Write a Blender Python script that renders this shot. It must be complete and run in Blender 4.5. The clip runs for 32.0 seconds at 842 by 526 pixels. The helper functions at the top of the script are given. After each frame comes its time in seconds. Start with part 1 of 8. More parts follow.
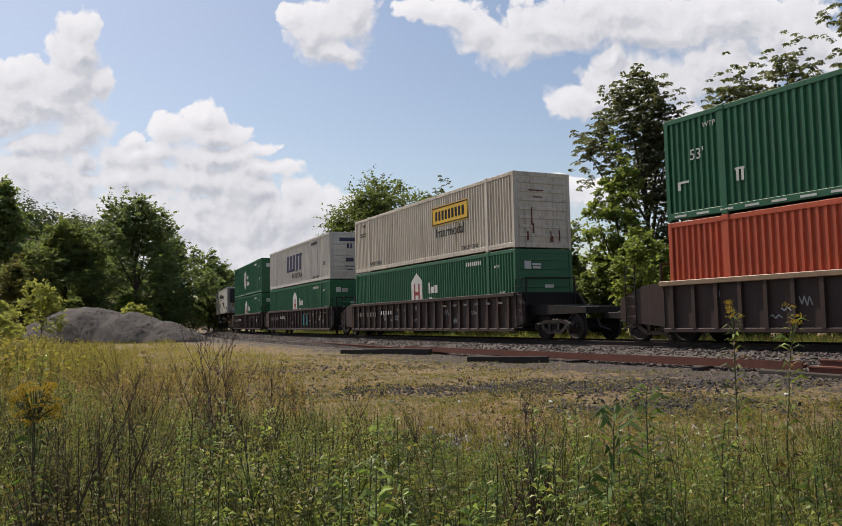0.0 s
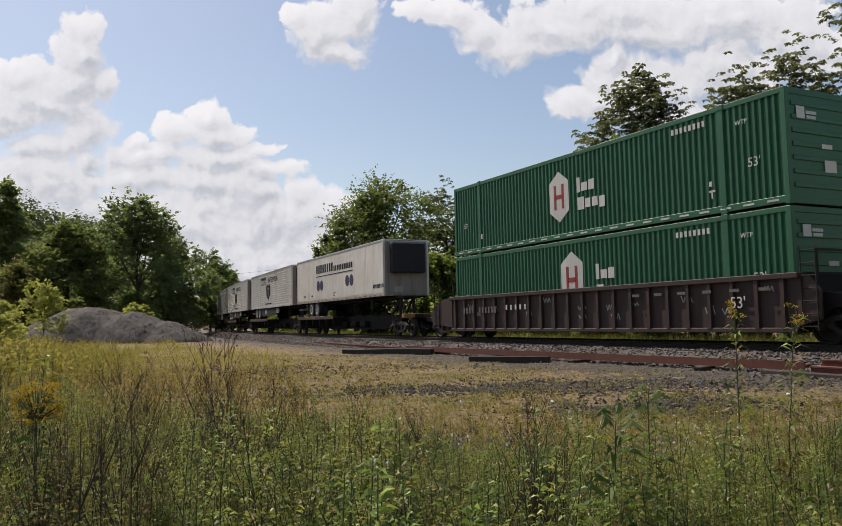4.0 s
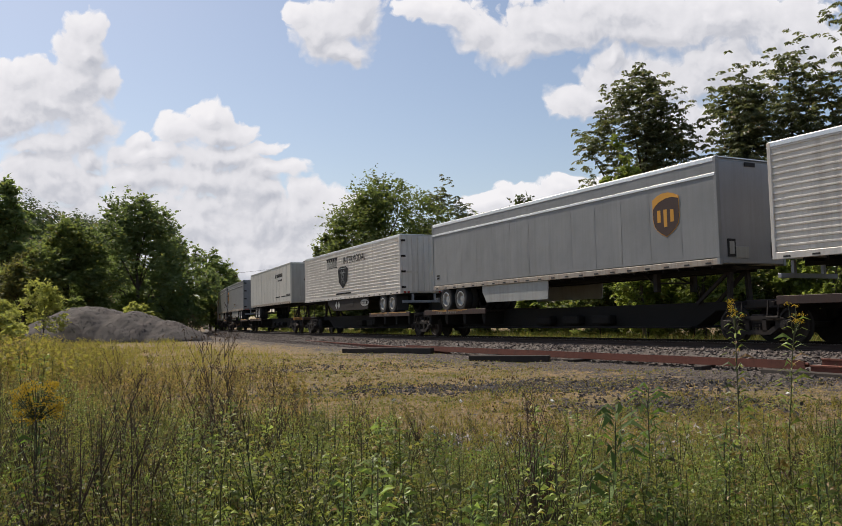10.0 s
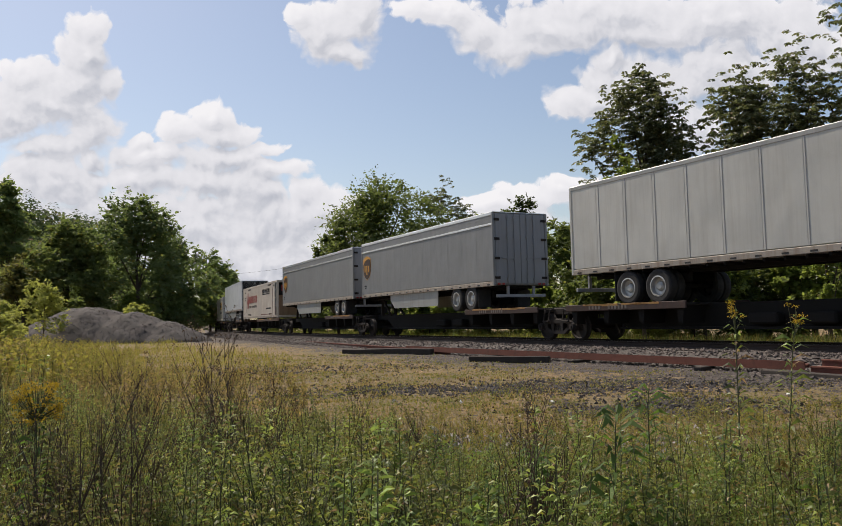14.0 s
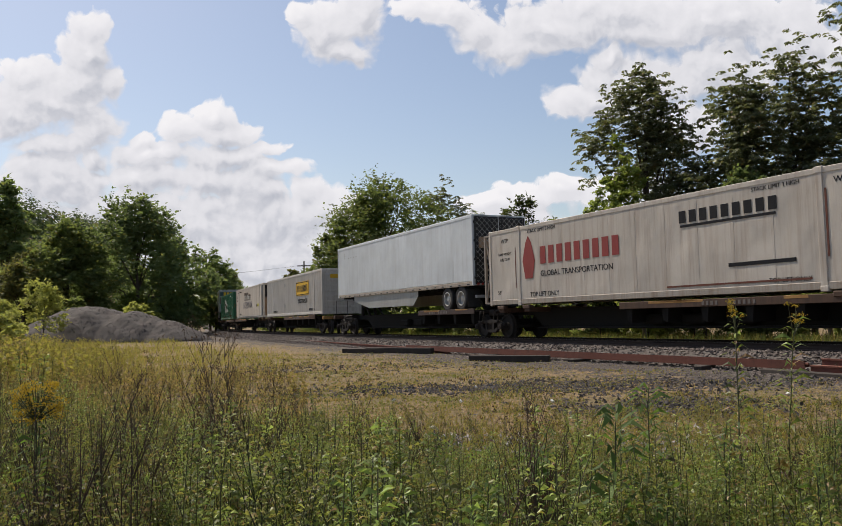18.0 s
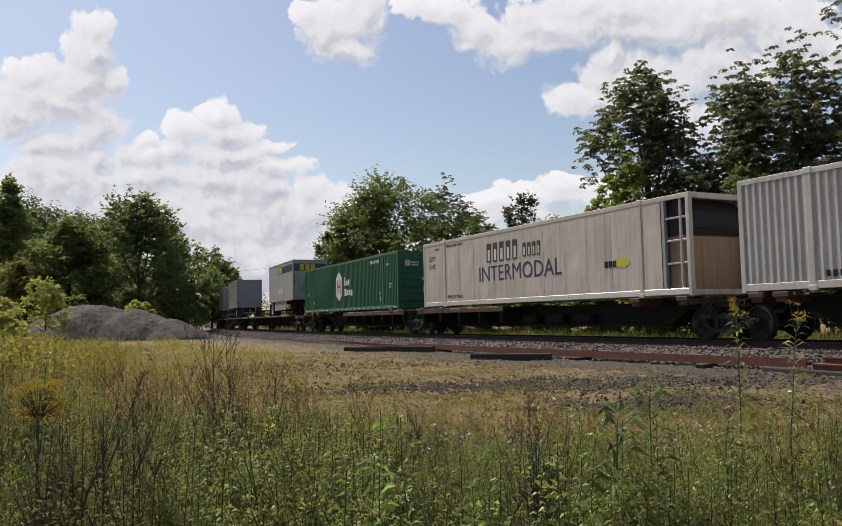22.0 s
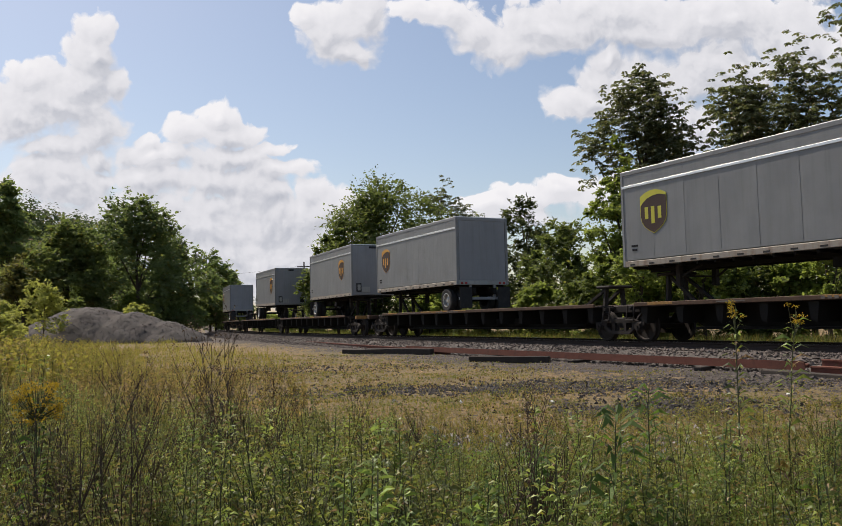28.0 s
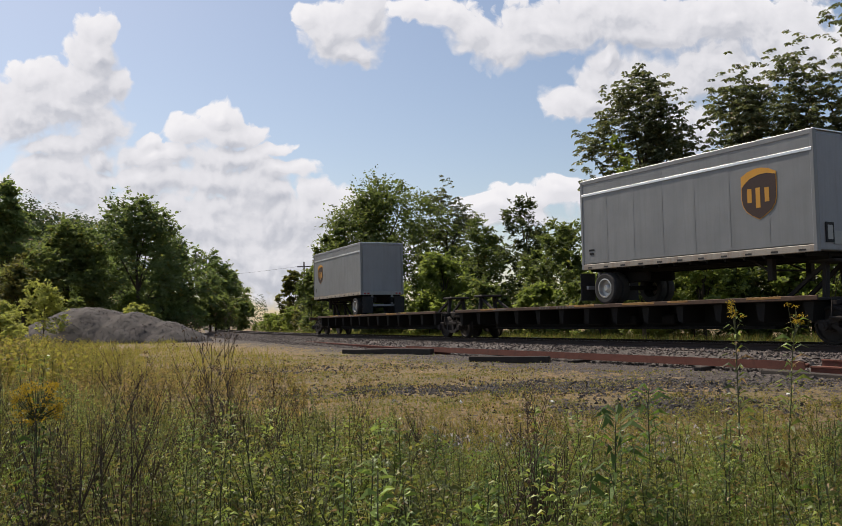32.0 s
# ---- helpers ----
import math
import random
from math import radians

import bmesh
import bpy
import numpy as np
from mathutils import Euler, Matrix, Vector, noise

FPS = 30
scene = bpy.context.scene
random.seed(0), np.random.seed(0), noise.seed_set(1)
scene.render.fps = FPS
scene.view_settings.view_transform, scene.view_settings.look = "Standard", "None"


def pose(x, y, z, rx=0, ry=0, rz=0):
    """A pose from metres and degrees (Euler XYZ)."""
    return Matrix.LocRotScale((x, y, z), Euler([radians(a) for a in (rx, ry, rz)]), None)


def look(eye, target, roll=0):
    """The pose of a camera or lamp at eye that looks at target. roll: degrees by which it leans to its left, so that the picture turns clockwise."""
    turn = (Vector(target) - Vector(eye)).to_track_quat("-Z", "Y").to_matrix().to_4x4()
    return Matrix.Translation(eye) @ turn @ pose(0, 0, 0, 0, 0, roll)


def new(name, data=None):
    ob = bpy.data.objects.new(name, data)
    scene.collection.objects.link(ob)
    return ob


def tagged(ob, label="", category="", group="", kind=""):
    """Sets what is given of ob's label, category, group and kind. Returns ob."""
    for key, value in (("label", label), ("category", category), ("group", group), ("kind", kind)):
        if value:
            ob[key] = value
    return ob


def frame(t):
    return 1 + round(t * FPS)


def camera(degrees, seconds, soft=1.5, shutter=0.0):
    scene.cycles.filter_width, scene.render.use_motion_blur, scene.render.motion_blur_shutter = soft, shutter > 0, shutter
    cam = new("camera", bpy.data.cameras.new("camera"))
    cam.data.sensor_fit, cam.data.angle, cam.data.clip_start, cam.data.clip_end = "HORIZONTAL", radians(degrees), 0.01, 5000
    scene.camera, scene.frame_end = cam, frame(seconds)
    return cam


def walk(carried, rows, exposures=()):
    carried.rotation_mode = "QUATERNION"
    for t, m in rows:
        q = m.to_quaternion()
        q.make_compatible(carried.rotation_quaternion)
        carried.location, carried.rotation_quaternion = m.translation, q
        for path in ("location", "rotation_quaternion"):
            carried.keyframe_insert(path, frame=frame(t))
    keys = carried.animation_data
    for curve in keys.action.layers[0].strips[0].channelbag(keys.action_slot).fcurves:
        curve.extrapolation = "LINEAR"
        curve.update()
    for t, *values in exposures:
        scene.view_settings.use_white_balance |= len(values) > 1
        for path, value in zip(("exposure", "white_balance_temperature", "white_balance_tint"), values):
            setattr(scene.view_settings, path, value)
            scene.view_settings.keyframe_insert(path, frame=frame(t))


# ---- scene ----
# The camera stands at the edge of a weedy lot, 1.6 m above the soil, and sways by a tenth of a degree.
EYE = (0.0, 0.0, 1.6)
PITCH, ROLL = 4.171, -1.266
cam = camera(56.6, 32.0, soft=0.6)


def aim(turn, nod):
    return pose(*EYE, 90 + PITCH + nod, 0, turn) @ pose(0, 0, 0, 0, 0, ROLL)


PATH = [(0.0, aim(-0.122, 0.0)), (0.5, aim(-0.122, 0.0)), (1.0, aim(-0.181, 0.0)), (1.5, aim(-0.059, 0.0)),
        (2.0, aim(0.0, 0.0)), (7.0, aim(0.0, 0.0)), (7.5, aim(0.0, 0.05)), (8.0, aim(0.0, 0.0)), (9.5, aim(0.0, 0.0)),
        (10.0, aim(0.0, -0.059)), (10.5, aim(0.0, -0.059)), (11.0, aim(0.0, 0.0)), (17.5, aim(0.0, 0.0)),
        (18.0, aim(0.0, -0.059)), (18.5, aim(0.0, 0.122)), (19.0, aim(-0.04, 0.122)), (19.5, aim(0.0, 0.0)),
        (20.5, aim(0.0, -0.059)), (21.0, aim(0.059, -0.118)), (21.5, aim(0.0, -0.181)), (22.0, aim(0.118, -0.181)),
        (22.5, aim(-0.05, -0.24)), (23.0, aim(0.0, -0.181)), (23.5, aim(0.0, -0.07)), (24.0, aim(0.0, -0.118)),
        (25.0, aim(0.0, -0.118)), (25.5, aim(-0.02, -0.059)), (27.5, aim(0.0, -0.05)), (28.0, aim(0.0, 0.0)),
        (32.0, aim(0.0, 0.0))]
walk(cam, PATH, exposures=[(0.0, 0.0, 6650.0, 12.5), (32.0, 0.0, 6650.0, 12.5)])

# ---- light: high sun ahead and to the left, behind thin summer haze ----
SUN_TO = Vector((-0.45, 0.50, 0.95)).normalized()
sun = new("sun", bpy.data.lights.new("sun", "SUN"))
sun.data.energy, sun.data.angle, sun.data.color = 5.0, radians(0.6), (1.0, 0.92, 0.79)
sun.matrix_world = look((0, 0, 60), Vector((0, 0, 60)) - SUN_TO)

world = bpy.data.worlds.new("summer_sky")
world.use_nodes = True
scene.world = world
wn = world.node_tree
sky = wn.nodes.new("ShaderNodeTexSky")
sky.sky_type, sky.sun_disc = "NISHITA", False
sky.sun_elevation = math.asin(SUN_TO.z)
sky.sun_rotation = math.atan2(SUN_TO.x, SUN_TO.y)
sky.air_density, sky.dust_density, sky.ozone_density = 1.05, 1.3, 0.1
bg = wn.nodes["Background"]
bg.inputs["Strength"].default_value = 0.112
wn.links.new(sky.outputs[0], bg.inputs["Color"])


# ---- materials ----
def nodes_of(name):
    m = bpy.data.materials.new(name)
    m.use_nodes = True
    t = m.node_tree
    return m, t, t.nodes["Principled BSDF"]


def link(t, a, b):
    t.links.new(a, b)


def add(t, kind, **kw):
    n = t.nodes.new("ShaderNode" + kind)
    for k, v in kw.items():
        n.inputs[k].default_value = v
    return n


def mixed(t, fac, a, b, mode="MIX"):
    n = t.nodes.new("ShaderNodeMix")
    n.data_type, n.blend_type = "RGBA", mode
    for sock, v in ((n.inputs[0], fac), (n.inputs[6], a), (n.inputs[7], b)):
        if hasattr(v, "links"):
            t.links.new(v, sock)
        elif isinstance(v, (int, float)):
            sock.default_value = v
        else:
            sock.default_value = (*v, 1)
    return n.outputs[2]


def ranged(t, v, a, b, c=0.0, d=1.0):
    n = t.nodes.new("ShaderNodeMapRange")
    n.inputs[1].default_value, n.inputs[2].default_value = a, b
    n.inputs[3].default_value, n.inputs[4].default_value = c, d
    t.links.new(v, n.inputs[0])
    return n.outputs[0]


def coords(t, scale=(1, 1, 1), space="Object"):
    c = t.nodes.new("ShaderNodeTexCoord")
    info = t.nodes.new("ShaderNodeObjectInfo")
    m = t.nodes.new("ShaderNodeVectorMath")
    m.operation = "MULTIPLY_ADD"
    t.links.new(c.outputs[space], m.inputs[0])
    m.inputs[1].default_value = scale
    s = t.nodes.new("ShaderNodeMath")
    s.operation = "MULTIPLY"
    s.inputs[1].default_value = 37.0
    t.links.new(info.outputs["Random"], s.inputs[0])
    t.links.new(s.outputs[0], m.inputs[2])
    return m.outputs[0]


def noisy(t, vec, scale, detail=4.0, rough=0.6):
    n = add(t, "TexNoise", Scale=scale, Detail=detail, Roughness=rough)
    t.links.new(vec, n.inputs["Vector"])
    return n.outputs[0]


def paint(name, col, dirt=(0.12, 0.09, 0.07), amount=0.35, rough=0.5, metal=0.0, streak=True, fine=40.0, bump=0.15, blotch=0.6, gloss=0.5, warp=0.0):
    """Weathered paint or metal: blotches, fine grain and vertical dirt streaks."""
    m, t, p = nodes_of(name)
    a = noisy(t, coords(t), blotch, 5)
    b = noisy(t, coords(t), fine, 4, 0.7)
    s = noisy(t, coords(t, (2.2, 2.2, 0.12) if streak else (1.3, 1.3, 1.3)), 2.4, 5, 0.65)
    k = ranged(t, s, 0.48, 0.78, 0.0, amount)
    base = mixed(t, ranged(t, a, 0.3, 0.7), [c * 0.86 for c in col], [min(1, c * 1.06) for c in col])
    base = mixed(t, k, base, dirt)
    if streak:
        f = noisy(t, coords(t, (1.0, 1.0, 0.05)), 9.0, 4, 0.7)
        base = mixed(t, ranged(t, f, 0.54, 0.80, 0.0, amount * 0.75), base, dirt)
    base = mixed(t, ranged(t, b, 0.55, 0.85, 0, amount * 0.6), base, [c * 0.8 for c in dirt])
    link(t, base, p.inputs["Base Color"])
    p.inputs["Metallic"].default_value = metal
    p.inputs["Specular IOR Level"].default_value = gloss
    link(t, ranged(t, b, 0.2, 0.8, max(0.05, rough - 0.12), min(1, rough + 0.2)), p.inputs["Roughness"])
    bm_ = add(t, "Bump", Strength=bump, Distance=0.01)
    link(t, b, bm_.inputs["Height"])
    if warp:
        wv = add(t, "Bump", Strength=1.0, Distance=warp)
        link(t, noisy(t, coords(t, (1.0, 1.0, 0.6)), 1.3, 2, 0.4), wv.inputs["Height"])
        link(t, wv.outputs[0], bm_.inputs["Normal"])
    link(t, bm_.outputs[0], p.inputs["Normal"])
    return m


def leafy(name, dark, light, dry=(0.2, 0.15, 0.04), dry_amount=0.05, through_light=0.45, rough=0.62, gloss=0.2, patch=0.0):
    """Leaves: each one its own tint, letting sunlight through."""
    m, t, p = nodes_of(name)
    g = t.nodes.new("ShaderNodeNewGeometry")
    r = g.outputs["Random Per Island"]
    n = noisy(t, coords(t), 0.35, 3)
    k = r
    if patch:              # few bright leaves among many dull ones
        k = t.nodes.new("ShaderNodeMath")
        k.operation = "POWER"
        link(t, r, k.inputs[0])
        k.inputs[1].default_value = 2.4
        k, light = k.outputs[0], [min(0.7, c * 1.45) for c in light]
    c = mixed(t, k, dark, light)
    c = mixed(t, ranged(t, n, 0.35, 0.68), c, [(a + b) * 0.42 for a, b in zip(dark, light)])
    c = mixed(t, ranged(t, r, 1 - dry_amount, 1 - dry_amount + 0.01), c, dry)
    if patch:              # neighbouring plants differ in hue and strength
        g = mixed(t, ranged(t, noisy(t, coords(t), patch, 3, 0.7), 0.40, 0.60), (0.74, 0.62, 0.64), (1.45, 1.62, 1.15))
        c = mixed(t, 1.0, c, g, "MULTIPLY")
    link(t, c, p.inputs["Base Color"])
    p.inputs["Roughness"].default_value = rough
    p.inputs["Specular IOR Level"].default_value = gloss
    tr = t.nodes.new("ShaderNodeBsdfTranslucent")
    link(t, mixed(t, 0.35 if patch else 0.55, c, [min(1, x * y) for x, y in zip(light, (1.38, 1.48, 0.7))]), tr.inputs["Color"])
    mx = t.nodes.new("ShaderNodeMixShader")
    mx.inputs[0].default_value = through_light
    link(t, p.outputs[0], mx.inputs[1])
    link(t, tr.outputs[0], mx.inputs[2])
    link(t, mx.outputs[0], t.nodes["Material Output"].inputs["Surface"])
    return m


M_WHITE = paint("white_container_paint", (0.57, 0.545, 0.505), (0.20, 0.14, 0.09), 0.5)
M_DIRTYWHITE = paint("streaked_off_white_paint", (0.62, 0.56, 0.47), (0.17, 0.11, 0.07), 0.75)
M_CREAM = paint("cream_panel_paint", (0.545, 0.495, 0.43), (0.24, 0.14, 0.085), 0.55, warp=0.05)
M_TRAILER = paint("white_trailer_skin", (0.69, 0.655, 0.605), (0.22, 0.18, 0.14), 0.38, rough=0.38, warp=0.05)
M_BLUEWHITE = paint("cool_white_trailer_skin", (0.62, 0.66, 0.69), (0.28, 0.26, 0.24), 0.3, rough=0.35, warp=0.03)
M_RENTAL = paint("off_white_rental_skin", (0.53, 0.525, 0.49), (0.25, 0.22, 0.18), 0.3, rough=0.38, warp=0.03)
M_GREYTR = paint("grey_trailer_skin", (0.225, 0.232, 0.238), (0.11, 0.12, 0.115), 0.3, rough=0.42, warp=0.03)
M_PALEGREY = paint("pale_grey_trailer_skin", (0.34, 0.35, 0.34), (0.18, 0.15, 0.12), 0.42, rough=0.42, warp=0.04)
M_SILL = paint("stained_bottom_rail", (0.36, 0.32, 0.27), (0.16, 0.085, 0.05), 0.8, rough=0.6)
M_TAN = paint("rusty_tan_machine_panel", (0.30, 0.20, 0.12), (0.12, 0.06, 0.035), 0.6, rough=0.5)
M_GREEN = paint("green_container_paint", (0.014, 0.120, 0.051), (0.03, 0.05, 0.03), 0.35, rough=0.45)
M_RED = paint("orange_red_container_paint", (0.52, 0.085, 0.03), (0.16, 0.05, 0.03), 0.35, rough=0.5)
M_ALU = paint("bare_aluminium", (0.72, 0.72, 0.72), (0.3, 0.28, 0.25), 0.25, rough=0.3, metal=0.8)
M_STEEL = paint("dark_grimy_steel", (0.026, 0.022, 0.020), (0.045, 0.03, 0.02), 0.6, rough=0.75, streak=False, gloss=0.25)
M_BLACK = paint("black_undergear", (0.017, 0.016, 0.015), (0.022, 0.017, 0.014), 0.5, rough=0.8, streak=False, gloss=0.15)
M_WELL = paint("brown_railcar_paint", (0.040, 0.023, 0.019), (0.085, 0.036, 0.020), 0.6, rough=0.72)
M_RUSTDECK = paint("rusty_yellowed_deck", (0.085, 0.046, 0.028), (0.03, 0.019, 0.014), 0.85, rough=0.8)
M_YELLOW = paint("faded_yellow_paint", (0.36, 0.19, 0.05), (0.10, 0.05, 0.03), 0.8, rough=0.65)
M_RUST = paint("red_brown_rust", (0.155, 0.052, 0.034), (0.05, 0.024, 0.018), 0.6, rough=0.9, streak=False, bump=0.5)
M_RAILSIDE = paint("dark_rail_steel", (0.04, 0.026, 0.021), (0.02, 0.014, 0.012), 0.6, rough=0.85, streak=False)
M_RAILTOP = paint("worn_rail_steel", (0.42, 0.40, 0.38), (0.1, 0.07, 0.05), 0.2, rough=0.28, metal=0.9, streak=False)
M_RUBBER = paint("tyre_rubber", (0.022, 0.022, 0.023), (0.08, 0.07, 0.06), 0.4, rough=0.85, streak=False)
M_RIM = paint("wheel_rim_aluminium", (0.48, 0.48, 0.47), (0.1, 0.08, 0.07), 0.4, rough=0.42, metal=0.6, streak=False)
# Grime and, for ends turned from the sun, shade mixed into the colour.
M_DIRTYSHADE = paint("grimy_shade_dark_end_paint", (0.30, 0.26, 0.22), (0.10, 0.07, 0.05), 0.6, rough=0.6)
M_FADED = paint("faded_stencil_paint", (0.15, 0.13, 0.115), (0.05, 0.035, 0.028), 0.7, rough=0.7)
M_DOOR = paint("grey_trailer_door", (0.27, 0.28, 0.30), (0.12, 0.11, 0.1), 0.25, rough=0.5)
M_TIE = paint("creosoted_timber", (0.035, 0.027, 0.022), (0.08, 0.065, 0.05), 0.5, rough=0.9, streak=False, bump=0.6)
M_LINER = paint("dark_opening", (0.02, 0.02, 0.022), (0.05, 0.045, 0.04), 0.3, rough=0.8)
M_BROWN = paint("brown_decal", (0.045, 0.018, 0.010), (0.06, 0.03, 0.02), 0.15, rough=0.4)
M_GOLD = paint("gold_decal", (0.62, 0.30, 0.03), (0.4, 0.2, 0.04), 0.15, rough=0.4)
M_LIME = paint("yellow_green_decal", (0.55, 0.52, 0.05), (0.4, 0.35, 0.08), 0.15, rough=0.4)
M_INK = paint("black_lettering", (0.012, 0.012, 0.015), (0.04, 0.04, 0.04), 0.2, rough=0.6, gloss=0.2)
M_NAVY = paint("navy_decal", (0.022, 0.022, 0.075), (0.08, 0.08, 0.1), 0.2, rough=0.45)
M_WHITEINK = paint("white_lettering", (0.62, 0.62, 0.58), (0.25, 0.22, 0.18), 0.35, rough=0.5)
M_CRIMSON = paint("crimson_decal", (0.28, 0.03, 0.025), (0.2, 0.08, 0.06), 0.25, rough=0.5)
M_TEAL = paint("teal_spray_paint", (0.06, 0.42, 0.40), (0.05, 0.1, 0.1), 0.3, rough=0.5)
M_SIGNYEL = paint("yellow_sign_decal", (0.70, 0.42, 0.02), (0.3, 0.2, 0.05), 0.2, rough=0.5)
M_STRIPE = paint("dark_green_grey_stripe", (0.022, 0.055, 0.06), (0.06, 0.06, 0.06), 0.2, rough=0.4)
M_REDTAPE = paint("red_tape", (0.35, 0.03, 0.025), (0.1, 0.03, 0.02), 0.3, rough=0.4)
M_LAMP = paint("amber_marker_lens", (0.5, 0.14, 0.02), (0.1, 0.05, 0.02), 0.2, rough=0.2)
M_BARK = paint("grey_brown_bark", (0.075, 0.058, 0.043), (0.03, 0.025, 0.02), 0.6, rough=0.95, streak=False, bump=0.8, fine=14)
M_STEM = paint("green_brown_stalk", (0.065, 0.072, 0.028), (0.07, 0.045, 0.025), 0.5, rough=0.8, streak=False)
M_DRYSTEM = paint("dry_dark_stalk", (0.075, 0.05, 0.032), (0.02, 0.015, 0.012), 0.5, rough=0.9, streak=False)
L_TREE = leafy("broadleaf_foliage", (0.056, 0.078, 0.034), (0.185, 0.22, 0.082), through_light=0.5)
L_DARK = leafy("dark_wood_foliage", (0.045, 0.06, 0.028), (0.12, 0.145, 0.06), through_light=0.32)
L_EDGE = leafy("wood_edge_foliage", (0.07, 0.095, 0.045), (0.20, 0.25, 0.11), through_light=0.46)
# Lighter leaves for the left wood: its haze is put into the colour.
L_WOOD = leafy("haze_lightened_foliage", (0.085, 0.115, 0.05), (0.23, 0.285, 0.125), through_light=0.46)
L_FROND = leafy("feathered_foliage", (0.062, 0.074, 0.045), (0.19, 0.205, 0.11), (0.19, 0.13, 0.06), 0.10, through_light=0.42, rough=0.40, gloss=0.5)
L_BRIGHT = leafy("sunny_shrub_foliage", (0.11, 0.14, 0.045), (0.28, 0.33, 0.1), through_light=0.52)
L_LIME = leafy("yellow_lime_foliage", (0.23, 0.25, 0.075), (0.46, 0.46, 0.16), through_light=0.48)
L_HILL = leafy("distant_foliage", (0.045, 0.07, 0.038), (0.105, 0.14, 0.07), through_light=0.36)
L_OLIVE = leafy("olive_foliage", (0.075, 0.082, 0.032), (0.18, 0.18, 0.07), dry_amount=0.15)
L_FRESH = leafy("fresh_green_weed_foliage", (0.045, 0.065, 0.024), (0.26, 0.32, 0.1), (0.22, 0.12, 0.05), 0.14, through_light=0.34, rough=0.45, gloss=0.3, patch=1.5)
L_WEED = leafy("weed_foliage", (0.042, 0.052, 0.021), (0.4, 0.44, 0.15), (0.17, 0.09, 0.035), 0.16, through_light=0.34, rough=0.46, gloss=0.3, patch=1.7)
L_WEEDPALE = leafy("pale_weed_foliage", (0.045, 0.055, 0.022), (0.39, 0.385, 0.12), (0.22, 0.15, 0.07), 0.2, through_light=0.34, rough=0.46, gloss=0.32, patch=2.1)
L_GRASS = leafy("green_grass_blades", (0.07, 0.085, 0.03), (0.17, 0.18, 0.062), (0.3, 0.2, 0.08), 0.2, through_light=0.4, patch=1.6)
L_STRAW = leafy("yellow_grass_blades", (0.17, 0.145, 0.052), (0.4, 0.315, 0.125), (0.36, 0.22, 0.11), 0.35, through_light=0.4)
L_SHADY = leafy("olive_brown_shade_dark_foliage", (0.035, 0.04, 0.022), (0.24, 0.24, 0.11), (0.17, 0.10, 0.06), 0.28, through_light=0.34, patch=1.9)
L_TALL = leafy("long_leaf_foliage", (0.035, 0.065, 0.018), (0.13, 0.20, 0.05), (0.07, 0.045, 0.03), 0.12, through_light=0.4)
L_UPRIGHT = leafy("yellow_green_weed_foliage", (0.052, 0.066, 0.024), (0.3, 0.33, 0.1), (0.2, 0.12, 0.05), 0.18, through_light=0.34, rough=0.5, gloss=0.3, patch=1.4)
L_MEADOW = leafy("olive_meadow_foliage", (0.14, 0.13, 0.04), (0.4, 0.355, 0.095), (0.3, 0.19, 0.08), 0.25, through_light=0.4)
L_CREEP = leafy("creeping_foliage", (0.10, 0.11, 0.03), (0.27, 0.27, 0.07), (0.26, 0.17, 0.07), 0.2, through_light=0.3)
L_FLOWER = leafy("golden_flower_heads", (0.30, 0.19, 0.015), (0.52, 0.36, 0.04), through_light=0.3)
L_SEED = leafy("brown_seed_heads", (0.05, 0.03, 0.02), (0.12, 0.07, 0.045), through_light=0.2)


# ---- the line of the track: an easy curve, then straight into the distance ----
TH0, BEND, S_END, RAIL_Z = 0.49916, 0.0021735, 105.0, 0.80


def on_track(s):
    """Plan position and heading of the centre line, s metres up the line from the near right."""
    u = min(s, S_END)
    th = TH0 - BEND * u
    x = 10 - (math.cos(th) - math.cos(TH0)) / BEND
    y = 19.509 + (math.sin(TH0) - math.sin(th)) / BEND
    if s > S_END:
        x, y = x - math.sin(th) * (s - S_END), y + math.cos(th) * (s - S_END)
    return x, y, th


def beside(s, lat, z=0.0):
    """A point lat metres beside the centre line, on the camera's side."""
    x, y, th = on_track(s)
    return Vector((x - math.cos(th) * lat, y - math.sin(th) * lat, z))


S_TAB = np.arange(-70, 480, 2.0)
XY_TAB = np.array([on_track(s)[:2] for s in S_TAB])
TH_TAB = np.array([on_track(s)[2] for s in S_TAB])


def lateral(x, y):
    """Distance from the centre line for arrays of plan points, positive on the camera's side, and s."""
    x, y = np.atleast_1d(x), np.atleast_1d(y)
    out_s, out_l = np.empty(x.shape), np.empty(x.shape)
    for a in range(0, x.size, 4000):
        b = slice(a, a + 4000)
        d = (x.flat[b][:, None] - XY_TAB[:, 0]) ** 2 + (y.flat[b][:, None] - XY_TAB[:, 1]) ** 2
        i = d.argmin(1)
        c, n = np.cos(TH_TAB[i]), np.sin(TH_TAB[i])
        ex, ey = x.flat[b] - XY_TAB[i, 0], y.flat[b] - XY_TAB[i, 1]
        out_l.flat[b] = -c * ex - n * ey
        out_s.flat[b] = S_TAB[i] - n * ex + c * ey
    return out_l, out_s


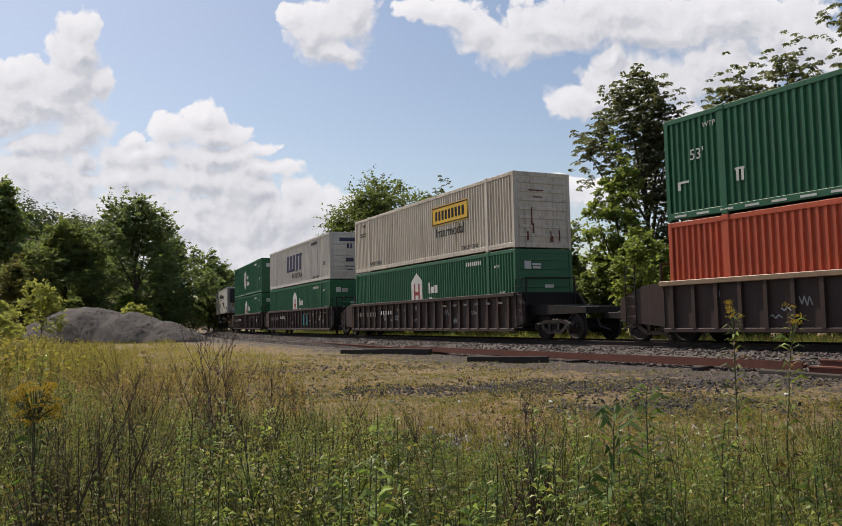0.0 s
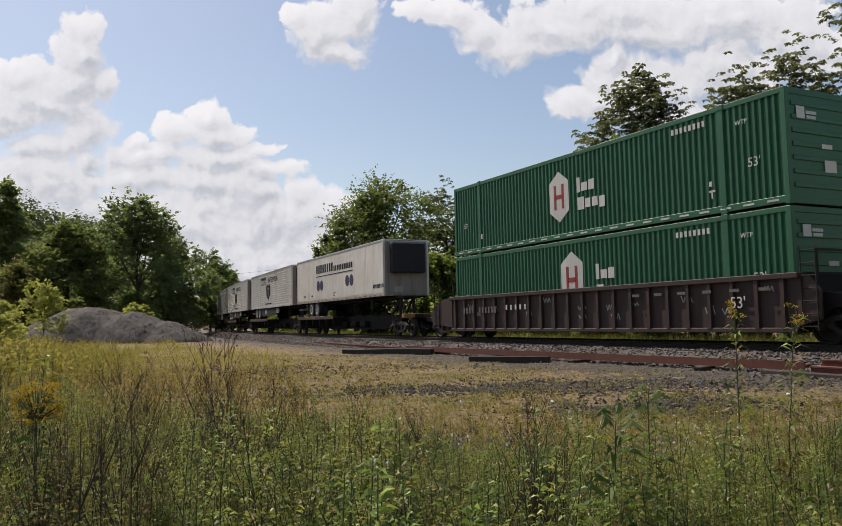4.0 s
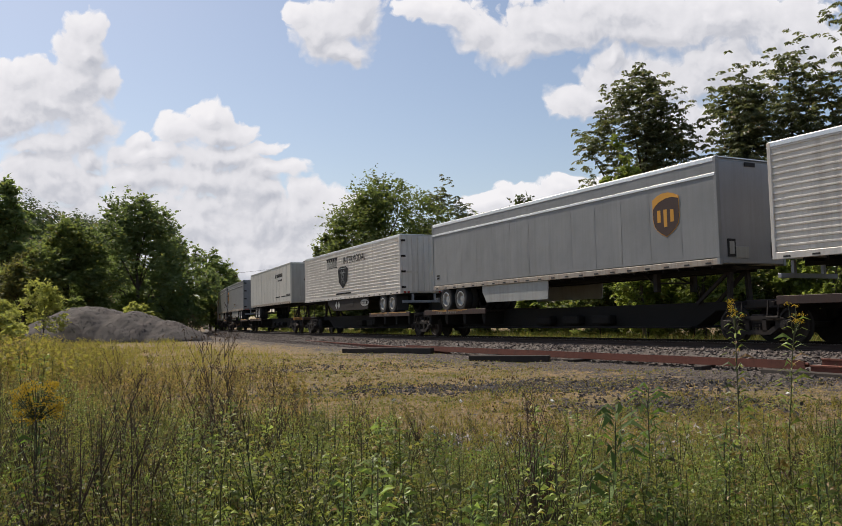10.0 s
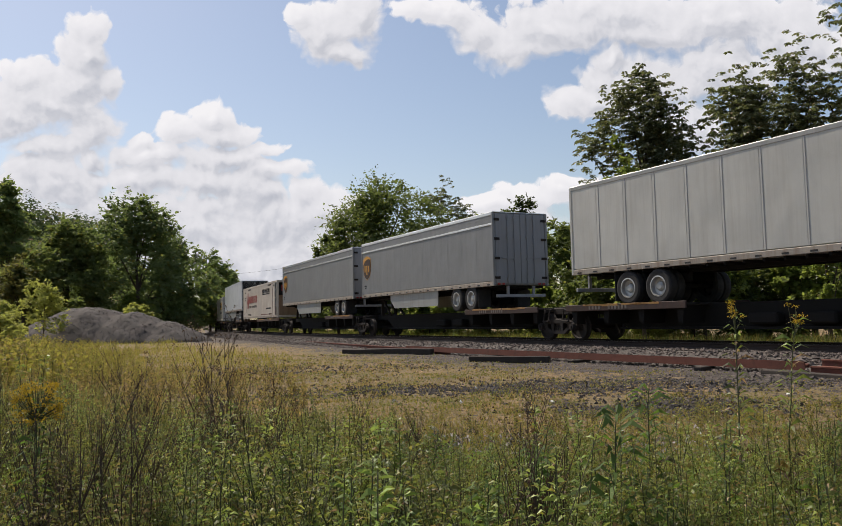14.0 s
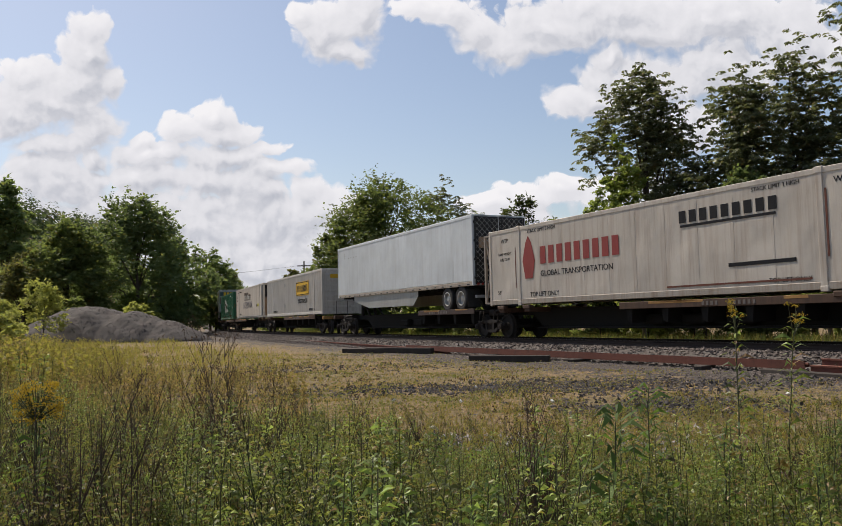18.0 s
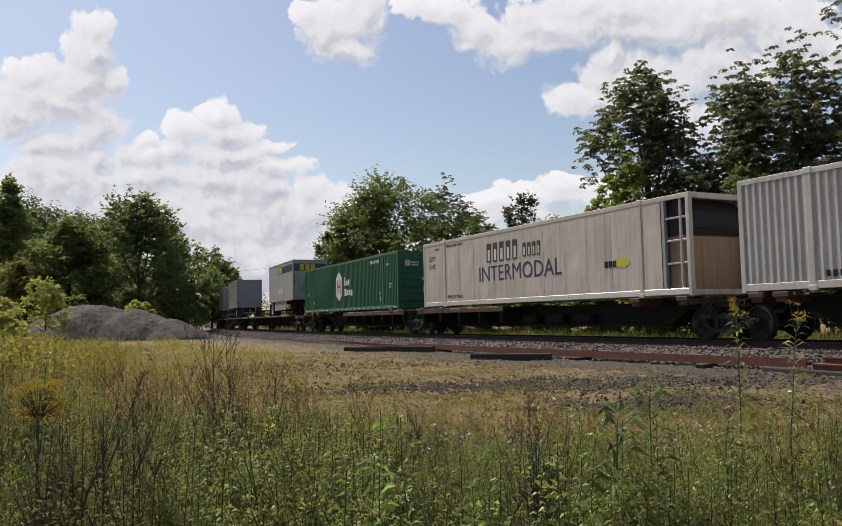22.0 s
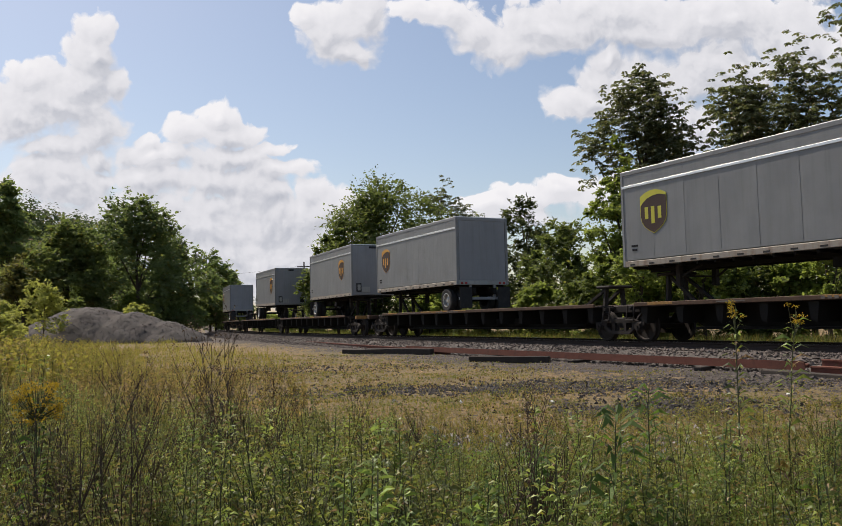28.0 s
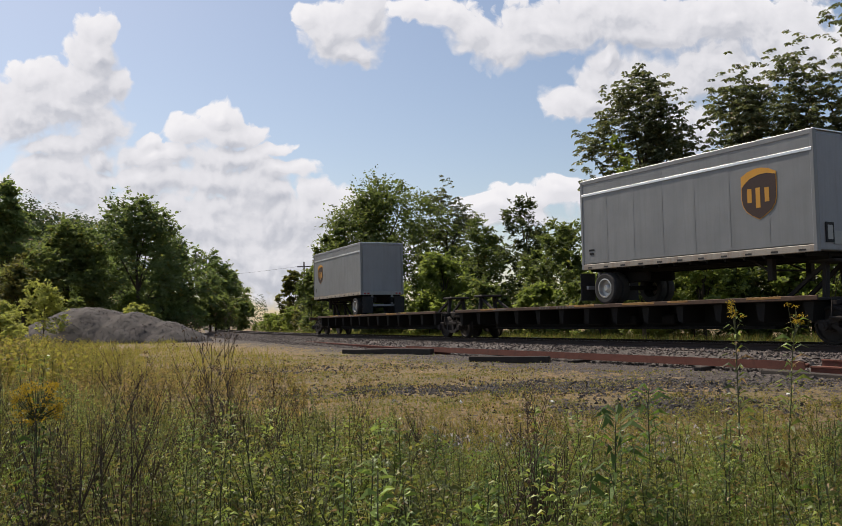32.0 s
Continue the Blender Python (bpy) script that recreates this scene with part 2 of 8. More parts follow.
def height(x, y):
    """Ground height: ballast bank along the track, flat lot, soil falling a little to the camera, pile of gravel, hill."""
    x, y = np.asarray(x, float), np.asarray(y, float)
    lat, s = lateral(x, y)
    lat, s = lat.reshape(x.shape), s.reshape(x.shape)
    lot = 0.25 * np.clip((np.hypot(x, y) - 4.0) / 9.0, 0, 1)
    rough = 0.025 * np.sin(x * 1.7 + 0.6 * y) * np.sin(y * 1.3 - 0.5 * x) + 0.02 * np.sin(x * 4.1 - 1.1 * y) * np.sin(y * 3.3)
    a = np.abs(lat)
    bank = np.interp(a, [0, 1.55, 2.35, 3.1], [0.62, 0.62, 0.30, 0.0])
    blend = np.interp(a, [1.5, 3.2, 5.0], [0.0, 0.6, 1.0])
    z = np.maximum(bank, lot) + rough * blend
    hill = 23.0 * np.clip((-x - 62) / 42.0, 0, 1.5) ** 0.8 * np.clip((y - 130) / 90.0, 0, 1) * np.clip((-x / np.maximum(y, 1) - 0.31) / 0.09, 0, 1)
    return z + hill


# ---- mesh helpers ----
def bx(bm, x0, x1, y0, y1, z0, z1, bevel=0.0):
    """A block, its edges rounded by bevel."""
    v = [bm.verts.new((x, y, z)) for z in (z0, z1) for y in (y0, y1) for x in (x0, x1)]
    f = [bm.faces.new([v[i] for i in q]) for q in ((0, 2, 3, 1), (4, 5, 7, 6), (0, 1, 5, 4), (2, 6, 7, 3), (0, 4, 6, 2), (1, 3, 7, 5))]
    if bevel:
        edges = list({e for q in f for e in q.edges})
        bmesh.ops.bevel(bm, geom=edges, offset=bevel, segments=1, affect="EDGES")
    return bm


def block(x0, x1, y0, y1, z0, z1, bevel=0.0):
    return bx(bmesh.new(), x0, x1, y0, y1, z0, z1, bevel)


def beam(bm, a, b, w, h=None):
    """A square bar from a to b."""
    a, b = Vector(a), Vector(b)
    d = (b - a).normalized()
    side = d.cross(Vector((0, 0, 1)))
    side = side.normalized() if side.length > 0.05 else Vector((1, 0, 0))
    up = side.cross(d)
    h = h or w
    ring = [[bm.verts.new(p + side * i * w / 2 + up * j * h / 2) for i, j in ((-1, -1), (1, -1), (1, 1), (-1, 1))] for p in (a, b)]
    for i in range(4):
        bm.faces.new((ring[0][i], ring[0][(i + 1) % 4], ring[1][(i + 1) % 4], ring[1][i]))
    bm.faces.new(ring[0][::-1])
    bm.faces.new(ring[1])
    return bm


def rod(bm, a, b, r, n=8, r2=None):
    a, b = Vector(a), Vector(b)
    d = (b - a).normalized()
    u = d.orthogonal().normalized()
    w = d.cross(u)
    r2 = r if r2 is None else r2
    ring = [[bm.verts.new(p + (u * math.cos(k * math.tau / n) + w * math.sin(k * math.tau / n)) * q) for k in range(n)] for p, q in ((a, r), (b, r2))]
    for i in range(n):
        bm.faces.new((ring[0][i], ring[0][(i + 1) % n], ring[1][(i + 1) % n], ring[1][i]))
    bm.faces.new(ring[0][::-1])
    bm.faces.new(ring[1])
    return bm


def tube(bm, pts, radii, n=8):
    """One bent tapering tube through pts."""
    rings = []
    for k, (p, r) in enumerate(zip(pts, radii)):
        p = Vector(p)
        d = Vector(pts[min(k + 1, len(pts) - 1)]) - Vector(pts[max(k - 1, 0)])
        u = d.cross(Vector((0.3, 1, 0.1))).normalized()
        w = d.normalized().cross(u)
        rings.append([bm.verts.new(p + (u * math.cos(a * math.tau / n) + w * math.sin(a * math.tau / n)) * r) for a in range(n)])
    for a, b in zip(rings, rings[1:]):
        for i in range(n):
            bm.faces.new((a[i], a[(i + 1) % n], b[(i + 1) % n], b[i]))
    bm.faces.new(rings[0][::-1])
    bm.faces.new(rings[-1])
    return bm


def turned(bm, profile, n=24, axis="Y", ring_shaped=False):
    """A solid of revolution from (along, radius) pairs; ring_shaped closes the outline on itself."""
    rings = []
    for a, r in profile:
        ring = []
        for k in range(n):
            c, s = math.cos(k * math.tau / n) * r, math.sin(k * math.tau / n) * r
            ring.append(bm.verts.new((c, a, s) if axis == "Y" else ((a, c, s) if axis == "X" else (c, s, a))))
        rings.append(ring)
    for p, q in zip(rings, rings[1:] + (rings[:1] if ring_shaped else [])):
        for i in range(n):
            bm.faces.new((p[i], q[i], q[(i + 1) % n], p[(i + 1) % n]))
    if not ring_shaped:
        bm.faces.new(rings[0])
        bm.faces.new(rings[-1][::-1])
    bmesh.ops.recalc_face_normals(bm, faces=bm.faces)
    return bm


def slab(bm, outline, y0, y1):
    """A flat outline in x and z, given thickness from y0 to y1."""
    f = [bm.verts.new((x, y0, z)) for x, z in outline]
    b = [bm.verts.new((x, y1, z)) for x, z in outline]
    n = len(outline)
    bm.faces.new(f)
    bm.faces.new(b[::-1])
    for i in range(n):
        bm.faces.new((f[i], b[i], b[(i + 1) % n], f[(i + 1) % n]))
    bmesh.ops.recalc_face_normals(bm, faces=bm.faces)
    return bm


def mesh_of(name, bm, material, smooth=False):
    me = bpy.data.meshes.new(name)
    bm.to_mesh(me)
    bm.free()
    me.materials.append(material)
    if smooth:
        me.shade_smooth()
    return me


def part(name, bm, material, parent, label="", at=None, smooth=False):
    """One mesh object under a thing or under a part."""
    data = bm if isinstance(bm, bpy.types.Mesh) else mesh_of(name, bm, material, smooth)
    ob = new(name, data)
    ob.parent = parent
    if at is not None:
        ob.matrix_basis = at
    return tagged(ob, label)


def thing(name, label, category, group="", kind="", at=None):
    ob = tagged(new(name), label, category, group, kind)
    if at is not None:
        ob.matrix_basis = at
    return ob


def words(text, size, material, parent, at, name="lettering", label="", stretch=1.0):
    """Lettering in the built-in font as a thin mesh, centred, standing on a side that faces local +y."""
    c = bpy.data.curves.new("type", "FONT")
    c.body, c.size, c.extrude, c.align_x, c.align_y = text, size, 0.003, "CENTER", "CENTER"
    c.resolution_u, c.offset = 3, 0.0
    tmp = bpy.data.objects.new("type", c)
    me = bpy.data.meshes.new_from_object(tmp)
    bpy.data.objects.remove(tmp)
    me.transform(Matrix(((-stretch, 0, 0, 0), (0, 0, 1, 0), (0, 1, 0, 0), (0, 0, 0, 1))))
    me.materials.append(material)
    ob = new(name, me)
    ob.parent, ob.matrix_basis = parent, at
    return tagged(ob, label)


def plate(bm, cx, cz, w, h, y, t=0.006):
    """A thin painted bar on a side that faces +y, leaning with nothing."""
    return bx(bm, cx - w / 2, cx + w / 2, y, y + t, cz - h / 2, cz + h / 2)


def bars(material, parent, y, rows, name="small_print", label=""):
    """Unlettered bars: rows of (x, z, width, height)."""
    for cx, cz, w, h in rows:
        part(name, plate(bmesh.new(), cx, cz, w, h, y), material, parent, label)


def quads(name, v, f, material):
    """A mesh from arrays of corners and of faces that all have as many corners."""
    v, f = np.asarray(v, np.float32), np.asarray(f, np.int32)
    me = bpy.data.meshes.new(name)
    me.vertices.add(len(v))
    me.vertices.foreach_set("co", v.ravel())
    me.loops.add(f.size)
    me.loops.foreach_set("vertex_index", f.ravel())
    me.polygons.add(len(f))
    me.polygons.foreach_set("loop_start", np.arange(0, f.size, f.shape[1], dtype=np.int32))
    me.update(calc_edges=True)
    me.materials.append(material)
    me.shade_flat()
    return me


rng = np.random.default_rng(7)


# ---- rolling stock ----
# Local axes of everything on the train: x up the line, +y towards the camera's side, z up from the rail tops.
WHEEL_R = 0.46


def wheelset_mesh():
    bm = bmesh.new()
    for sg in (-1, 1):
        prof = [(0.0, 0.10), (0.0, 0.30), (-0.03, 0.38), (-0.03, 0.50), (0.0, 0.50), (0.025, 0.465), (0.11, 0.455), (0.12, 0.40), (0.07, 0.37), (0.06, 0.16), (0.13, 0.14), (0.13, 0.06)]
        turned(bm, [((0.70 + a) * sg, r * WHEEL_R / 0.46) for a, r in prof], 24)
    rod(bm, (0, -1.05, 0), (0, 1.05, 0), 0.075, 10)
    return mesh_of("wheelset", bm, M_STEEL)


def side_frame_bm():
    """Cast truck side frame with its two openings and bearing ends."""
    bm = bmesh.new()
    for sg in (-1, 1):
        slab(bm, [(0.0, 0.70), (sg * 0.55, 0.70), (sg * 0.86, 0.60), (sg * 1.12, 0.60), (sg * 1.12, 0.50), (sg * 0.84, 0.48), (sg * 0.52, 0.58), (0.0, 0.58)][::sg], 0.93, 1.06)
        slab(bm, [(0.0, 0.22), (sg * 0.42, 0.22), (sg * 0.76, 0.44), (sg * 0.70, 0.52), (sg * 0.36, 0.33), (0.0, 0.33)][::sg], 0.93, 1.06)
        slab(bm, [(sg * 0.20, 0.30), (sg * 0.32, 0.30), (sg * 0.32, 0.62), (sg * 0.20, 0.62)][::sg], 0.93, 1.06)
        bx(bm, sg * 0.90 - 0.13, sg * 0.90 + 0.13, 0.91, 1.08, 0.36, 0.60, 0.02)
        bx(bm, sg * 0.62 - 0.05, sg * 0.62 + 0.05, 0.94, 1.05, 0.44, 0.64)
    return bm


def truck_meshes():
    b = bmesh.new()
    bx(b, -0.20, 0.20, -1.0, 1.0, 0.48, 0.74, 0.03)
    rod(b, (0, 0, 0.70), (0, 0, 0.86), 0.28, 16)
    spring = bmesh.new()
    for cx in (-0.11, 0.0, 0.11):
        for k in range(5):
            rod(spring, (cx, 1.0, 0.33 + k * 0.034), (cx, 1.0, 0.352 + k * 0.034), 0.048, 8)
    cap = bmesh.new()
    rod(cap, (0, 0, 0), (0, 0.09, 0), 0.12, 12)
    rod(cap, (0, 0.09, 0), (0, 0.12, 0), 0.05, 8)
    return {"wheelset": wheelset_mesh(), "side_frame": mesh_of("side_frame", side_frame_bm(), M_STEEL),
            "bolster": mesh_of("bolster", b, M_STEEL), "springs": mesh_of("springs", spring, M_STEEL), "bearing_cap": mesh_of("bearing_cap", cap, M_STEEL)}


TRUCK = truck_meshes()
WHEELSETS = []      # (part, place up the train) for the rolling


def truck(parent, x, s):
    """A two-axle truck under a car at local x."""
    hub = part("truck", TRUCK["bolster"], None, parent, "grimy cast steel two-axle truck", pose(x, 0, 0))
    for rz in (0, 180):
        part("side_frame", TRUCK["side_frame"], None, hub, "", pose(0, 0, 0, 0, 0, rz))
        part("springs", TRUCK["springs"], None, hub, "", pose(0, 0, 0, 0, 0, rz))
    for ax in (-0.90, 0.90):
        w = part("wheelset", TRUCK["wheelset"], None, hub, "", pose(ax, 0, WHEEL_R))
        WHEELSETS.append((w, s + ax, ax))
        for rz, yy in ((0, 1.06), (180, -1.06)):
            part("bearing_cap", TRUCK["bearing_cap"], None, hub, "", pose(ax, yy, WHEEL_R, 0, 0, rz))
    return hub


def coupler(parent, x, sg):
    bm = bmesh.new()
    bx(bm, min(x, x + sg * 0.75), max(x, x + sg * 0.75), -0.09, 0.09, 0.70, 0.92, 0.02)
    bx(bm, x + sg * 0.9 - 0.2, x + sg * 0.9 + 0.12, -0.17, 0.17, 0.66, 0.96, 0.05)
    part("coupler", bm, M_STEEL, parent)
    hose = bmesh.new()
    for a, b in (((0, 0.35, 0.75), (0.25, 0.42, 0.45)), ((0.25, 0.42, 0.45), (0.6, 0.3, 0.35))):
        rod(hose, (x + sg * a[0], a[1], a[2]), (x + sg * b[0], b[1], b[2]), 0.03, 6)
    part("air_hose", hose, M_RUBBER, parent)


def ladder(parent, x, z0, z1, sg=1, y=1.38):
    bm = bmesh.new()
    for dx in (-0.2, 0.2):
        rod(bm, (x + dx, y, z0), (x + dx, y, z1), 0.018, 6)
    for k in range(int((z1 - z0) / 0.3) + 1):
        rod(bm, (x - 0.2, y, z0 + 0.1 + k * 0.3), (x + 0.2, y, z0 + 0.1 + k * 0.3), 0.014, 6)
    part("ladder", bm, M_STEEL, parent)


def well_car(near, far, a_near, a_far, body, group, chord=None):
    """A well car: near and far are its truck centres, body its material; a_near and a_far say which ends share a truck."""
    mid, half = (near + far) / 2, (far - near) / 2
    ob = thing("well_car", "brown rusty double-stack well car with ribbed sides on the rails", "railcar", group)
    box = 8.25
    for sg in (1, -1):
        bm = bmesh.new()
        bx(bm, -box, box, sg * 1.34 - 0.03, sg * 1.34 + 0.03, 0.34, 1.68)
        part("side_wall", bm, body, ob)
        bm = block(-box - 0.1, box + 0.1, sg * 1.40 - 0.09, sg * 1.40 + 0.09, 1.60, 1.74, 0.015)
        part("top_chord", bm, chord or body, ob)
        bm = block(-box, box, sg * 1.38 - 0.08, sg * 1.38 + 0.08, 0.30, 0.42, 0.015)
        part("bottom_sill", bm, body, ob)
        n = 22
        for k in range(n):
            cx = -box + 0.35 + (2 * box - 0.7) * k / (n - 1)
            part("rib", RIB, None, ob, "", pose(cx, sg * 1.37, 0, 0, 0, 0 if sg > 0 else 180))
    fl = bmesh.new()
    for k in range(9):
        cx = -box + 0.5 + (2 * box - 1) * k / 8
        bx(fl, cx - 0.15, cx + 0.15, -1.32, 1.32, 0.30, 0.40)
    part("floor_beams", fl, body, ob)
    for sg, shared in ((-1, a_near), (1, a_far)):
        bm = bmesh.new()
        slab(bm, [(sg * (box - 0.05), 0.5), (sg * (box - 0.05), 1.30), (sg * (half + (0.3 if shared else 1.6)), 1.12), (sg * (half + (0.3 if shared else 1.6)), 0.92), (sg * (box + 0.6), 0.88)][::sg], -0.9, 0.9)
        part("end_platform", bm, M_STEEL, ob)
        ext = 1.75 if sg > 0 else 0.62
        for yy in (1, -1):
            o = [(sg * box, 0.46), (sg * box, 1.70), (sg * (box + ext * 0.45), 1.66), (sg * (box + ext), 1.30), (sg * (box + ext), 0.62)]
            part("end_gusset", slab(bmesh.new(), o[::sg], yy * 1.36 - 0.035, yy * 1.36 + 0.035), body, ob)
        part("end_bulkhead", block(*sorted((sg * (box + 0.02), sg * (box + 0.12))), -1.3, 1.3, 0.5, 1.75, 0.02), M_STEEL, ob)
        post = bmesh.new()
        for yy in (-1.1, 1.1):
            beam(post, (sg * (box + 0.35), yy, 1.2), (sg * (box + 0.35), yy, 2.3), 0.06)
        for zz in (1.7, 2.27):
            beam(post, (sg * (box + 0.35), -1.1, zz), (sg * (box + 0.35), 1.1, zz), 0.05)
        part("hand_rail", post, M_STEEL, ob)
        ladder(ob, sg * (box + (1.3 if sg > 0 else 0.35)), 0.35, 2.25, y=1.42)
        if not shared:
            coupler(ob, sg * (half + 1.5), sg)
    truck(ob, -half, near)
    if not a_far:
        truck(ob, half, far)
    return ob


RIB = mesh_of("rib", slab(bmesh.new(), [(-0.055, 0.40), (0.055, 0.40), (0.055, 1.62), (-0.055, 1.62)], -0.02, 0.10), M_WELL)


def spine_car(near, far, a_near, a_far, decked, group, wheels_at=(), stands=()):
    """A spine car: one deep centre sill, wheel decks and outriggers. decked: a long rust-edged deck for pups."""
    half = (far - near) / 2
    label = "long flat spine car with rust-edged deck and dark centre sill" if decked else "black articulated spine car with thin centre sill and rusty platforms"
    ob = thing("spine_car", label, "railcar", group)
    end = half + 0.2
    bm = bmesh.new()
    lo = 0.40
    slab(bm, [(-end, 0.86), (-half + 1.9, 0.86), (-half + 2.7, lo), (half - 2.7, lo), (half - 1.9, 0.86), (end, 0.86), (end, 1.10), (-end, 1.10)], -0.33, 0.33)
    part("centre_sill", bm, M_BLACK, ob)
    fl = block(-half + 2.6, half - 2.6, -0.62, 0.62, lo - 0.03, lo + 0.03, 0.01)
    part("bottom_flange", fl, M_BLACK, ob)
    m_edge = M_RUSTDECK if decked or stands else M_WELL
    spans = wheels_at if not decked else ((-half + 0.9, half - 0.9),)
    for x0, x1 in spans:
        part("wheel_deck", block(x0, x1, -1.27, 1.27, 1.06, 1.12, 0.01), M_STEEL, ob)
        for sg in (1, -1):
            part("deck_edge", block(x0 - 0.02, x1 + 0.02, sg * 1.29 - 0.03, sg * 1.29 + 0.03, 1.065 if decked else 0.97, 1.18, 0.012), m_edge, ob, "rusty yellowed deck edge" if decked else "rusty brown deck edge")
        wr = random.Random(int(near * 10))
        for k in range(5):
            cx, cw = wr.uniform(x0 + 0.8, x1 - 0.8), wr.uniform(0.3, 0.75)
            part("worn_paint", block(cx - cw, cx + cw, 1.292, 1.3225, 1.135 - 0.04 * wr.random(), 1.181, 0.004), M_YELLOW, ob, "yellow paint worn off the deck edge")
        n = max(2, int((x1 - x0) / 1.25))
        for k in range(n):
            cx = x0 + 0.3 + (x1 - x0 - 0.6) * k / (n - 1)
            for rz in (0, 180):
                part("deck_bracket", BRACKET, None, ob, "", pose(cx, 0, 0, 0, 0, rz))
    for cx in stands:
        arm = bmesh.new()
        bx(arm, cx - 0.16, cx + 0.16, -1.30, 1.30, 0.98, 1.16, 0.02)
        for sg in (1, -1):
            bx(arm, cx - 0.22, cx + 0.22, sg * 1.24 - 0.1, sg * 1.24 + 0.1, 1.10, 1.24, 0.02)
        part("outrigger", arm, M_RUSTDECK, ob, "rusty container outrigger")
    for sg, shared in ((-1, a_near), (1, a_far)):
        bm = bmesh.new()
        xe = sg * (half - 0.05)
        bx(bm, *sorted((xe - sg * 0.55, xe + sg * (0.35 if shared else 1.2))), -0.75, 0.75, 0.88, 1.12, 0.03)
        part("end_bolster", bm, M_STEEL, ob)
        for yy in (0.9, -0.9):
            st = bmesh.new()
            beam(st, (xe - sg * 0.5, yy * 0.4, 1.08), (xe - sg * 0.5, yy * 1.3, 1.0), 0.09)
            bx(st, *sorted((xe - sg * 0.65, xe - sg * 0.30)), *sorted((yy * 1.32, yy * 1.22)), 0.62, 0.68, 0.01)
            beam(st, (xe - sg * 0.32, yy * 1.27, 0.65), (xe - sg * 0.32, yy * 1.2, 1.08), 0.03)
            beam(st, (xe - sg * 0.62, yy * 1.27, 0.65), (xe - sg * 0.62, yy * 1.2, 1.08), 0.03)
            part("step", st, M_STEEL, ob)
        if not shared:
            coupler(ob, sg * (half + 1.1), sg)
            rail = bmesh.new()
            for yy in (0.5, 1.2):
                rod(rail, (xe + sg * 0.9, yy, 1.1), (xe + sg * 0.9, yy, 2.0), 0.018, 6)
            rod(rail, (xe + sg * 0.9, 0.5, 2.0), (xe + sg * 0.9, 1.2, 2.0), 0.018, 6)
            part("hand_rail", rail, M_STEEL, ob)
            part("end_sill", block(*sorted((xe + sg * 0.95, xe + sg * 1.2)), -1.3, 1.3, 0.93, 1.12, 0.02), M_YELLOW if sg < 0 else M_RUSTDECK, ob)
    for k in range(3):
        cx = -half * 0.35 + k * 1.6
        part("brake_gear", block(cx, cx + 0.9, 0.34, 0.66, 0.50, 0.80, 0.05), M_BLACK, ob)
    truck(ob, -half, near)
    if not a_far:
        truck(ob, half, far)
    return ob


BRACKET = mesh_of("deck_bracket", slab(bmesh.new(), [(-0.15, 1.05), (0.15, 1.05), (0.08, 0.62), (-0.08, 0.55)], 0.3, 1.2), M_BLACK)


def hitch(parent, x, lean, up=True):
    """The folding stand that holds a trailer's kingpin."""
    bm = bmesh.new()
    top = 2.02 if up else 1.75
    for yy in (-0.4, 0.4):
        beam(bm, (x, yy, 1.06), (x, yy * 0.8, top), 0.10, 0.14)
        beam(bm, (x + lean * 1.15, yy, 1.08), (x + lean * 0.05, yy * 0.8, top - 0.08), 0.09)
    bx(bm, x - 0.35, x + 0.35, -0.5, 0.5, top - 0.04, top + 0.05, 0.03)
    part("hitch_stand", bm, M_STEEL, parent, "dark steel trailer hitch stand")


# ---- loads ----
def corrugated(x0, x1, z0, z1, y, pitch, depth):
    """A sheet folded into upright ribs, facing +y."""
    n = max(1, round((x1 - x0) / pitch))
    p = (x1 - x0) / n
    pts = []
    for k in range(n):
        a = x0 + k * p
        pts += [(a, y), (a + p * 0.34, y), (a + p * 0.5, y - depth), (a + p * 0.84, y - depth)]
    pts.append((x1, y))
    bm = bmesh.new()
    lo = [bm.verts.new((a, b, z0)) for a, b in pts]
    hi = [bm.verts.new((a, b, z1)) for a, b in pts]
    for i in range(len(pts) - 1):
        bm.faces.new((lo[i + 1], lo[i], hi[i], hi[i + 1]))
    return bm


def lined(x0, x1, z0, z1, y, pitch, depth):
    """A sheet with flat lying ribs, facing +y."""
    n = round((z1 - z0) / pitch)
    p = (z1 - z0) / n
    pts = []
    for k in range(n):
        a = z0 + k * p
        pts += [(a, y - depth), (a + p * 0.62, y - depth), (a + p * 0.70, y), (a + p * 0.92, y)]
    pts.append((z1, y - depth))
    bm = bmesh.new()
    lo = [bm.verts.new((x0, b, a)) for a, b in pts]
    hi = [bm.verts.new((x1, b, a)) for a, b in pts]
    for i in range(len(pts) - 1):
        bm.faces.new((lo[i], lo[i + 1], hi[i + 1], hi[i]))
    bmesh.ops.recalc_face_normals(bm, faces=bm.faces)
    return bm


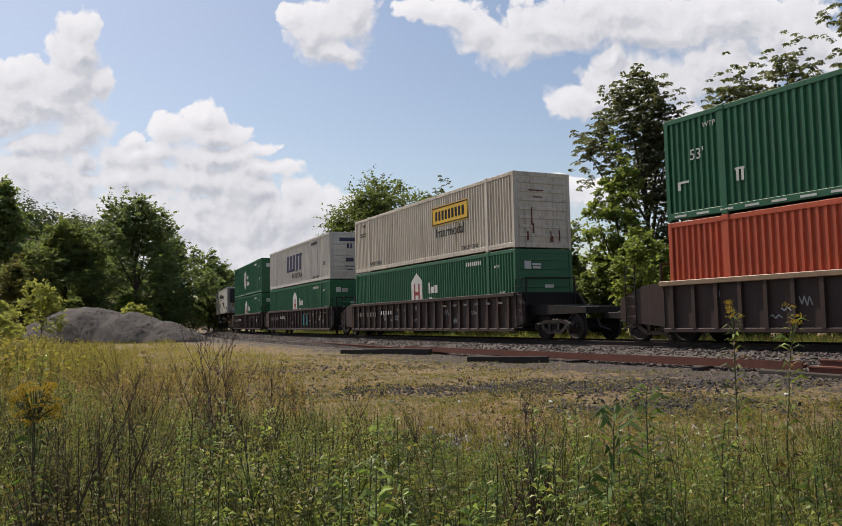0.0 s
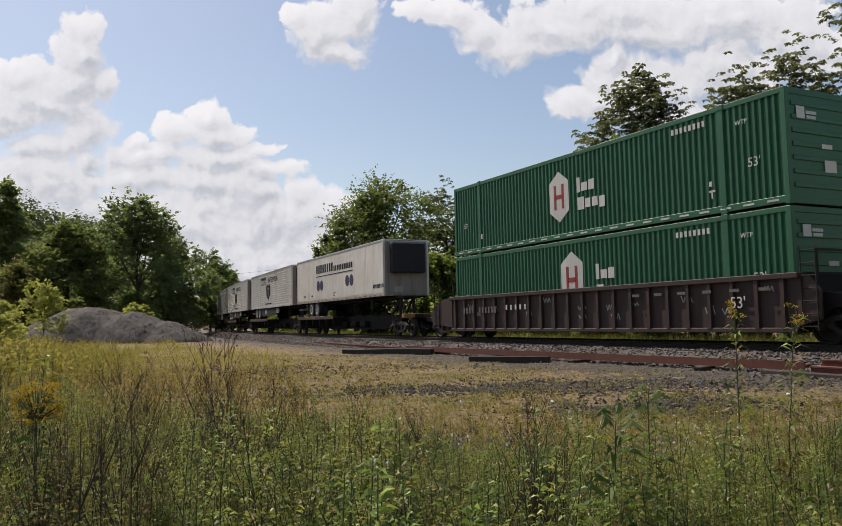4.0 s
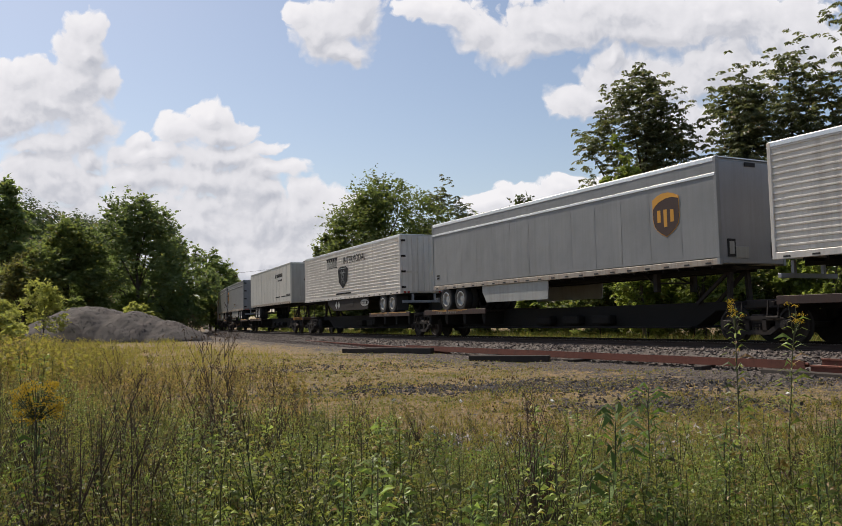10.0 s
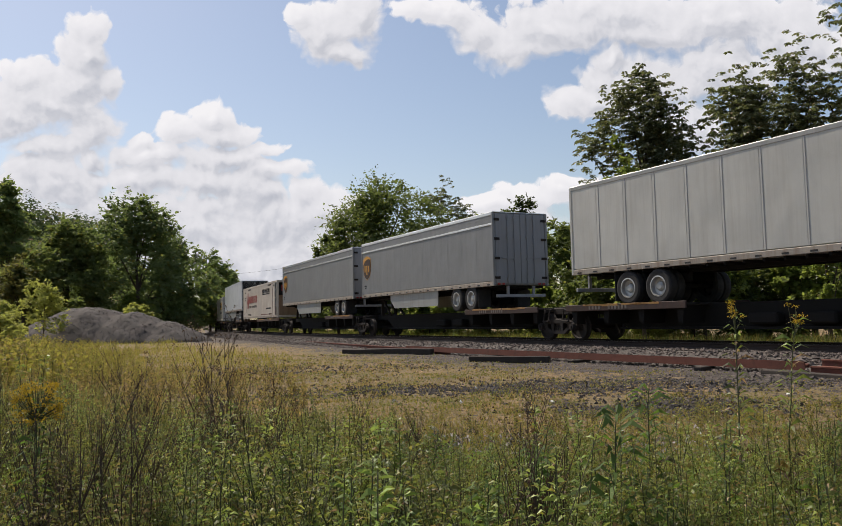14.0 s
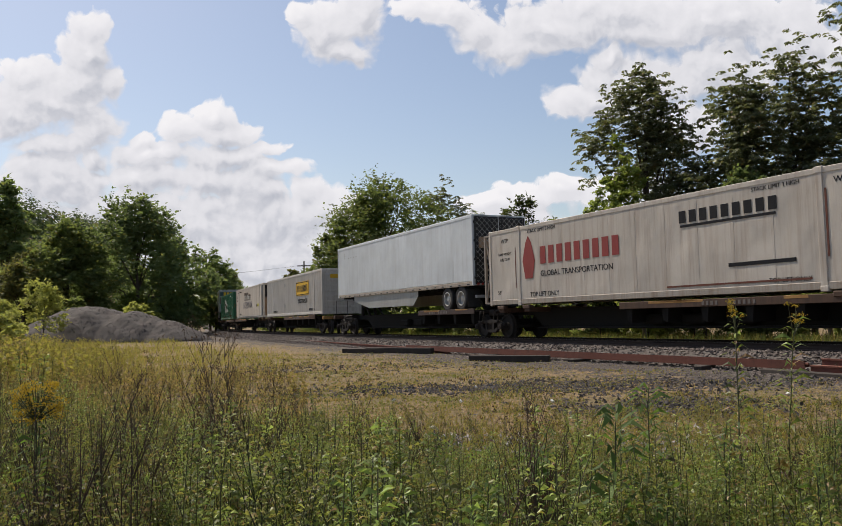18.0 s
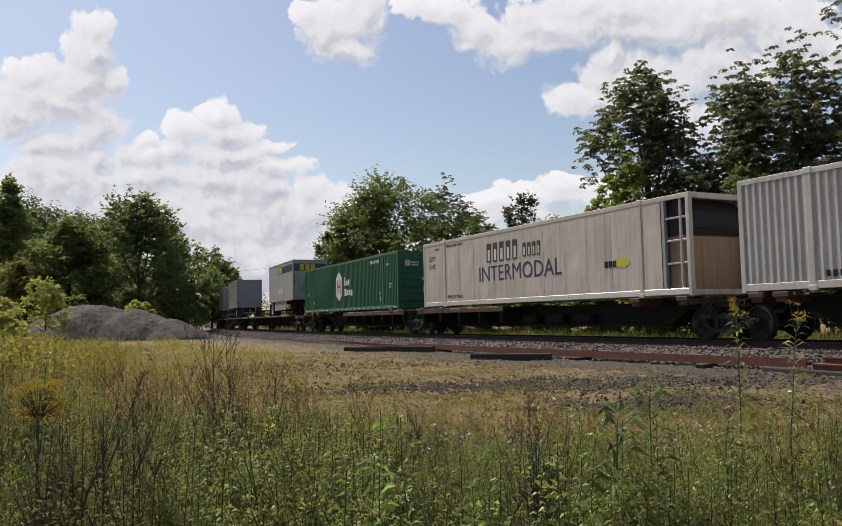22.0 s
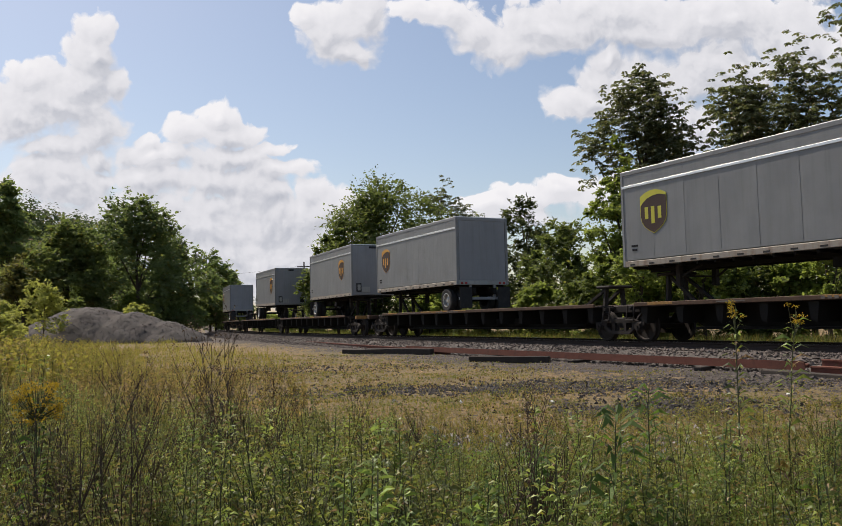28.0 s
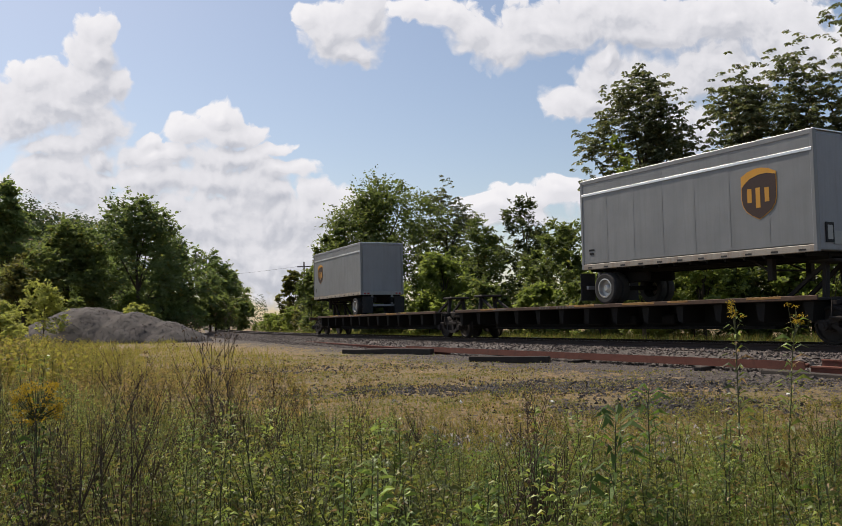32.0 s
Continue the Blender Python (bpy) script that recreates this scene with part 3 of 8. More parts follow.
def seamed(x0, x1, z0, z1, y, pitch, lap=0.004):
    """Smooth skin in upright panels, each overlapping the next by a few millimetres, slightly dented."""
    n = max(1, round((x1 - x0) / pitch))
    p = (x1 - x0) / n
    made = []
    for k in range(n):
        bm = bmesh.new()
        gap = 0.0015 if pitch < 1.23 else 0.0
        a, b = x0 + k * p + gap, x0 + (k + 1) * p - gap
        grid = []
        for j in range(7):
            row = []
            for i in range(7):
                u, v = i / 6, j / 6
                edge = math.sin(math.pi * u) * math.sin(math.pi * v)
                d = edge * (0.003 * math.sin(k * 5.3 + 2 * v + z0) + 0.0015 * math.sin(u * 9 + k * 3.1) * math.cos(v * 7 + k))
                row.append(bm.verts.new((a + (b - a) * u, y + lap * (1 - u) + d, z0 + (z1 - z0) * v)))
            grid.append(row)
        for j in range(6):
            for i in range(6):
                bm.faces.new((grid[j][i + 1], grid[j][i], grid[j + 1][i], grid[j + 1][i + 1]))
        made.append(bm)
    return made


def container(label, mat, skin="rib", length=16.15, tall=2.90, frame_mat=None, end_mat=None, group="intermodal containers", sill_mat=None, cooler=False):
    """A 53 ft container; local origin at the middle of its underside."""
    ob = thing("shipping_container", label, "container", group)
    h, w = length / 2, 1.295
    fm = frame_mat or mat
    nose = 1.0 if cooler else 0.0
    part("core", block(-h + 0.06 + nose, h - 0.06, -w + 0.09, w - 0.09, 0.10, tall - 0.05), mat, ob)
    for sg in (1, -1):
        turn = pose(0, 0, 0, 0, 0, 0 if sg > 0 else 180)
        spans = ((-h + 0.10 + nose, -6.18), (-6.02, 6.02), (6.18, h - 0.10))
        for a, b in spans:
            sheets = [corrugated(a, b, 0.20, tall - 0.12, w - 0.012, 0.21, 0.06)] if skin == "rib" else seamed(a, b, 0.20, tall - 0.12, w - 0.014, 1.22)
            for bm in sheets:
                part("side_panel", bm, mat, ob, "", turn, smooth=skin != "rib")
        part("top_rail", block(-h, h, w - 0.07, w, tall - 0.14, tall, 0.01), fm, ob, "", turn)
        part("bottom_rail", block(-h, h, w - 0.08, w, 0.04, 0.22, 0.01), sill_mat or fm, ob, "", turn)
        for x in (-h + 0.06, h - 0.06):
            part("corner_post", block(x - 0.07, x + 0.07, w - 0.14, w + 0.004, 0.0, tall + 0.003, 0.012), fm, ob, "", turn)
        for x in (-6.10, 6.10):
            part("lifting_post", block(x - 0.09, x + 0.09, w - 0.10, w + 0.008, 0.0, tall + 0.02, 0.012), fm, ob, "", turn)
            part("casting", block(x - 0.11, x + 0.11, w - 0.12, w + 0.018, tall - 0.13, tall + 0.03, 0.015), fm, ob, "", turn)
            part("casting", block(x - 0.11, x + 0.11, w - 0.12, w + 0.018, -0.01, 0.13, 0.015), fm, ob, "", turn)
    part("roof", block(-h + 0.08, h - 0.08, -w + 0.06, w - 0.06, tall - 0.06, tall - 0.015), mat, ob)
    em = end_mat or mat
    if cooler:             # open frame round a set-back cooling machine
        for sg in (1, -1):
            part("frame_post", block(-h + nose - 0.05, -h + nose + 0.07, sg * 1.24 - 0.05, sg * 1.24 + 0.05, 0.2, tall - 0.13, 0.01), M_PALEGREY, ob)
            part("frame_post", block(-h + 0.32, -h + 0.40, sg * 1.25 - 0.03, sg * 1.25 + 0.03, 0.2, tall - 0.13, 0.01), M_PALEGREY, ob)
            for z in (0.9, 1.55, 2.2):
                part("frame_rung", block(-h + 0.13, -h + nose - 0.05, sg * 1.25 - 0.02, sg * 1.25 + 0.02, z, z + 0.06, 0.008), M_PALEGREY, ob)
        part("machine_panel", block(-h + 0.35, -h + nose, -1.12, 1.12, 0.12, 1.75, 0.06), M_TAN, ob, "rust-brown lower panel of the cooling machine")
        part("fan_housing", slab(bmesh.new(), [(-h + 0.2, 1.95), (-h + 0.35, 1.75), (-h + nose, 1.75), (-h + nose, tall - 0.15), (-h + 0.55, tall - 0.15), (-h + 0.2, tall - 0.5)], -1.1, 1.1), M_LINER, ob, "black fan housing of the cooling machine")
    elif skin == "rib":      # front end with lying ribs, facing down the line
        bm = bmesh.new()
        bx(bm, -h + 0.02, -h + 0.05, -w + 0.12, w - 0.12, 0.15, tall - 0.12)
        wall = part("end_wall", bm, em, ob)
        for k in range(7):
            z = 0.42 + k * 0.34
            part("end_rib", block(-h - 0.012, -h + 0.03, -w + 0.22, w - 0.22, z, z + 0.12, 0.012), em, wall)
    else:
        doors(ob, -h, -1, w, 0.10, tall - 0.06, em)
    part("end_header", block(-h, -h + 0.10, -w + 0.1, w - 0.1, tall - 0.16, tall, 0.01), fm, ob)
    part("end_sill", block(-h, -h + 0.10, -w + 0.1, w - 0.1, 0.02, 0.18, 0.01), fm, ob)
    doors(ob, h, 1, w, 0.10, tall - 0.06, em)
    return ob


def doors(ob, x, sg, w, z0, z1, mat):
    """Two door leaves with lock rods and hinges on the end at x that faces sg."""
    for yy in (-1, 1):
        a, b = sorted((yy * 0.02, yy * (w - 0.13)))
        d = part("door", block(*sorted((x - sg * 0.05, x - sg * 0.012)), a, b, z0 + 0.08, z1 - 0.06, 0.01), mat, ob)
        for y in (yy * 0.30, yy * 0.62):
            bm = bmesh.new()
            rod(bm, (x + sg * 0.02, y, z0 + 0.06), (x + sg * 0.02, y, z1 - 0.06), 0.022, 6)
            for z in (z0 + 0.2, z0 + 1.0, z0 + 1.9, z1 - 0.25):
                bx(bm, *sorted((x - sg * 0.015, x + sg * 0.045)), y - 0.05, y + 0.05, z, z + 0.07)
            bx(bm, *sorted((x, x + sg * 0.05)), *sorted((y, y + yy * 0.28)), z0 + 1.05, z0 + 1.10)
            part("lock_rod", bm, mat, d)
        for k in range(4):
            z = z0 + 0.3 + k * (z1 - z0 - 0.6) / 3
            part("hinge", block(*sorted((x - sg * 0.02, x + sg * 0.02)), *sorted((yy * (w - 0.30), yy * (w - 0.06))), z - 0.05, z + 0.05), M_STEEL, d)


TYRE = None


def road_wheel_meshes():
    t = turned(bmesh.new(), [(-0.14, 0.30), (-0.15, 0.44), (-0.12, 0.50), (-0.02, 0.515), (0.02, 0.515), (0.12, 0.50), (0.15, 0.44), (0.14, 0.30)], 28, ring_shaped=True)
    r = turned(bmesh.new(), [(-0.10, 0.05), (-0.10, 0.29), (0.145, 0.31), (0.15, 0.275), (0.03, 0.25), (0.01, 0.15), (0.07, 0.13), (0.11, 0.08), (0.11, 0.02)], 28)
    return mesh_of("tyre", t, M_RUBBER), mesh_of("rim", r, M_RIM)


TYRE, RIM = road_wheel_meshes()
AXLE = mesh_of("axle", rod(bmesh.new(), (0, -1.1, 0), (0, 1.1, 0), 0.07, 8), M_BLACK)


DASH = mesh_of("marker_tape", plate(bmesh.new(), 0, 0, 0.20, 0.045, 0, 0.004), M_LINER)


def trailer(label, mat, length=16.15, floor=0.95, roof=3.87, wheels=1, axles=2, skin="seam", skirt=None, rear_mat=None, top_mat=None, group="road trailers", legs=True, reefer=False, pitch=1.22, bogie=1.75):
    """A road trailer; local origin on the deck under its middle. wheels: the end with the axles (+1 up the line)."""
    ob = thing("semi_trailer", label, "trailer", group)
    h, w = length / 2, 1.29
    tm = top_mat or M_ALU
    part("core", block(-h + 0.04, h - 0.04, -w + 0.06, w - 0.06, floor + 0.03, roof - 0.03, 0.02), mat, ob)
    for sg in (1, -1):
        turn = pose(0, 0, 0, 0, 0, 0 if sg > 0 else 180)
        z0, z1 = floor + 0.20, roof - 0.12
        sheets = [lined(-h + 0.08, h - 0.08, z0, z1, w - 0.004, 0.165, 0.028)] if skin == "line" else (seamed(-h + 0.08, h - 0.08, z0, z1, w - 0.009, pitch) if sg > 0 else [block(-h + 0.08, h - 0.08, w - 0.05, w - 0.02, z0, z1)])
        for bm in sheets:
            part("side_panel", bm, mat, ob, "", turn, smooth=skin != "line" and sg > 0)
        part("top_rail", block(-h, h, w - 0.05, w + 0.006, roof - 0.13, roof, 0.012), tm, ob, "", turn)
        part("bottom_rail", block(-h, h, w - 0.05, w + 0.008, floor, floor + 0.17, 0.012), mat if skin == "line" else M_SILL, ob, "", turn)
        n = int(length / 0.75)
        for k in range(n if sg > 0 else 0):
            part("marker_tape", DASH, None, ob, "", pose(-h + 0.4 + k * (length - 0.8) / (n - 1), w + 0.009, floor + 0.06))
        for x in (-h + 0.05, h - 0.05):
            part("corner_post", block(x - 0.055, x + 0.055, w - 0.11, w + 0.010, floor, roof, 0.015), mat, ob, "", turn)
    part("roof", block(-h + 0.02, h - 0.02, -w + 0.03, w - 0.03, roof - 0.02, roof + 0.015, 0.006), M_ALU, ob)
    # the rear end with its doors, and the nose
    rm = rear_mat or mat
    if axles == 2:
        doors(ob, wheels * h, wheels, w, floor + 0.02, roof, rm)
    else:
        x = wheels * h
        part("roll_up_door", block(*sorted((x - wheels * 0.05, x - wheels * 0.015)), -w + 0.14, w - 0.14, floor + 0.2, roof - 0.15, 0.01), rm, ob)
        part("door_header", block(*sorted((x - wheels * 0.06, x)), -w + 0.1, w - 0.1, roof - 0.15, roof - 0.01, 0.01), rm, ob)
        part("door_sill", block(*sorted((x - wheels * 0.06, x)), -w + 0.1, w - 0.1, floor, floor + 0.19, 0.01), M_PALEGREY, ob)
    nx = -wheels * h
    nose = bmesh.new()
    bx(nose, *sorted((nx, nx + wheels * 0.05)), -w + 0.1, w - 0.1, floor + 0.04, roof - 0.1, 0.015)
    part("nose", nose, rm, ob)
    box = bmesh.new()
    bx(box, *sorted((nx - wheels * 0.025, nx)), 0.2, 0.7, floor + 0.18, floor + 0.5, 0.01)
    part("document_box", box, M_PALEGREY, ob)
    if reefer:
        rf = bmesh.new()
        bx(rf, *sorted((nx - wheels * 0.42, nx)), -0.95, 0.95, roof - 1.75, roof - 0.15, 0.08)
        part("cooling_unit", rf, M_LINER, ob, "dark cooling unit")
    # under-gear
    fr = bmesh.new()
    for y in (-0.42, 0.42):
        bx(fr, -h + 0.3, h - 0.3, y - 0.06, y + 0.06, floor - 0.16, floor, 0.01)
    for k in range(int(length / 0.6)):
        x = -h + 0.35 + k * 0.6
        bx(fr, x - 0.03, x + 0.03, -w + 0.06, w - 0.06, floor - 0.08, floor + 0.01)
    part("under_frame", fr, M_BLACK, ob)
    bogie_x = wheels * (h - (bogie if axles == 2 else 1.05))
    bg_ = bmesh.new()
    for y in (-0.5, 0.5):
        bx(bg_, bogie_x - 1.2, bogie_x + 1.2, y - 0.07, y + 0.07, floor - 0.42, floor - 0.14, 0.02)
    part("bogie_frame", bg_, M_BLACK, ob)
    for k in range(axles):
        ax = bogie_x + ((k - 0.5) * 1.24 if axles == 2 else 0.0)
        part("axle", AXLE, None, ob, "", pose(ax, 0, 0.515))
        for sg in (1, -1):
            for y in (1.12, 0.80):
                t = part("wheel", TYRE, None, ob, "", pose(ax, sg * y, 0.515, 0, 0, 0 if sg > 0 else 180))
                if y > 1:
                    part("rim", RIM, None, t, "dull aluminium wheel rim")
    for y in (-0.95, 0.95):
        part("mud_flap", block(*sorted((bogie_x + wheels * 1.18, bogie_x + wheels * 1.20)), y - 0.3, y + 0.3, 0.14, floor - 0.1), M_RUBBER, ob)
    bp = bmesh.new()
    bx(bp, *sorted((wheels * (h - 0.12), wheels * (h - 0.02))), -1.15, 1.15, 0.50, 0.62, 0.01)
    for y in (-0.6, 0.6):
        bx(bp, *sorted((wheels * (h - 0.12), wheels * (h - 0.04))), y - 0.05, y + 0.05, 0.6, floor)
    part("rear_bumper", bp, M_DOOR, ob)
    lamps = bmesh.new()
    for y in (-1.05, -0.85, 0.85, 1.05):
        bx(lamps, *sorted((wheels * (h - 0.005), wheels * (h + 0.012))), y - 0.06, y + 0.06, floor + 0.03, floor + 0.12, 0.01)
    part("tail_lamp", lamps, M_REDTAPE, ob)
    if legs:
        lx = -wheels * (h - 2.9) if axles == 2 else -wheels * (h - 1.7)
        lg = bmesh.new()
        for y in (-0.75, 0.75):
            bx(lg, lx - 0.08, lx + 0.08, y - 0.08, y + 0.08, floor - 0.62, floor, 0.01)
            beam(lg, (lx, y, floor - 0.4), (lx + wheels * 0.7, y * 0.8, floor - 0.06), 0.05)
        beam(lg, (lx, -0.75, floor - 0.35), (lx, 0.75, floor - 0.35), 0.05)
        part("landing_leg", lg, M_STEEL, ob)
    if skirt:
        x0, x1, m, ends = skirt
        for sg in (1, -1):
            sk = slab(bmesh.new(), [(x0, floor), (x1, floor), (x1, floor - 0.25), (x1 - ends[1], floor - 0.66), (x0 + ends[0], floor - 0.66), (x0, floor - 0.25)], sg * 1.22 - 0.012, sg * 1.22 + 0.012)
            part("side_skirt", sk, m, ob, "flat side skirt between the legs and wheels")
    return ob


# ---- marks on the loads ----
def shield(parent, x, z, w, y, bright=M_GOLD):
    """A brown shield with a gold sweep and three gold strokes, as a plain shape."""
    h = w * 1.25
    out = [(-0.5, 0.37), (-0.3, 0.45), (-0.1, 0.49), (0.1, 0.49), (0.3, 0.45), (0.5, 0.37), (0.5, -0.08), (0.46, -0.22), (0.36, -0.33), (0.2, -0.42), (0.0, -0.5), (-0.2, -0.42), (-0.36, -0.33), (-0.46, -0.22), (-0.5, -0.08)]
    ring = slab(bmesh.new(), [(x - a * w * 1.04, z + b * h * 1.035) for a, b in out], y, y + 0.004)
    part("emblem_border", ring, bright, parent)
    em = part("emblem", slab(bmesh.new(), [(x - a * w, z + b * h) for a, b in out], y + 0.003, y + 0.008), M_BROWN, parent, "brown and gold shield emblem")
    part("emblem_sweep", slab(bmesh.new(), [(x - a * w, z + b * h) for a, b in [(-0.5, 0.37), (-0.3, 0.45), (-0.1, 0.49), (0.1, 0.49), (0.3, 0.45), (0.5, 0.37), (0.5, 0.335), (0.25, 0.385), (0.0, 0.375), (-0.25, 0.315), (-0.42, 0.225), (-0.5, 0.155)]], y + 0.007, y + 0.011), bright, em)
    for a, b, c, d in ((-0.27, -0.02, 0.13, 0.28), (-0.02, -0.08, 0.13, 0.40), (0.24, -0.04, 0.13, 0.28)):
        part("emblem_stroke", block(x - a * w - c * w / 2, x - a * w + c * w / 2, y + 0.007, y + 0.011, z + (b - d / 2) * h, z + (b + d / 2) * h), bright, em)


def hexagon(parent, x, z, w, y):
    """A white six-sided emblem with a red H-shaped figure in it."""
    out = [(0, 0.62), (0.5, 0.36), (0.5, -0.36), (0, -0.62), (-0.5, -0.36), (-0.5, 0.36)]
    em = part("emblem", slab(bmesh.new(), [(x + a * w, z + b * w * 1.35) for a, b in out], y, y + 0.006), M_WHITEINK, parent, "white six-sided emblem")
    inn = bmesh.new()
    for a, b, c, d in ((-0.2, 0.0, 0.12, 0.8), (0.2, 0.0, 0.12, 0.8), (0.0, 0.0, 0.4, 0.14)):
        plate(inn, x + a * w, z + b * w, c * w, d * w, y + 0.005)
    part("emblem_figure", inn, M_CRIMSON, em)


def strokes(parent, x, z, w, h, y, mat, n, lean=0.0, name="brand_stroke", label="", face=None):
    """A run of n plain slanted strokes standing for a brand name."""
    p = w / n
    for k in range(n):
        cx = x + w / 2 - (k + 0.5) * p
        o = [(cx + p * 0.33 - lean * h, z - h / 2), (cx - p * 0.33 - lean * h, z - h / 2), (cx - p * 0.33 - lean * h * 2, z + h / 2), (cx + p * 0.33 - lean * h * 2, z + h / 2)]
        st = part(name, slab(bmesh.new(), o, y, y + 0.006), mat, parent, label)
        if face:
            part("stroke_face", slab(bmesh.new(), [(cx + p * a - lean * h * (1.5 + b), z + b * h) for a, b in ((0.12, -0.42), (-0.22, -0.42), (-0.22, 0.16), (0.12, 0.16))], y + 0.005, y + 0.009), face, st)


def badge(parent, x, z, w, y, mat=M_INK):
    """A dark crest with a pale road in the middle."""
    h = w * 0.76
    em = part("emblem", slab(bmesh.new(), [(x + a * w, z + b * h) for a, b in ((-0.5, 0.34), (-0.3, 0.45), (0.3, 0.45), (0.5, 0.34), (0.42, -0.2), (0.0, -0.52), (-0.42, -0.2))], y, y + 0.006), mat, parent, "dark crest emblem")
    bm = bmesh.new()
    for a, b, c, d in ((-0.10, 0.0, 0.02, 0.6), (0.10, 0.0, 0.02, 0.6), (0.0, 0.12, 0.02, 0.14), (0.0, -0.12, 0.02, 0.14), (0.0, 0.38, 0.7, 0.03), (0.0, 0.2, 0.5, 0.02)):
        plate(bm, x + a * w, z + b * h, c * w, d * h, y + 0.005)
    part("emblem_line", bm, M_PALEGREY, em)


# ---- ground ----
def ground_material():
    m, t, p = nodes_of("weedy_lot_soil")
    g = t.nodes.new("ShaderNodeNewGeometry")
    pos = g.outputs["Position"]
    at = t.nodes.new("ShaderNodeAttribute")
    at.attribute_name = "gravel"
    n1, n2, n3 = noisy(t, pos, 0.35, 5), noisy(t, pos, 2.3, 6, 0.7), noisy(t, pos, 26.0, 4, 0.75)
    v = add(t, "TexVoronoi", Scale=16.0)
    link(t, pos, v.inputs["Vector"])
    straw = mixed(t, ranged(t, n1, 0.42, 0.58), (0.36, 0.23, 0.105), (0.20, 0.165, 0.07))
    straw = mixed(t, ranged(t, n2, 0.42, 0.72), straw, (0.29, 0.18, 0.09))
    n4 = noisy(t, pos, 8.5, 6, 0.75)
    # n4 is also the bump height, so its hollows are coloured darker.
    straw = mixed(t, ranged(t, n4, 0.42, 0.55), [0.11, 0.08, 0.03], straw)
    straw = mixed(t, ranged(t, n3, 0.40, 0.56), [0.12, 0.088, 0.038], straw)
    stone = mixed(t, ranged(t, v.outputs["Color"], 0.1, 0.9), (0.028, 0.022, 0.020), (0.155, 0.125, 0.105))
    stone = mixed(t, ranged(t, n2, 0.5, 0.8), stone, (0.11, 0.085, 0.062))
    stone = mixed(t, ranged(t, n4, 0.40, 0.62), [0.035, 0.028, 0.025], stone)
    s1 = t.nodes.new("ShaderNodeMath")
    s1.operation = "ADD"
    link(t, at.outputs["Fac"], s1.inputs[0])
    link(t, ranged(t, n2, 0.3, 0.7, -0.42, 0.42), s1.inputs[1])
    lot = mixed(t, ranged(t, s1.outputs[0], 0.42, 0.58), straw, stone)
    li = t.nodes.new("ShaderNodeAttribute")
    li.attribute_name = "weed_floor"
    # Soil under the weeds is coloured darker to keep gaps between stalks dark.
    dark_floor = mixed(t, ranged(t, n3, 0.4, 0.62), (0.030, 0.022, 0.014), (0.085, 0.058, 0.032))
    link(t, mixed(t, li.outputs["Fac"], lot, dark_floor), p.inputs["Base Color"])
    p.inputs["Roughness"].default_value = 0.95
    b = add(t, "Bump", Strength=1.0, Distance=0.06)
    link(t, n4, b.inputs["Height"])
    link(t, b.outputs[0], p.inputs["Normal"])
    return m


def ballast_material(name, a, b, c):
    m, t, p = nodes_of(name)
    g = t.nodes.new("ShaderNodeNewGeometry")
    info = g.outputs["Random Per Island"]
    v = add(t, "TexVoronoi", Scale=15.0)
    link(t, g.outputs["Position"], v.inputs["Vector"])
    n = noisy(t, g.outputs["Position"], 0.9, 5)
    col = mixed(t, info, a, b)
    col = mixed(t, ranged(t, v.outputs["Color"], 0.1, 0.9, 0, 0.65), col, c)
    col = mixed(t, ranged(t, n, 0.45, 0.75, 0, 0.5), col, (0.10, 0.075, 0.065))
    link(t, col, p.inputs["Base Color"])
    p.inputs["Roughness"].default_value = 0.9
    bu = add(t, "Bump", Strength=0.6, Distance=0.015)
    link(t, v.outputs["Distance"], bu.inputs["Height"])
    link(t, bu.outputs[0], p.inputs["Normal"])
    return m


M_SOIL = ground_material()
M_BALLAST = ballast_material("crushed_stone", (0.026, 0.021, 0.019), (0.22, 0.18, 0.16), (0.085, 0.068, 0.06))
M_BED = ballast_material("packed_crushed_stone", (0.05, 0.043, 0.039), (0.05, 0.043, 0.039), (0.115, 0.098, 0.088))
M_CLOD = ballast_material("dry_soil_clods", (0.05, 0.033, 0.018), (0.26, 0.165, 0.08), (0.12, 0.08, 0.04))
M_PEBBLE = ballast_material("loose_grey_gravel", (0.05, 0.044, 0.041), (0.105, 0.093, 0.086), (0.072, 0.063, 0.059))
M_PALEROCK = ballast_material("pale_broken_stone", (0.22, 0.20, 0.19), (0.55, 0.52, 0.50), (0.34, 0.31, 0.30))
# Darkened to match the shaded faces of stones seen against the sun.
M_PILE = ballast_material("shade_dark_grey_gravel", (0.036, 0.031, 0.029), (0.075, 0.066, 0.061), (0.05, 0.043, 0.040))


def spaced(lo, hi, fine_lo, fine_hi, step):
    """Grid lines, step apart in the near part and wider and wider outside it."""
    mid = list(np.arange(fine_lo, fine_hi + 1e-6, step))
    d, v = step, fine_hi
    while v < hi:
        d *= 1.22
        v += d
        mid.append(min(v, hi))
    d, v = step, fine_lo
    while v > lo:
        d *= 1.22
        v -= d
        mid.insert(0, max(v, lo))
    return np.array(mid)


def grid_mesh(name, X, Y, Z, material):
    n, m = X.shape
    i = np.arange(n * m).reshape(n, m)
    f = np.stack([i[:-1, :-1], i[:-1, 1:], i[1:, 1:], i[1:, :-1]], -1).reshape(-1, 4)
    me = quads(name, np.stack([X, Y, Z], -1).reshape(-1, 3), f, material)
    me.shade_smooth()
    return me


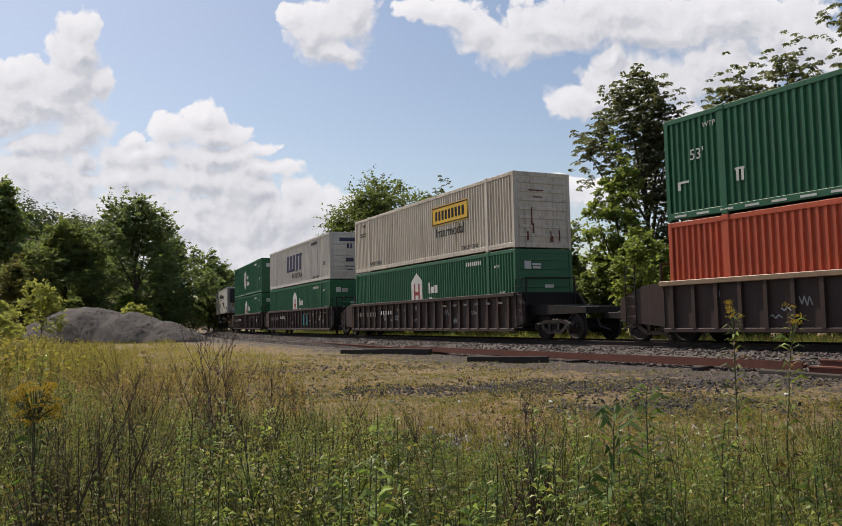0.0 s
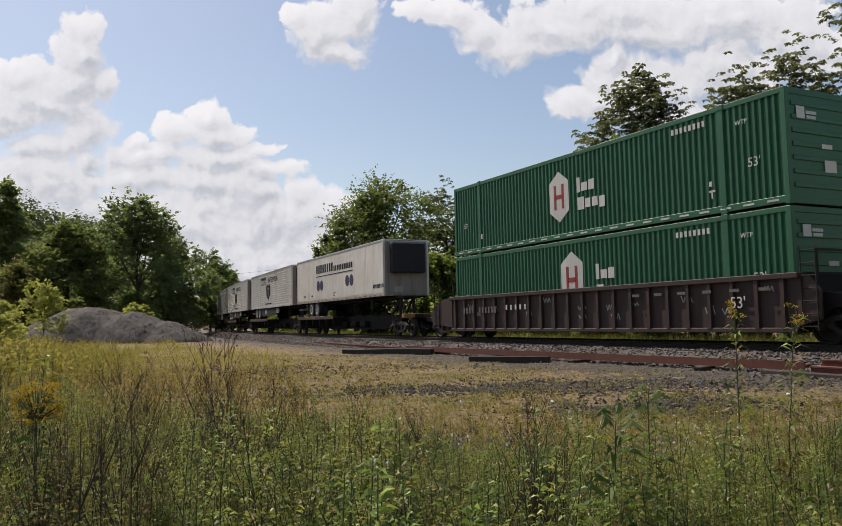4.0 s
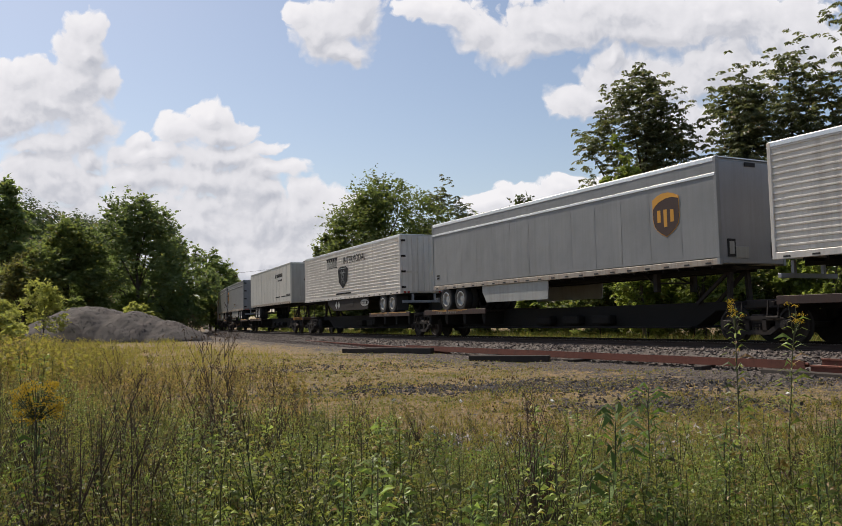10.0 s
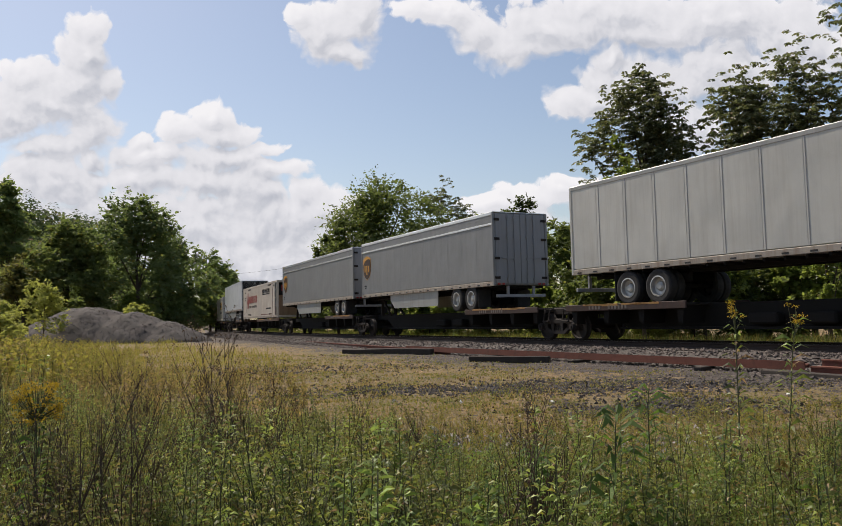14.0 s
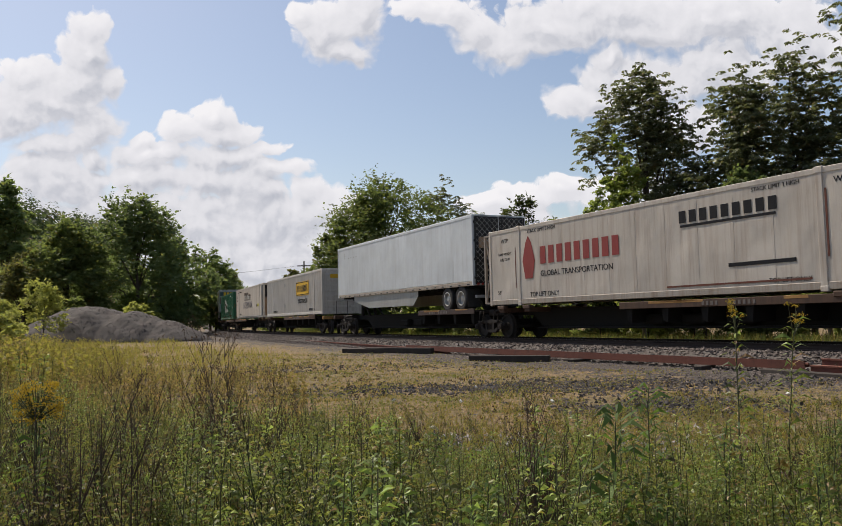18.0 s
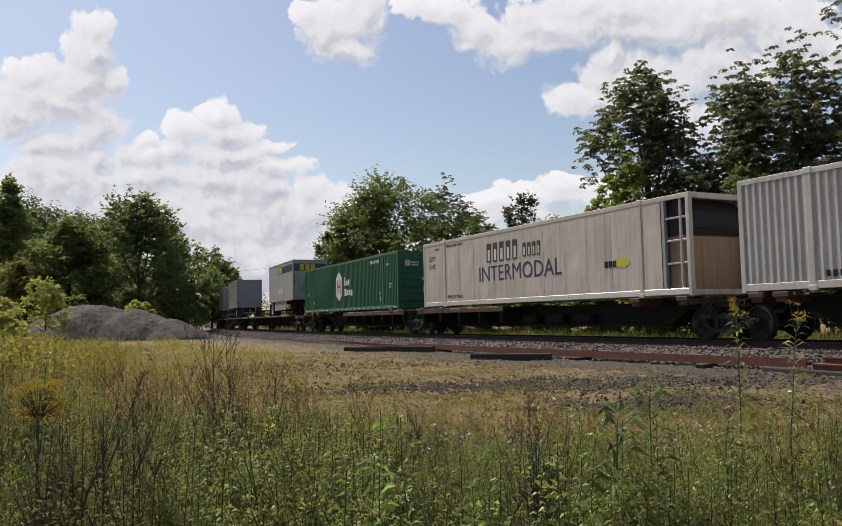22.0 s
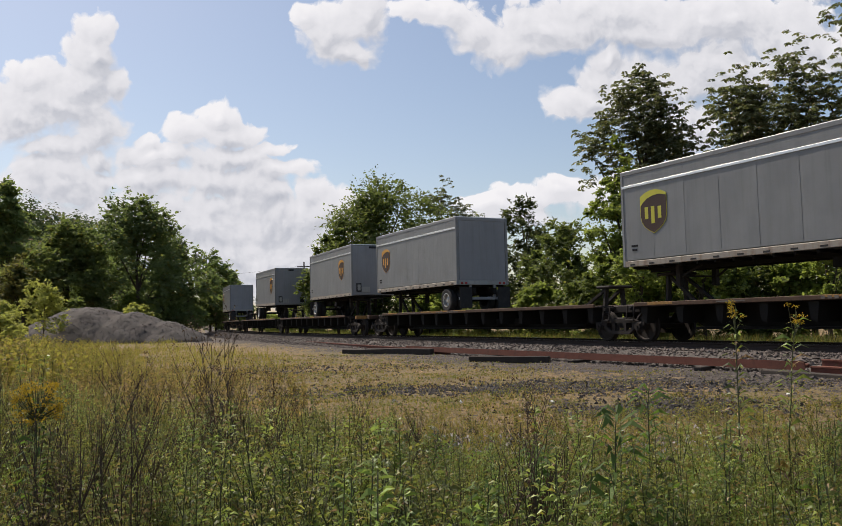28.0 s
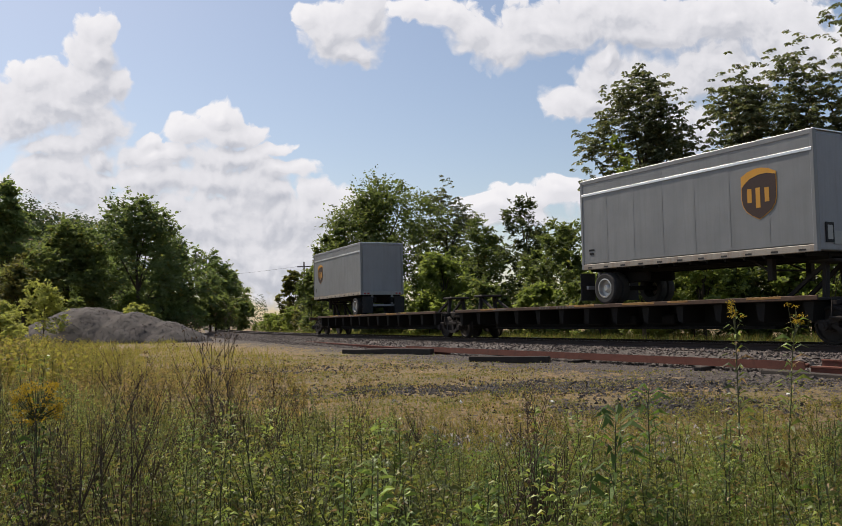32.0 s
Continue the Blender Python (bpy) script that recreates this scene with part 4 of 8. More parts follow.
gx, gy = spaced(-3500, 3500, -16, 18, 0.3), spaced(-600, 4500, 1, 46, 0.3)
GX, GY = np.meshgrid(gx, gy)
lat_g, s_g = lateral(GX, GY)
lat_g, s_g = lat_g.reshape(GX.shape), s_g.reshape(GX.shape)
GZ = height(GX, GY)
GZ = np.where(np.abs(lat_g) < 2.9, np.minimum(GZ, 0.22), GZ)
me = grid_mesh("ground", GX, GY, GZ, M_SOIL)
wave = 0.5 + 0.5 * np.sin(GX * 0.9 + 1.3 * np.sin(GY * 0.45)) * np.sin(GY * 0.7 - 0.4 * GX)
near_track = np.interp(np.abs(lat_g), [3.0, 4.2, 6.2, 9.0], [0.95, 0.72, 0.46, 0.02]) * np.interp(GX, [-6, 2], [0.82, 1.06]) * np.interp(lat_g, [-9, -4, -3.5], [0.0, 0.15, 1.0])
patch = np.exp(-((GX - 1.2) ** 2 / 9 + (GY - 15.2) ** 2 / 1.0)) * 0.6 + np.exp(-((GX - 3.6) ** 2 / 1.6 + (GY - 11.6) ** 2 / 1.2)) * 0.75 + np.exp(-((GX - 0.2) ** 2 / 1.2 + (GY - 8.6) ** 2 / 1.2)) * 0.7 + np.exp(-((GX + 20) ** 2 / 60 + (GY - 64) ** 2 / 20)) * 0.8
gravel = np.clip(near_track + patch + (wave - 0.5) * 0.12, 0, 1)
me.attributes.new("gravel", "FLOAT", "POINT").data.foreach_set("value", gravel.ravel().astype(np.float32))
edge_g = np.interp(GX / np.maximum(GY, 1), [-0.6, -0.35, -0.15, 0.05, 0.3, 0.6], [14, 12.0, 9.8, 8.6, 7.4, 7.6])
weed_floor = np.clip((edge_g - GY) / 1.4 + (wave - 0.5) * 0.9, 0, 1) * (GY > -2)
me.attributes.new("weed_floor", "FLOAT", "POINT").data.foreach_set("value", weed_floor.ravel().astype(np.float32))
tagged(new("ground", me), "weedy gravel lot with dry yellow grass", "ground", kind="structure")

# ballast bank
LATS = np.array([-3.2, -2.4, -1.6, -1.3, -0.9, 0, 0.9, 1.3, 1.6, 1.9, 2.2, 2.6, 3.2])
PROF = np.array([0.16, 0.32, 0.60, 0.61, 0.58, 0.57, 0.58, 0.61, 0.60, 0.48, 0.36, 0.28, 0.18])
ss = np.concatenate([np.arange(-45, 70, 0.4), np.arange(70, 430, 3.0)])
pts = np.array([[beside(s, l, z)[:] for l, z in zip(LATS, PROF)] for s in ss])
pts[..., 2] += rng.normal(0, 0.012, pts.shape[:2]) * (np.abs(LATS) > 1)
tagged(new("ballast", grid_mesh("ballast", pts[..., 0], pts[..., 1], pts[..., 2], M_BED)), "bank of grey crushed-stone ballast under the track", "ballast", kind="structure")


def stones(name, centres, size, material, squash=0.75):
    """Loose angular stones: bent octahedra with cut corners."""
    base = np.array([(1, 0, 0), (0, 1, 0), (-1, 0, 0), (0, -1, 0), (0.1, 0, 1), (0, 0.1, -1)], float)
    faces = np.array([(0, 1, 4), (1, 2, 4), (2, 3, 4), (3, 0, 4), (1, 0, 5), (2, 1, 5), (3, 2, 5), (0, 3, 5)])
    n = len(centres)
    v = base[None] * (1 + rng.normal(0, 0.28, (n, 6, 3)))
    v = v + rng.normal(0, 0.22, (n, 6, 3))
    a = rng.uniform(0, math.tau, n)
    c, s = np.cos(a)[:, None], np.sin(a)[:, None]
    v = np.stack([v[..., 0] * c - v[..., 1] * s, v[..., 0] * s + v[..., 1] * c, v[..., 2] * squash], -1)
    v = v * np.broadcast_to(size, (n,))[:, None, None] + np.asarray(centres)[:, None, :]
    f = faces[None] + (np.arange(n) * 6)[:, None, None]
    return quads(name, v.reshape(-1, 3), f.reshape(-1, 3), material)


n = 18000
s_r = -14 + 62 * rng.random(n) ** 1.5
l_r = np.where(rng.random(n) < 0.75, rng.uniform(1.15, 3.0, n), rng.uniform(-0.6, 1.2, n))
p_r = np.array([beside(a, b)[:] for a, b in zip(s_r, l_r)])
p_r[:, 2] = np.interp(l_r, LATS, PROF) + 0.012
tagged(new("ballast_stones", stones("ballast_stones", p_r, rng.uniform(0.028, 0.062, n), M_BALLAST)), "loose angular grey ballast stones", "stones", kind="stuff")
n = 30000
xr, yr = rng.uniform(-9, 13, n), rng.uniform(8, 32, n)
lat_r, s_q = lateral(xr, yr)
keep = (lat_r > 2.8) & (rng.random(n) < np.interp(lat_r, [2.8, 5, 9, 14], [0.95, 0.7, 0.2, 0.04]))
dark = []
for cx_, cy_, sx_, sy_, m_ in ((1.2, 15.2, 2.2, 0.7, 2200), (3.7, 11.7, 0.9, 0.5, 1300), (4.6, 15.0, 2.4, 0.9, 1500), (0.25, 8.6, 0.8, 0.6, 900), (-3.5, 22.5, 2.5, 1.2, 900)):
    xd, yd = rng.normal(cx_, sx_, m_), rng.normal(cy_, sy_, m_)
    on_lot = lateral(xd, yd)[0] > 2.9
    dark.append(np.stack([xd, yd, height(xd, yd) + 0.004], -1)[on_lot])
p_r = np.stack([xr, yr, height(xr, yr) - 0.004], -1)[keep]
tagged(new("lot_gravel", stones("lot_gravel", p_r, rng.uniform(0.012, 0.042, len(p_r)), M_BALLAST, 0.6)), "scattered stones on the lot", "stones", kind="stuff")
dark = np.concatenate(dark)
# Coloured darker than the other stones in place of their backlit shade.
tagged(new("shade_dark_gravel", stones("shade_dark_gravel", dark, rng.uniform(0.016, 0.055, len(dark)), M_PILE, 0.7)), "patches of grey gravel on the lot, coloured dark as if backlit", "gravel", kind="stuff")
n = 9000
xr, yr = rng.uniform(-11, 11, n), 8.5 + 24 * rng.random(n) ** 1.2
lat_r, s_q = lateral(xr, yr)
keep = (lat_r > 4.2) & (np.sin(xr * 1.1 - 0.8 * yr) * np.sin(yr * 1.5 + 0.5 * xr) + rng.normal(0, 0.35, n) > 0.05)
p_r = np.stack([xr, yr, height(xr, yr) - 0.006], -1)[keep]
tagged(new("soil_clods", stones("soil_clods", p_r, rng.uniform(0.014, 0.05, len(p_r)), M_CLOD, 0.55)), "brown clods of soil on the lot", "soil", kind="stuff")
n = 4000
s_r, l_r = 46 + 70 * rng.random(n), rng.uniform(1.1, 3.1, n)
p_r = np.array([beside(a, b)[:] for a, b in zip(s_r, l_r)])
p_r[:, 2] = np.interp(l_r, LATS, PROF) + 0.01
tagged(new("far_ballast_stones", stones("far_ballast_stones", p_r, rng.uniform(0.05, 0.095, n), M_BALLAST)), "loose ballast stones farther up the line", "stones", kind="stuff")
pale = np.array([(2.05, 12.6), (1.35, 11.0), (0.6, 12.9), (-0.5, 13.2), (1.0, 15.2), (5.9, 12.8), (0.1, 10.2), (2.4, 9.6), (3.2, 9.2), (-2.0, 9.4)])
pz = np.column_stack([pale, height(pale[:, 0], pale[:, 1]) + 0.03])
tagged(new("pale_stones", stones("pale_stones", pz, 0.045, M_WHITEINK)), "pale stones lying in the grass", "stones", kind="stuff")

n = 5200
xr, yr = rng.uniform(-3.6, 4.2, n), 3.2 + 6.6 * rng.random(n)
keep = np.sin(xr * 1.9 + 0.7 + np.sin(yr * 1.3)) * np.sin(yr * 1.6 - 0.8 * xr) + rng.normal(0, 0.25, n) > 0.28
p_r = np.stack([xr, yr, height(xr, yr) + 0.015], -1)[keep]
tagged(new("weedy_gravel", stones("weedy_gravel", p_r, rng.uniform(0.012, 0.05, len(p_r)), M_PALEROCK, 0.75)), "pale grey broken stones between the weeds", "gravel", kind="stuff")

# gravel heap
hx, hy = np.meshgrid(np.linspace(-9.5, 9.5, 120), np.linspace(-6, 6, 70))
cx0, cy0 = -26.2, 66.0
hh = 3.0 * np.clip(1 - np.hypot((hx + 1.9) / 6.0, hy / 4.8) ** 2.1, 0, 1)
hh = np.maximum(hh, 2.5 * np.clip(1 - np.hypot((hx - 1.8) / 5.2, (hy + 0.5) / 4.2) ** 1.8, 0, 1))
hh = np.maximum(hh, 1.7 * np.clip(1 - np.hypot((hx - 4.8) / 4.0, (hy + 0.9) / 3.4) ** 1.6, 0, 1))
hh = np.maximum(hh, 2.2 * np.clip(1 - np.hypot((hx + 5.0) / 3.4, hy / 3.4) ** 1.6, 0, 1))
hh = np.where(hh > 0.01, hh + 0.10 * np.sin(hx * 2.1 + hy) * np.sin(hy * 2.4) * np.clip(hh, 0, 1) + rng.normal(0, 0.03, hx.shape), -0.3)
# The mound under the stones is coloured dark to match their shaded faces.
heap = new("gravel_mound", grid_mesh("gravel_mound", hx, hy, hh, M_PILE))
heap.matrix_basis = pose(cx0, cy0, 0.24)
tagged(heap, "heap of grey gravel on the lot, coloured dark for its shaded faces", "gravel heap")
hp = rng.integers(0, hx.size, 15000)
hp = hp[hh.ravel()[hp] > 0.02]
pp = np.stack([hx.ravel()[hp] + rng.uniform(-0.08, 0.08, hp.size), hy.ravel()[hp] + rng.uniform(-0.08, 0.08, hp.size), hh.ravel()[hp]], -1)
tagged(part("loose_gravel", stones("loose_gravel", pp, rng.uniform(0.02, 0.045, hp.size), M_PEBBLE, 0.45), None, heap), kind="stuff")


# ---- rails ----
def rail_mesh(name, s0, s1, lat0, lat1, z, step, materials, sideways=False):
    """A rail of real section swept along the line, its foot at height z."""
    prof = [(-0.075, 0), (0.075, 0), (0.075, 0.012), (0.012, 0.035), (0.010, 0.125), (0.036, 0.137), (0.036, 0.168), (0.028, 0.172), (-0.028, 0.172), (-0.036, 0.168), (-0.036, 0.137), (-0.010, 0.125), (-0.012, 0.035), (-0.075, 0.012)]
    if sideways:
        prof = [(0.09 - b, 0.095 + a * 1.26) for a, b in prof]
    n = max(2, int((s1 - s0) / step) + 1)
    rows = []
    for s in np.linspace(s0, s1, n):
        lat = lat0 + (lat1 - lat0) * (s - s0) / (s1 - s0)
        rows.append([beside(s, lat + a, z + b)[:] for a, b in prof])
    v = np.array(rows)
    m = len(prof)
    i = np.arange(n * m).reshape(n, m)
    j = np.roll(i, -1, axis=1)
    f = np.stack([i[:-1], i[1:], j[1:], j[:-1]], -1).reshape(-1, 4)
    me = quads(name, v.reshape(-1, 3), f, materials[0])
    if len(materials) > 1:
        me.materials.append(materials[1])
        for p in me.polygons:
            p.material_index = 1 if p.index % m in (7,) else 0
    return me


track_ob = tagged(new("track"), "single curved railway track, rusty rails with shiny heads on timber ties", "railway track", kind="structure")
for lat in (0.7525, -0.7525):
    part("rail", rail_mesh("rail", -45, 420, lat, lat, RAIL_Z - 0.172, 1.0, [M_RAILSIDE, M_RAILTOP]), None, track_ob, "rusty rail with polished head")

TIE = mesh_of("tie", block(-0.115, 0.115, -1.3, 1.3, 0.44, 0.622, 0.012), M_TIE)
for k in range(110):
    s = -13 + k * 0.5
    x, y, th = on_track(s)
    part("tie", TIE, None, track_ob, "", Matrix.Translation((x, y, 0)) @ Matrix.Rotation(th + math.pi / 2, 4, "Z"))

# old rails and timbers left beside the track
for s0, s1, la, lb, lab, side in ((13.5, 35.0, 3.0, 2.05, "long rusty old rail lying beside the track", False), (-1.4, 17.0, 2.75, 3.1, "red-brown rusty rail lying on its side", True), (-14.0, -1.45, 2.9, 2.7, "rusty old rail standing on its foot", False), (-13.0, -1.6, 2.72, 2.52, "rusty old rail on a heap of others", None)):
    tagged(new("old_rail", rail_mesh("old_rail", s0, s1, la, lb, {None: 0.40, True: 0.34}.get(side, 0.26), 0.8, [M_RUST], bool(side))), lab, "rail", "old rails beside the track")


def timber(x0, y0, x1, y1, z, w, h, label):
    a, b = Vector((x0, y0, z)), Vector((x1, y1, z))
    l = (b - a).length
    me = mesh_of("timber", block(-l / 2, l / 2, -w / 2, w / 2, 0, h, 0.015), M_TIE)
    ob = new("timber", me)
    ob.matrix_basis = Matrix.Translation((a + b) / 2) @ Matrix.Rotation(math.atan2(y1 - y0, x1 - x0), 4, "Z")
    return tagged(ob, label, "timber", "old timbers beside the track")


# Last four are added: they carry the red rail and stand for its shadow.
for a, b, z, w, h in (((18.0, 5.6), (15.2, 3.7), 0.24, 0.26, 0.20), ((17.2, 4.9), (14.2, 3.4), 0.24, 0.24, 0.24), ((8.2, 5.3), (6.3, 3.7), 0.25, 0.26, 0.20), ((-0.6, 3.1), (-3.0, 3.5), 0.24, 0.24, 0.10), ((1.4, 2.2), (1.0, 3.4), 0.16, 0.2, 0.18), ((6.0, 2.2), (5.6, 3.5), 0.16, 0.2, 0.18), ((10.5, 2.2), (10.0, 3.6), 0.16, 0.2, 0.18), ((15.6, 2.2), (15.2, 3.6), 0.16, 0.2, 0.18)):
    p, q = beside(*a), beside(*b)
    timber(p.x, p.y, q.x, q.y, z, w, h, "dark creosoted timber, lying on gravel or added under a rail")


# ---- plants ----
def leaf_quads(centres, normals, size, aspect=0.55, fold=0.12):
    """Folded diamond leaves as arrays of corners."""
    n = len(centres)
    nrm = normals / np.linalg.norm(normals, axis=1, keepdims=True)
    r = rng.normal(size=(n, 3))
    u = np.cross(nrm, r)
    u /= np.linalg.norm(u, axis=1, keepdims=True)
    w = np.cross(nrm, u)
    size = np.broadcast_to(size, (n,))[:, None]
    b, t = centres - u * size * 0.5, centres + u * size * 0.5
    l, q = centres - w * size * aspect * 0.5 + nrm * size * fold, centres + w * size * aspect * 0.5 + nrm * size * fold
    v = np.stack([b, l, t, q], 1).reshape(-1, 3)
    return v, np.arange(n * 4).reshape(n, 4)


def unit_rows(v):
    return v / np.maximum(np.linalg.norm(v, axis=-1, keepdims=True), 1e-6)


def leaf_rows(p, axis, face, size, aspect, fold=0.10):
    """Folded leaves that start at p, run along axis and face the given way."""
    w = unit_rows(np.cross(face, axis))
    up = unit_rows(np.cross(axis, w))
    size = np.broadcast_to(size, (len(p),))[:, None]
    m = p + axis * size * 0.45 + up * size * fold
    v = np.stack([p, m - w * size * aspect * 0.5, p + axis * size, m + w * size * aspect * 0.5], 1).reshape(-1, 3)
    return v, np.arange(len(v)).reshape(-1, 4)


def sprays(r, cs, out, size, per, leaf_size):
    """Leafy twigs that fan outwards from every bough, their leaves set left and right along them."""
    k = 9
    ns = max(3, per // k)
    i = np.repeat(np.arange(len(cs)), ns)
    n = len(i)
    d = unit_rows(out[i] * 0.75 + r.normal(0, 0.62, (n, 3)) + np.array([0, 0, 0.22]))
    length = size[i] * r.uniform(0.6, 1.35, n)
    start = cs[i] - out[i] * size[i][:, None] * 0.4 + r.normal(0, 0.26, (n, 3)) * size[i][:, None]
    t = np.linspace(0.15, 1.0, k)[None, :, None] + r.normal(0, 0.04, (n, k, 1))
    p = start[:, None] + d[:, None] * length[:, None, None] * t
    p[..., 2] -= 0.22 * length[:, None] * t[..., 0] ** 2
    side = unit_rows(np.cross(d, np.array([0.03, 0.02, 1.0])))[:, None] * np.where(np.arange(k) % 2, 1, -1)[None, :, None]
    axis = unit_rows(d[:, None] * 0.5 + side * 0.85 + r.normal(0, 0.4, (n, k, 3)) - np.array([0, 0, 0.2]))
    face = unit_rows(np.array([0, 0, 0.75]) + d[:, None] * 0.35 + r.normal(0, 0.5, (n, k, 3)))
    return leaf_rows(p.reshape(-1, 3), axis.reshape(-1, 3), face.reshape(-1, 3), leaf_size * r.uniform(0.6, 1.3, n * k), 0.68)


def fronds(r, cs, out, size, per, leaf_size):
    """Rosettes of long feathered leaves that arch over and hang, narrow leaflets in pairs along each."""
    pairs = 7
    k = pairs * 2
    nf = max(4, per // k)
    i = np.repeat(np.arange(len(cs)), nf)
    n = len(i)
    a = r.uniform(0, math.tau, n)
    d = unit_rows(np.stack([np.cos(a), np.sin(a), r.uniform(0.0, 1.1, n)], -1) + out[i] * 0.5)
    length = leaf_size * r.uniform(1.9, 3.2, n)
    start = cs[i] + r.normal(0, 0.55, (n, 3)) * size[i][:, None]
    t = np.repeat(np.linspace(0.2, 1.0, pairs), 2)[None, :, None]
    p = start[:, None] + d[:, None] * length[:, None, None] * t
    p[..., 2] += length[:, None] * (0.30 * t[..., 0] - 0.66 * t[..., 0] ** 2)
    along = unit_rows(d[:, None] + np.array([0, 0, 1.0]) * (0.30 - 1.6 * t))
    side = unit_rows(np.cross(d, np.array([0.03, 0.02, 1.0])))[:, None] * np.where(np.arange(k) % 2, 1, -1)[None, :, None]
    axis = unit_rows(side * 0.85 + along * 0.45 - np.array([0, 0, 0.42]) + r.normal(0, 0.14, (n, k, 3)))
    face = unit_rows(np.cross(axis, np.cross(np.array([0, 0, 1.0]), axis)) + r.normal(0, 0.45, (n, k, 3)))
    return leaf_rows(p.reshape(-1, 3), axis.reshape(-1, 3), face.reshape(-1, 3), leaf_size * r.uniform(0.75, 1.25, n * k), 0.50)


def tree(name, label, x, y, tall, spread, leaf, base=0.25, clumps=46, per=120, leaf_size=0.30, trunk=0.18, seed=1, category="tree", group="", limbs=9, z=None, pinch=0.6, ragged=0.34, kind="", habit=sprays):
    """A tree with a bent, tapered trunk, limbs and a ragged crown of leafy boughs."""
    r = np.random.default_rng(seed)
    if y > 80:
        per, leaf_size = int(per * 0.65), leaf_size * 1.2
    z0 = float(height(np.array([x]), np.array([y]))[0]) - 0.05 if z is None else z
    ob = thing(name, label, category, group, kind, pose(x, y, z0))
    bm = bmesh.new()
    top = tall * 0.86
    pts = [Vector((0, 0, -0.1))]
    for k in range(1, 7):
        pts.append(Vector((r.normal(0, 0.02) * tall * k / 6, r.normal(0, 0.02) * tall * k / 6, top * k / 6)))
    tube(bm, pts, [trunk * (1 - k / 6.6) for k in range(7)])
    part("trunk", bm, M_BARK, ob, smooth=True)
    # bough centres: more of them towards the outside of an uneven egg
    clumps = int(clumps * 2.5)
    lumps = r.normal(size=(7, 3))
    d = unit_rows(r.normal(size=(clumps, 3)))
    lump = 1 + ragged * np.tanh(d @ lumps.T).mean(1) * 1.6
    rad = r.random(clumps) ** 0.42 * lump
    d[:, 2] += 0.25 * (1 - np.abs(d[:, 2])) * r.random(clumps)
    zz = base * tall + (tall - base * tall) * (0.5 + 0.5 * d[:, 2] * rad)
    f = np.clip((zz / tall - base) / (1 - base), 0, 1)
    wide = spread * (0.45 + 0.75 * np.sin(math.pi * np.minimum(1, f ** pinch)))
    cs = np.stack([d[:, 0] * rad * wide, d[:, 1] * rad * wide, zz], -1)
    for k in range(limbs):
        c = Vector(cs[r.integers(len(cs))])
        k0 = min(5, max(1, int(c.z / top * 6 * 0.62)))
        a = pts[k0]
        m = (a + c) / 2 + Vector((0, 0, 0.06 * tall * r.random()))
        part("limb", tube(bmesh.new(), [a, m, c], [trunk * 0.42, trunk * 0.26, trunk * 0.08], 6), M_BARK, ob)
    axis_z = np.minimum(cs[:, 2] * 0.8, tall * 0.62)
    out = unit_rows(cs - np.stack([0 * axis_z, 0 * axis_z, axis_z], -1) + r.normal(0, 0.15, cs.shape))
    v, f = habit(r, cs, out, spread * r.uniform(0.13, 0.30, clumps), per, leaf_size)
    v[:, 2] = np.maximum(v[:, 2], 0.08)
    part("crown", quads("crown", v, f, leaf), None, ob)
    return ob


def bush(label, x, y, tall, spread, leaf, seed, leaf_size=0.22, clumps=22, per=90, group="bushes"):
    return tree("bush", label, x, y, tall, spread, leaf, 0.02, clumps, per, leaf_size, 0.05, seed, "bush", group, 6, pinch=0.45)

TREES_LEFT = "trees behind the gravel heap"
tree("tree", "tall dark broadleaf tree with uneven crown", -34.6, 95, 19.4, 6.6, L_EDGE, 0.08, 80, 150, 0.36, 0.28, 11, group=TREES_LEFT)
tree("tree", "sunlit yellow-green broadleaf tree", -40.0, 88, 14.2, 4.6, L_TREE, 0.08, 54, 140, 0.38, 0.24, 12, group=TREES_LEFT)
tree("tree", "olive-brown tree with thin crown", -43.4, 85, 10.2, 3.6, L_OLIVE, 0.1, 40, 110, 0.34, 0.2, 13, group=TREES_LEFT)
tree("tree", "tall dark tree at the wood's edge", -62.8, 118, 23.4, 4.6, L_WOOD, 0.15, 60, 140, 0.5, 0.3, 14, group=TREES_LEFT)
tree("tree", "dark tree with arching side branches", -33.2, 104, 13.6, 4.8, L_EDGE, 0.1, 48, 130, 0.42, 0.24, 15, group=TREES_LEFT)
tree("tree", "dark rounded tree along the track", -34.6, 128, 13.4, 4.3, L_WOOD, 0.05, 44, 120, 0.45, 0.22, 16, group=TREES_LEFT)
tree("tree", "lower dark tree along the track", -37.5, 152, 11.5, 4.4, L_WOOD, 0.02, 40, 110, 0.5, 0.2, 17, group=TREES_LEFT)
tree("tree", "dark tree in the wood", -50.0, 100, 11.5, 5.4, L_WOOD, 0.05, 48, 120, 0.42, 0.24, 18, group=TREES_LEFT)
tree("tree", "dark tree in the wood", -46.5, 112, 13.6, 5.6, L_WOOD, 0.05, 48, 120, 0.45, 0.24, 19, group=TREES_LEFT)
tree("tree", "dark tree in the wood", -58.0, 96, 11.6, 5.0, L_WOOD, 0.03, 44, 120, 0.42, 0.24, 20, group=TREES_LEFT)
tree("tree", "low bright tree by the track", -29.5, 112, 6.2, 3.4, L_TREE, 0.02, 36, 110, 0.36, 0.14, 21, group=TREES_LEFT)
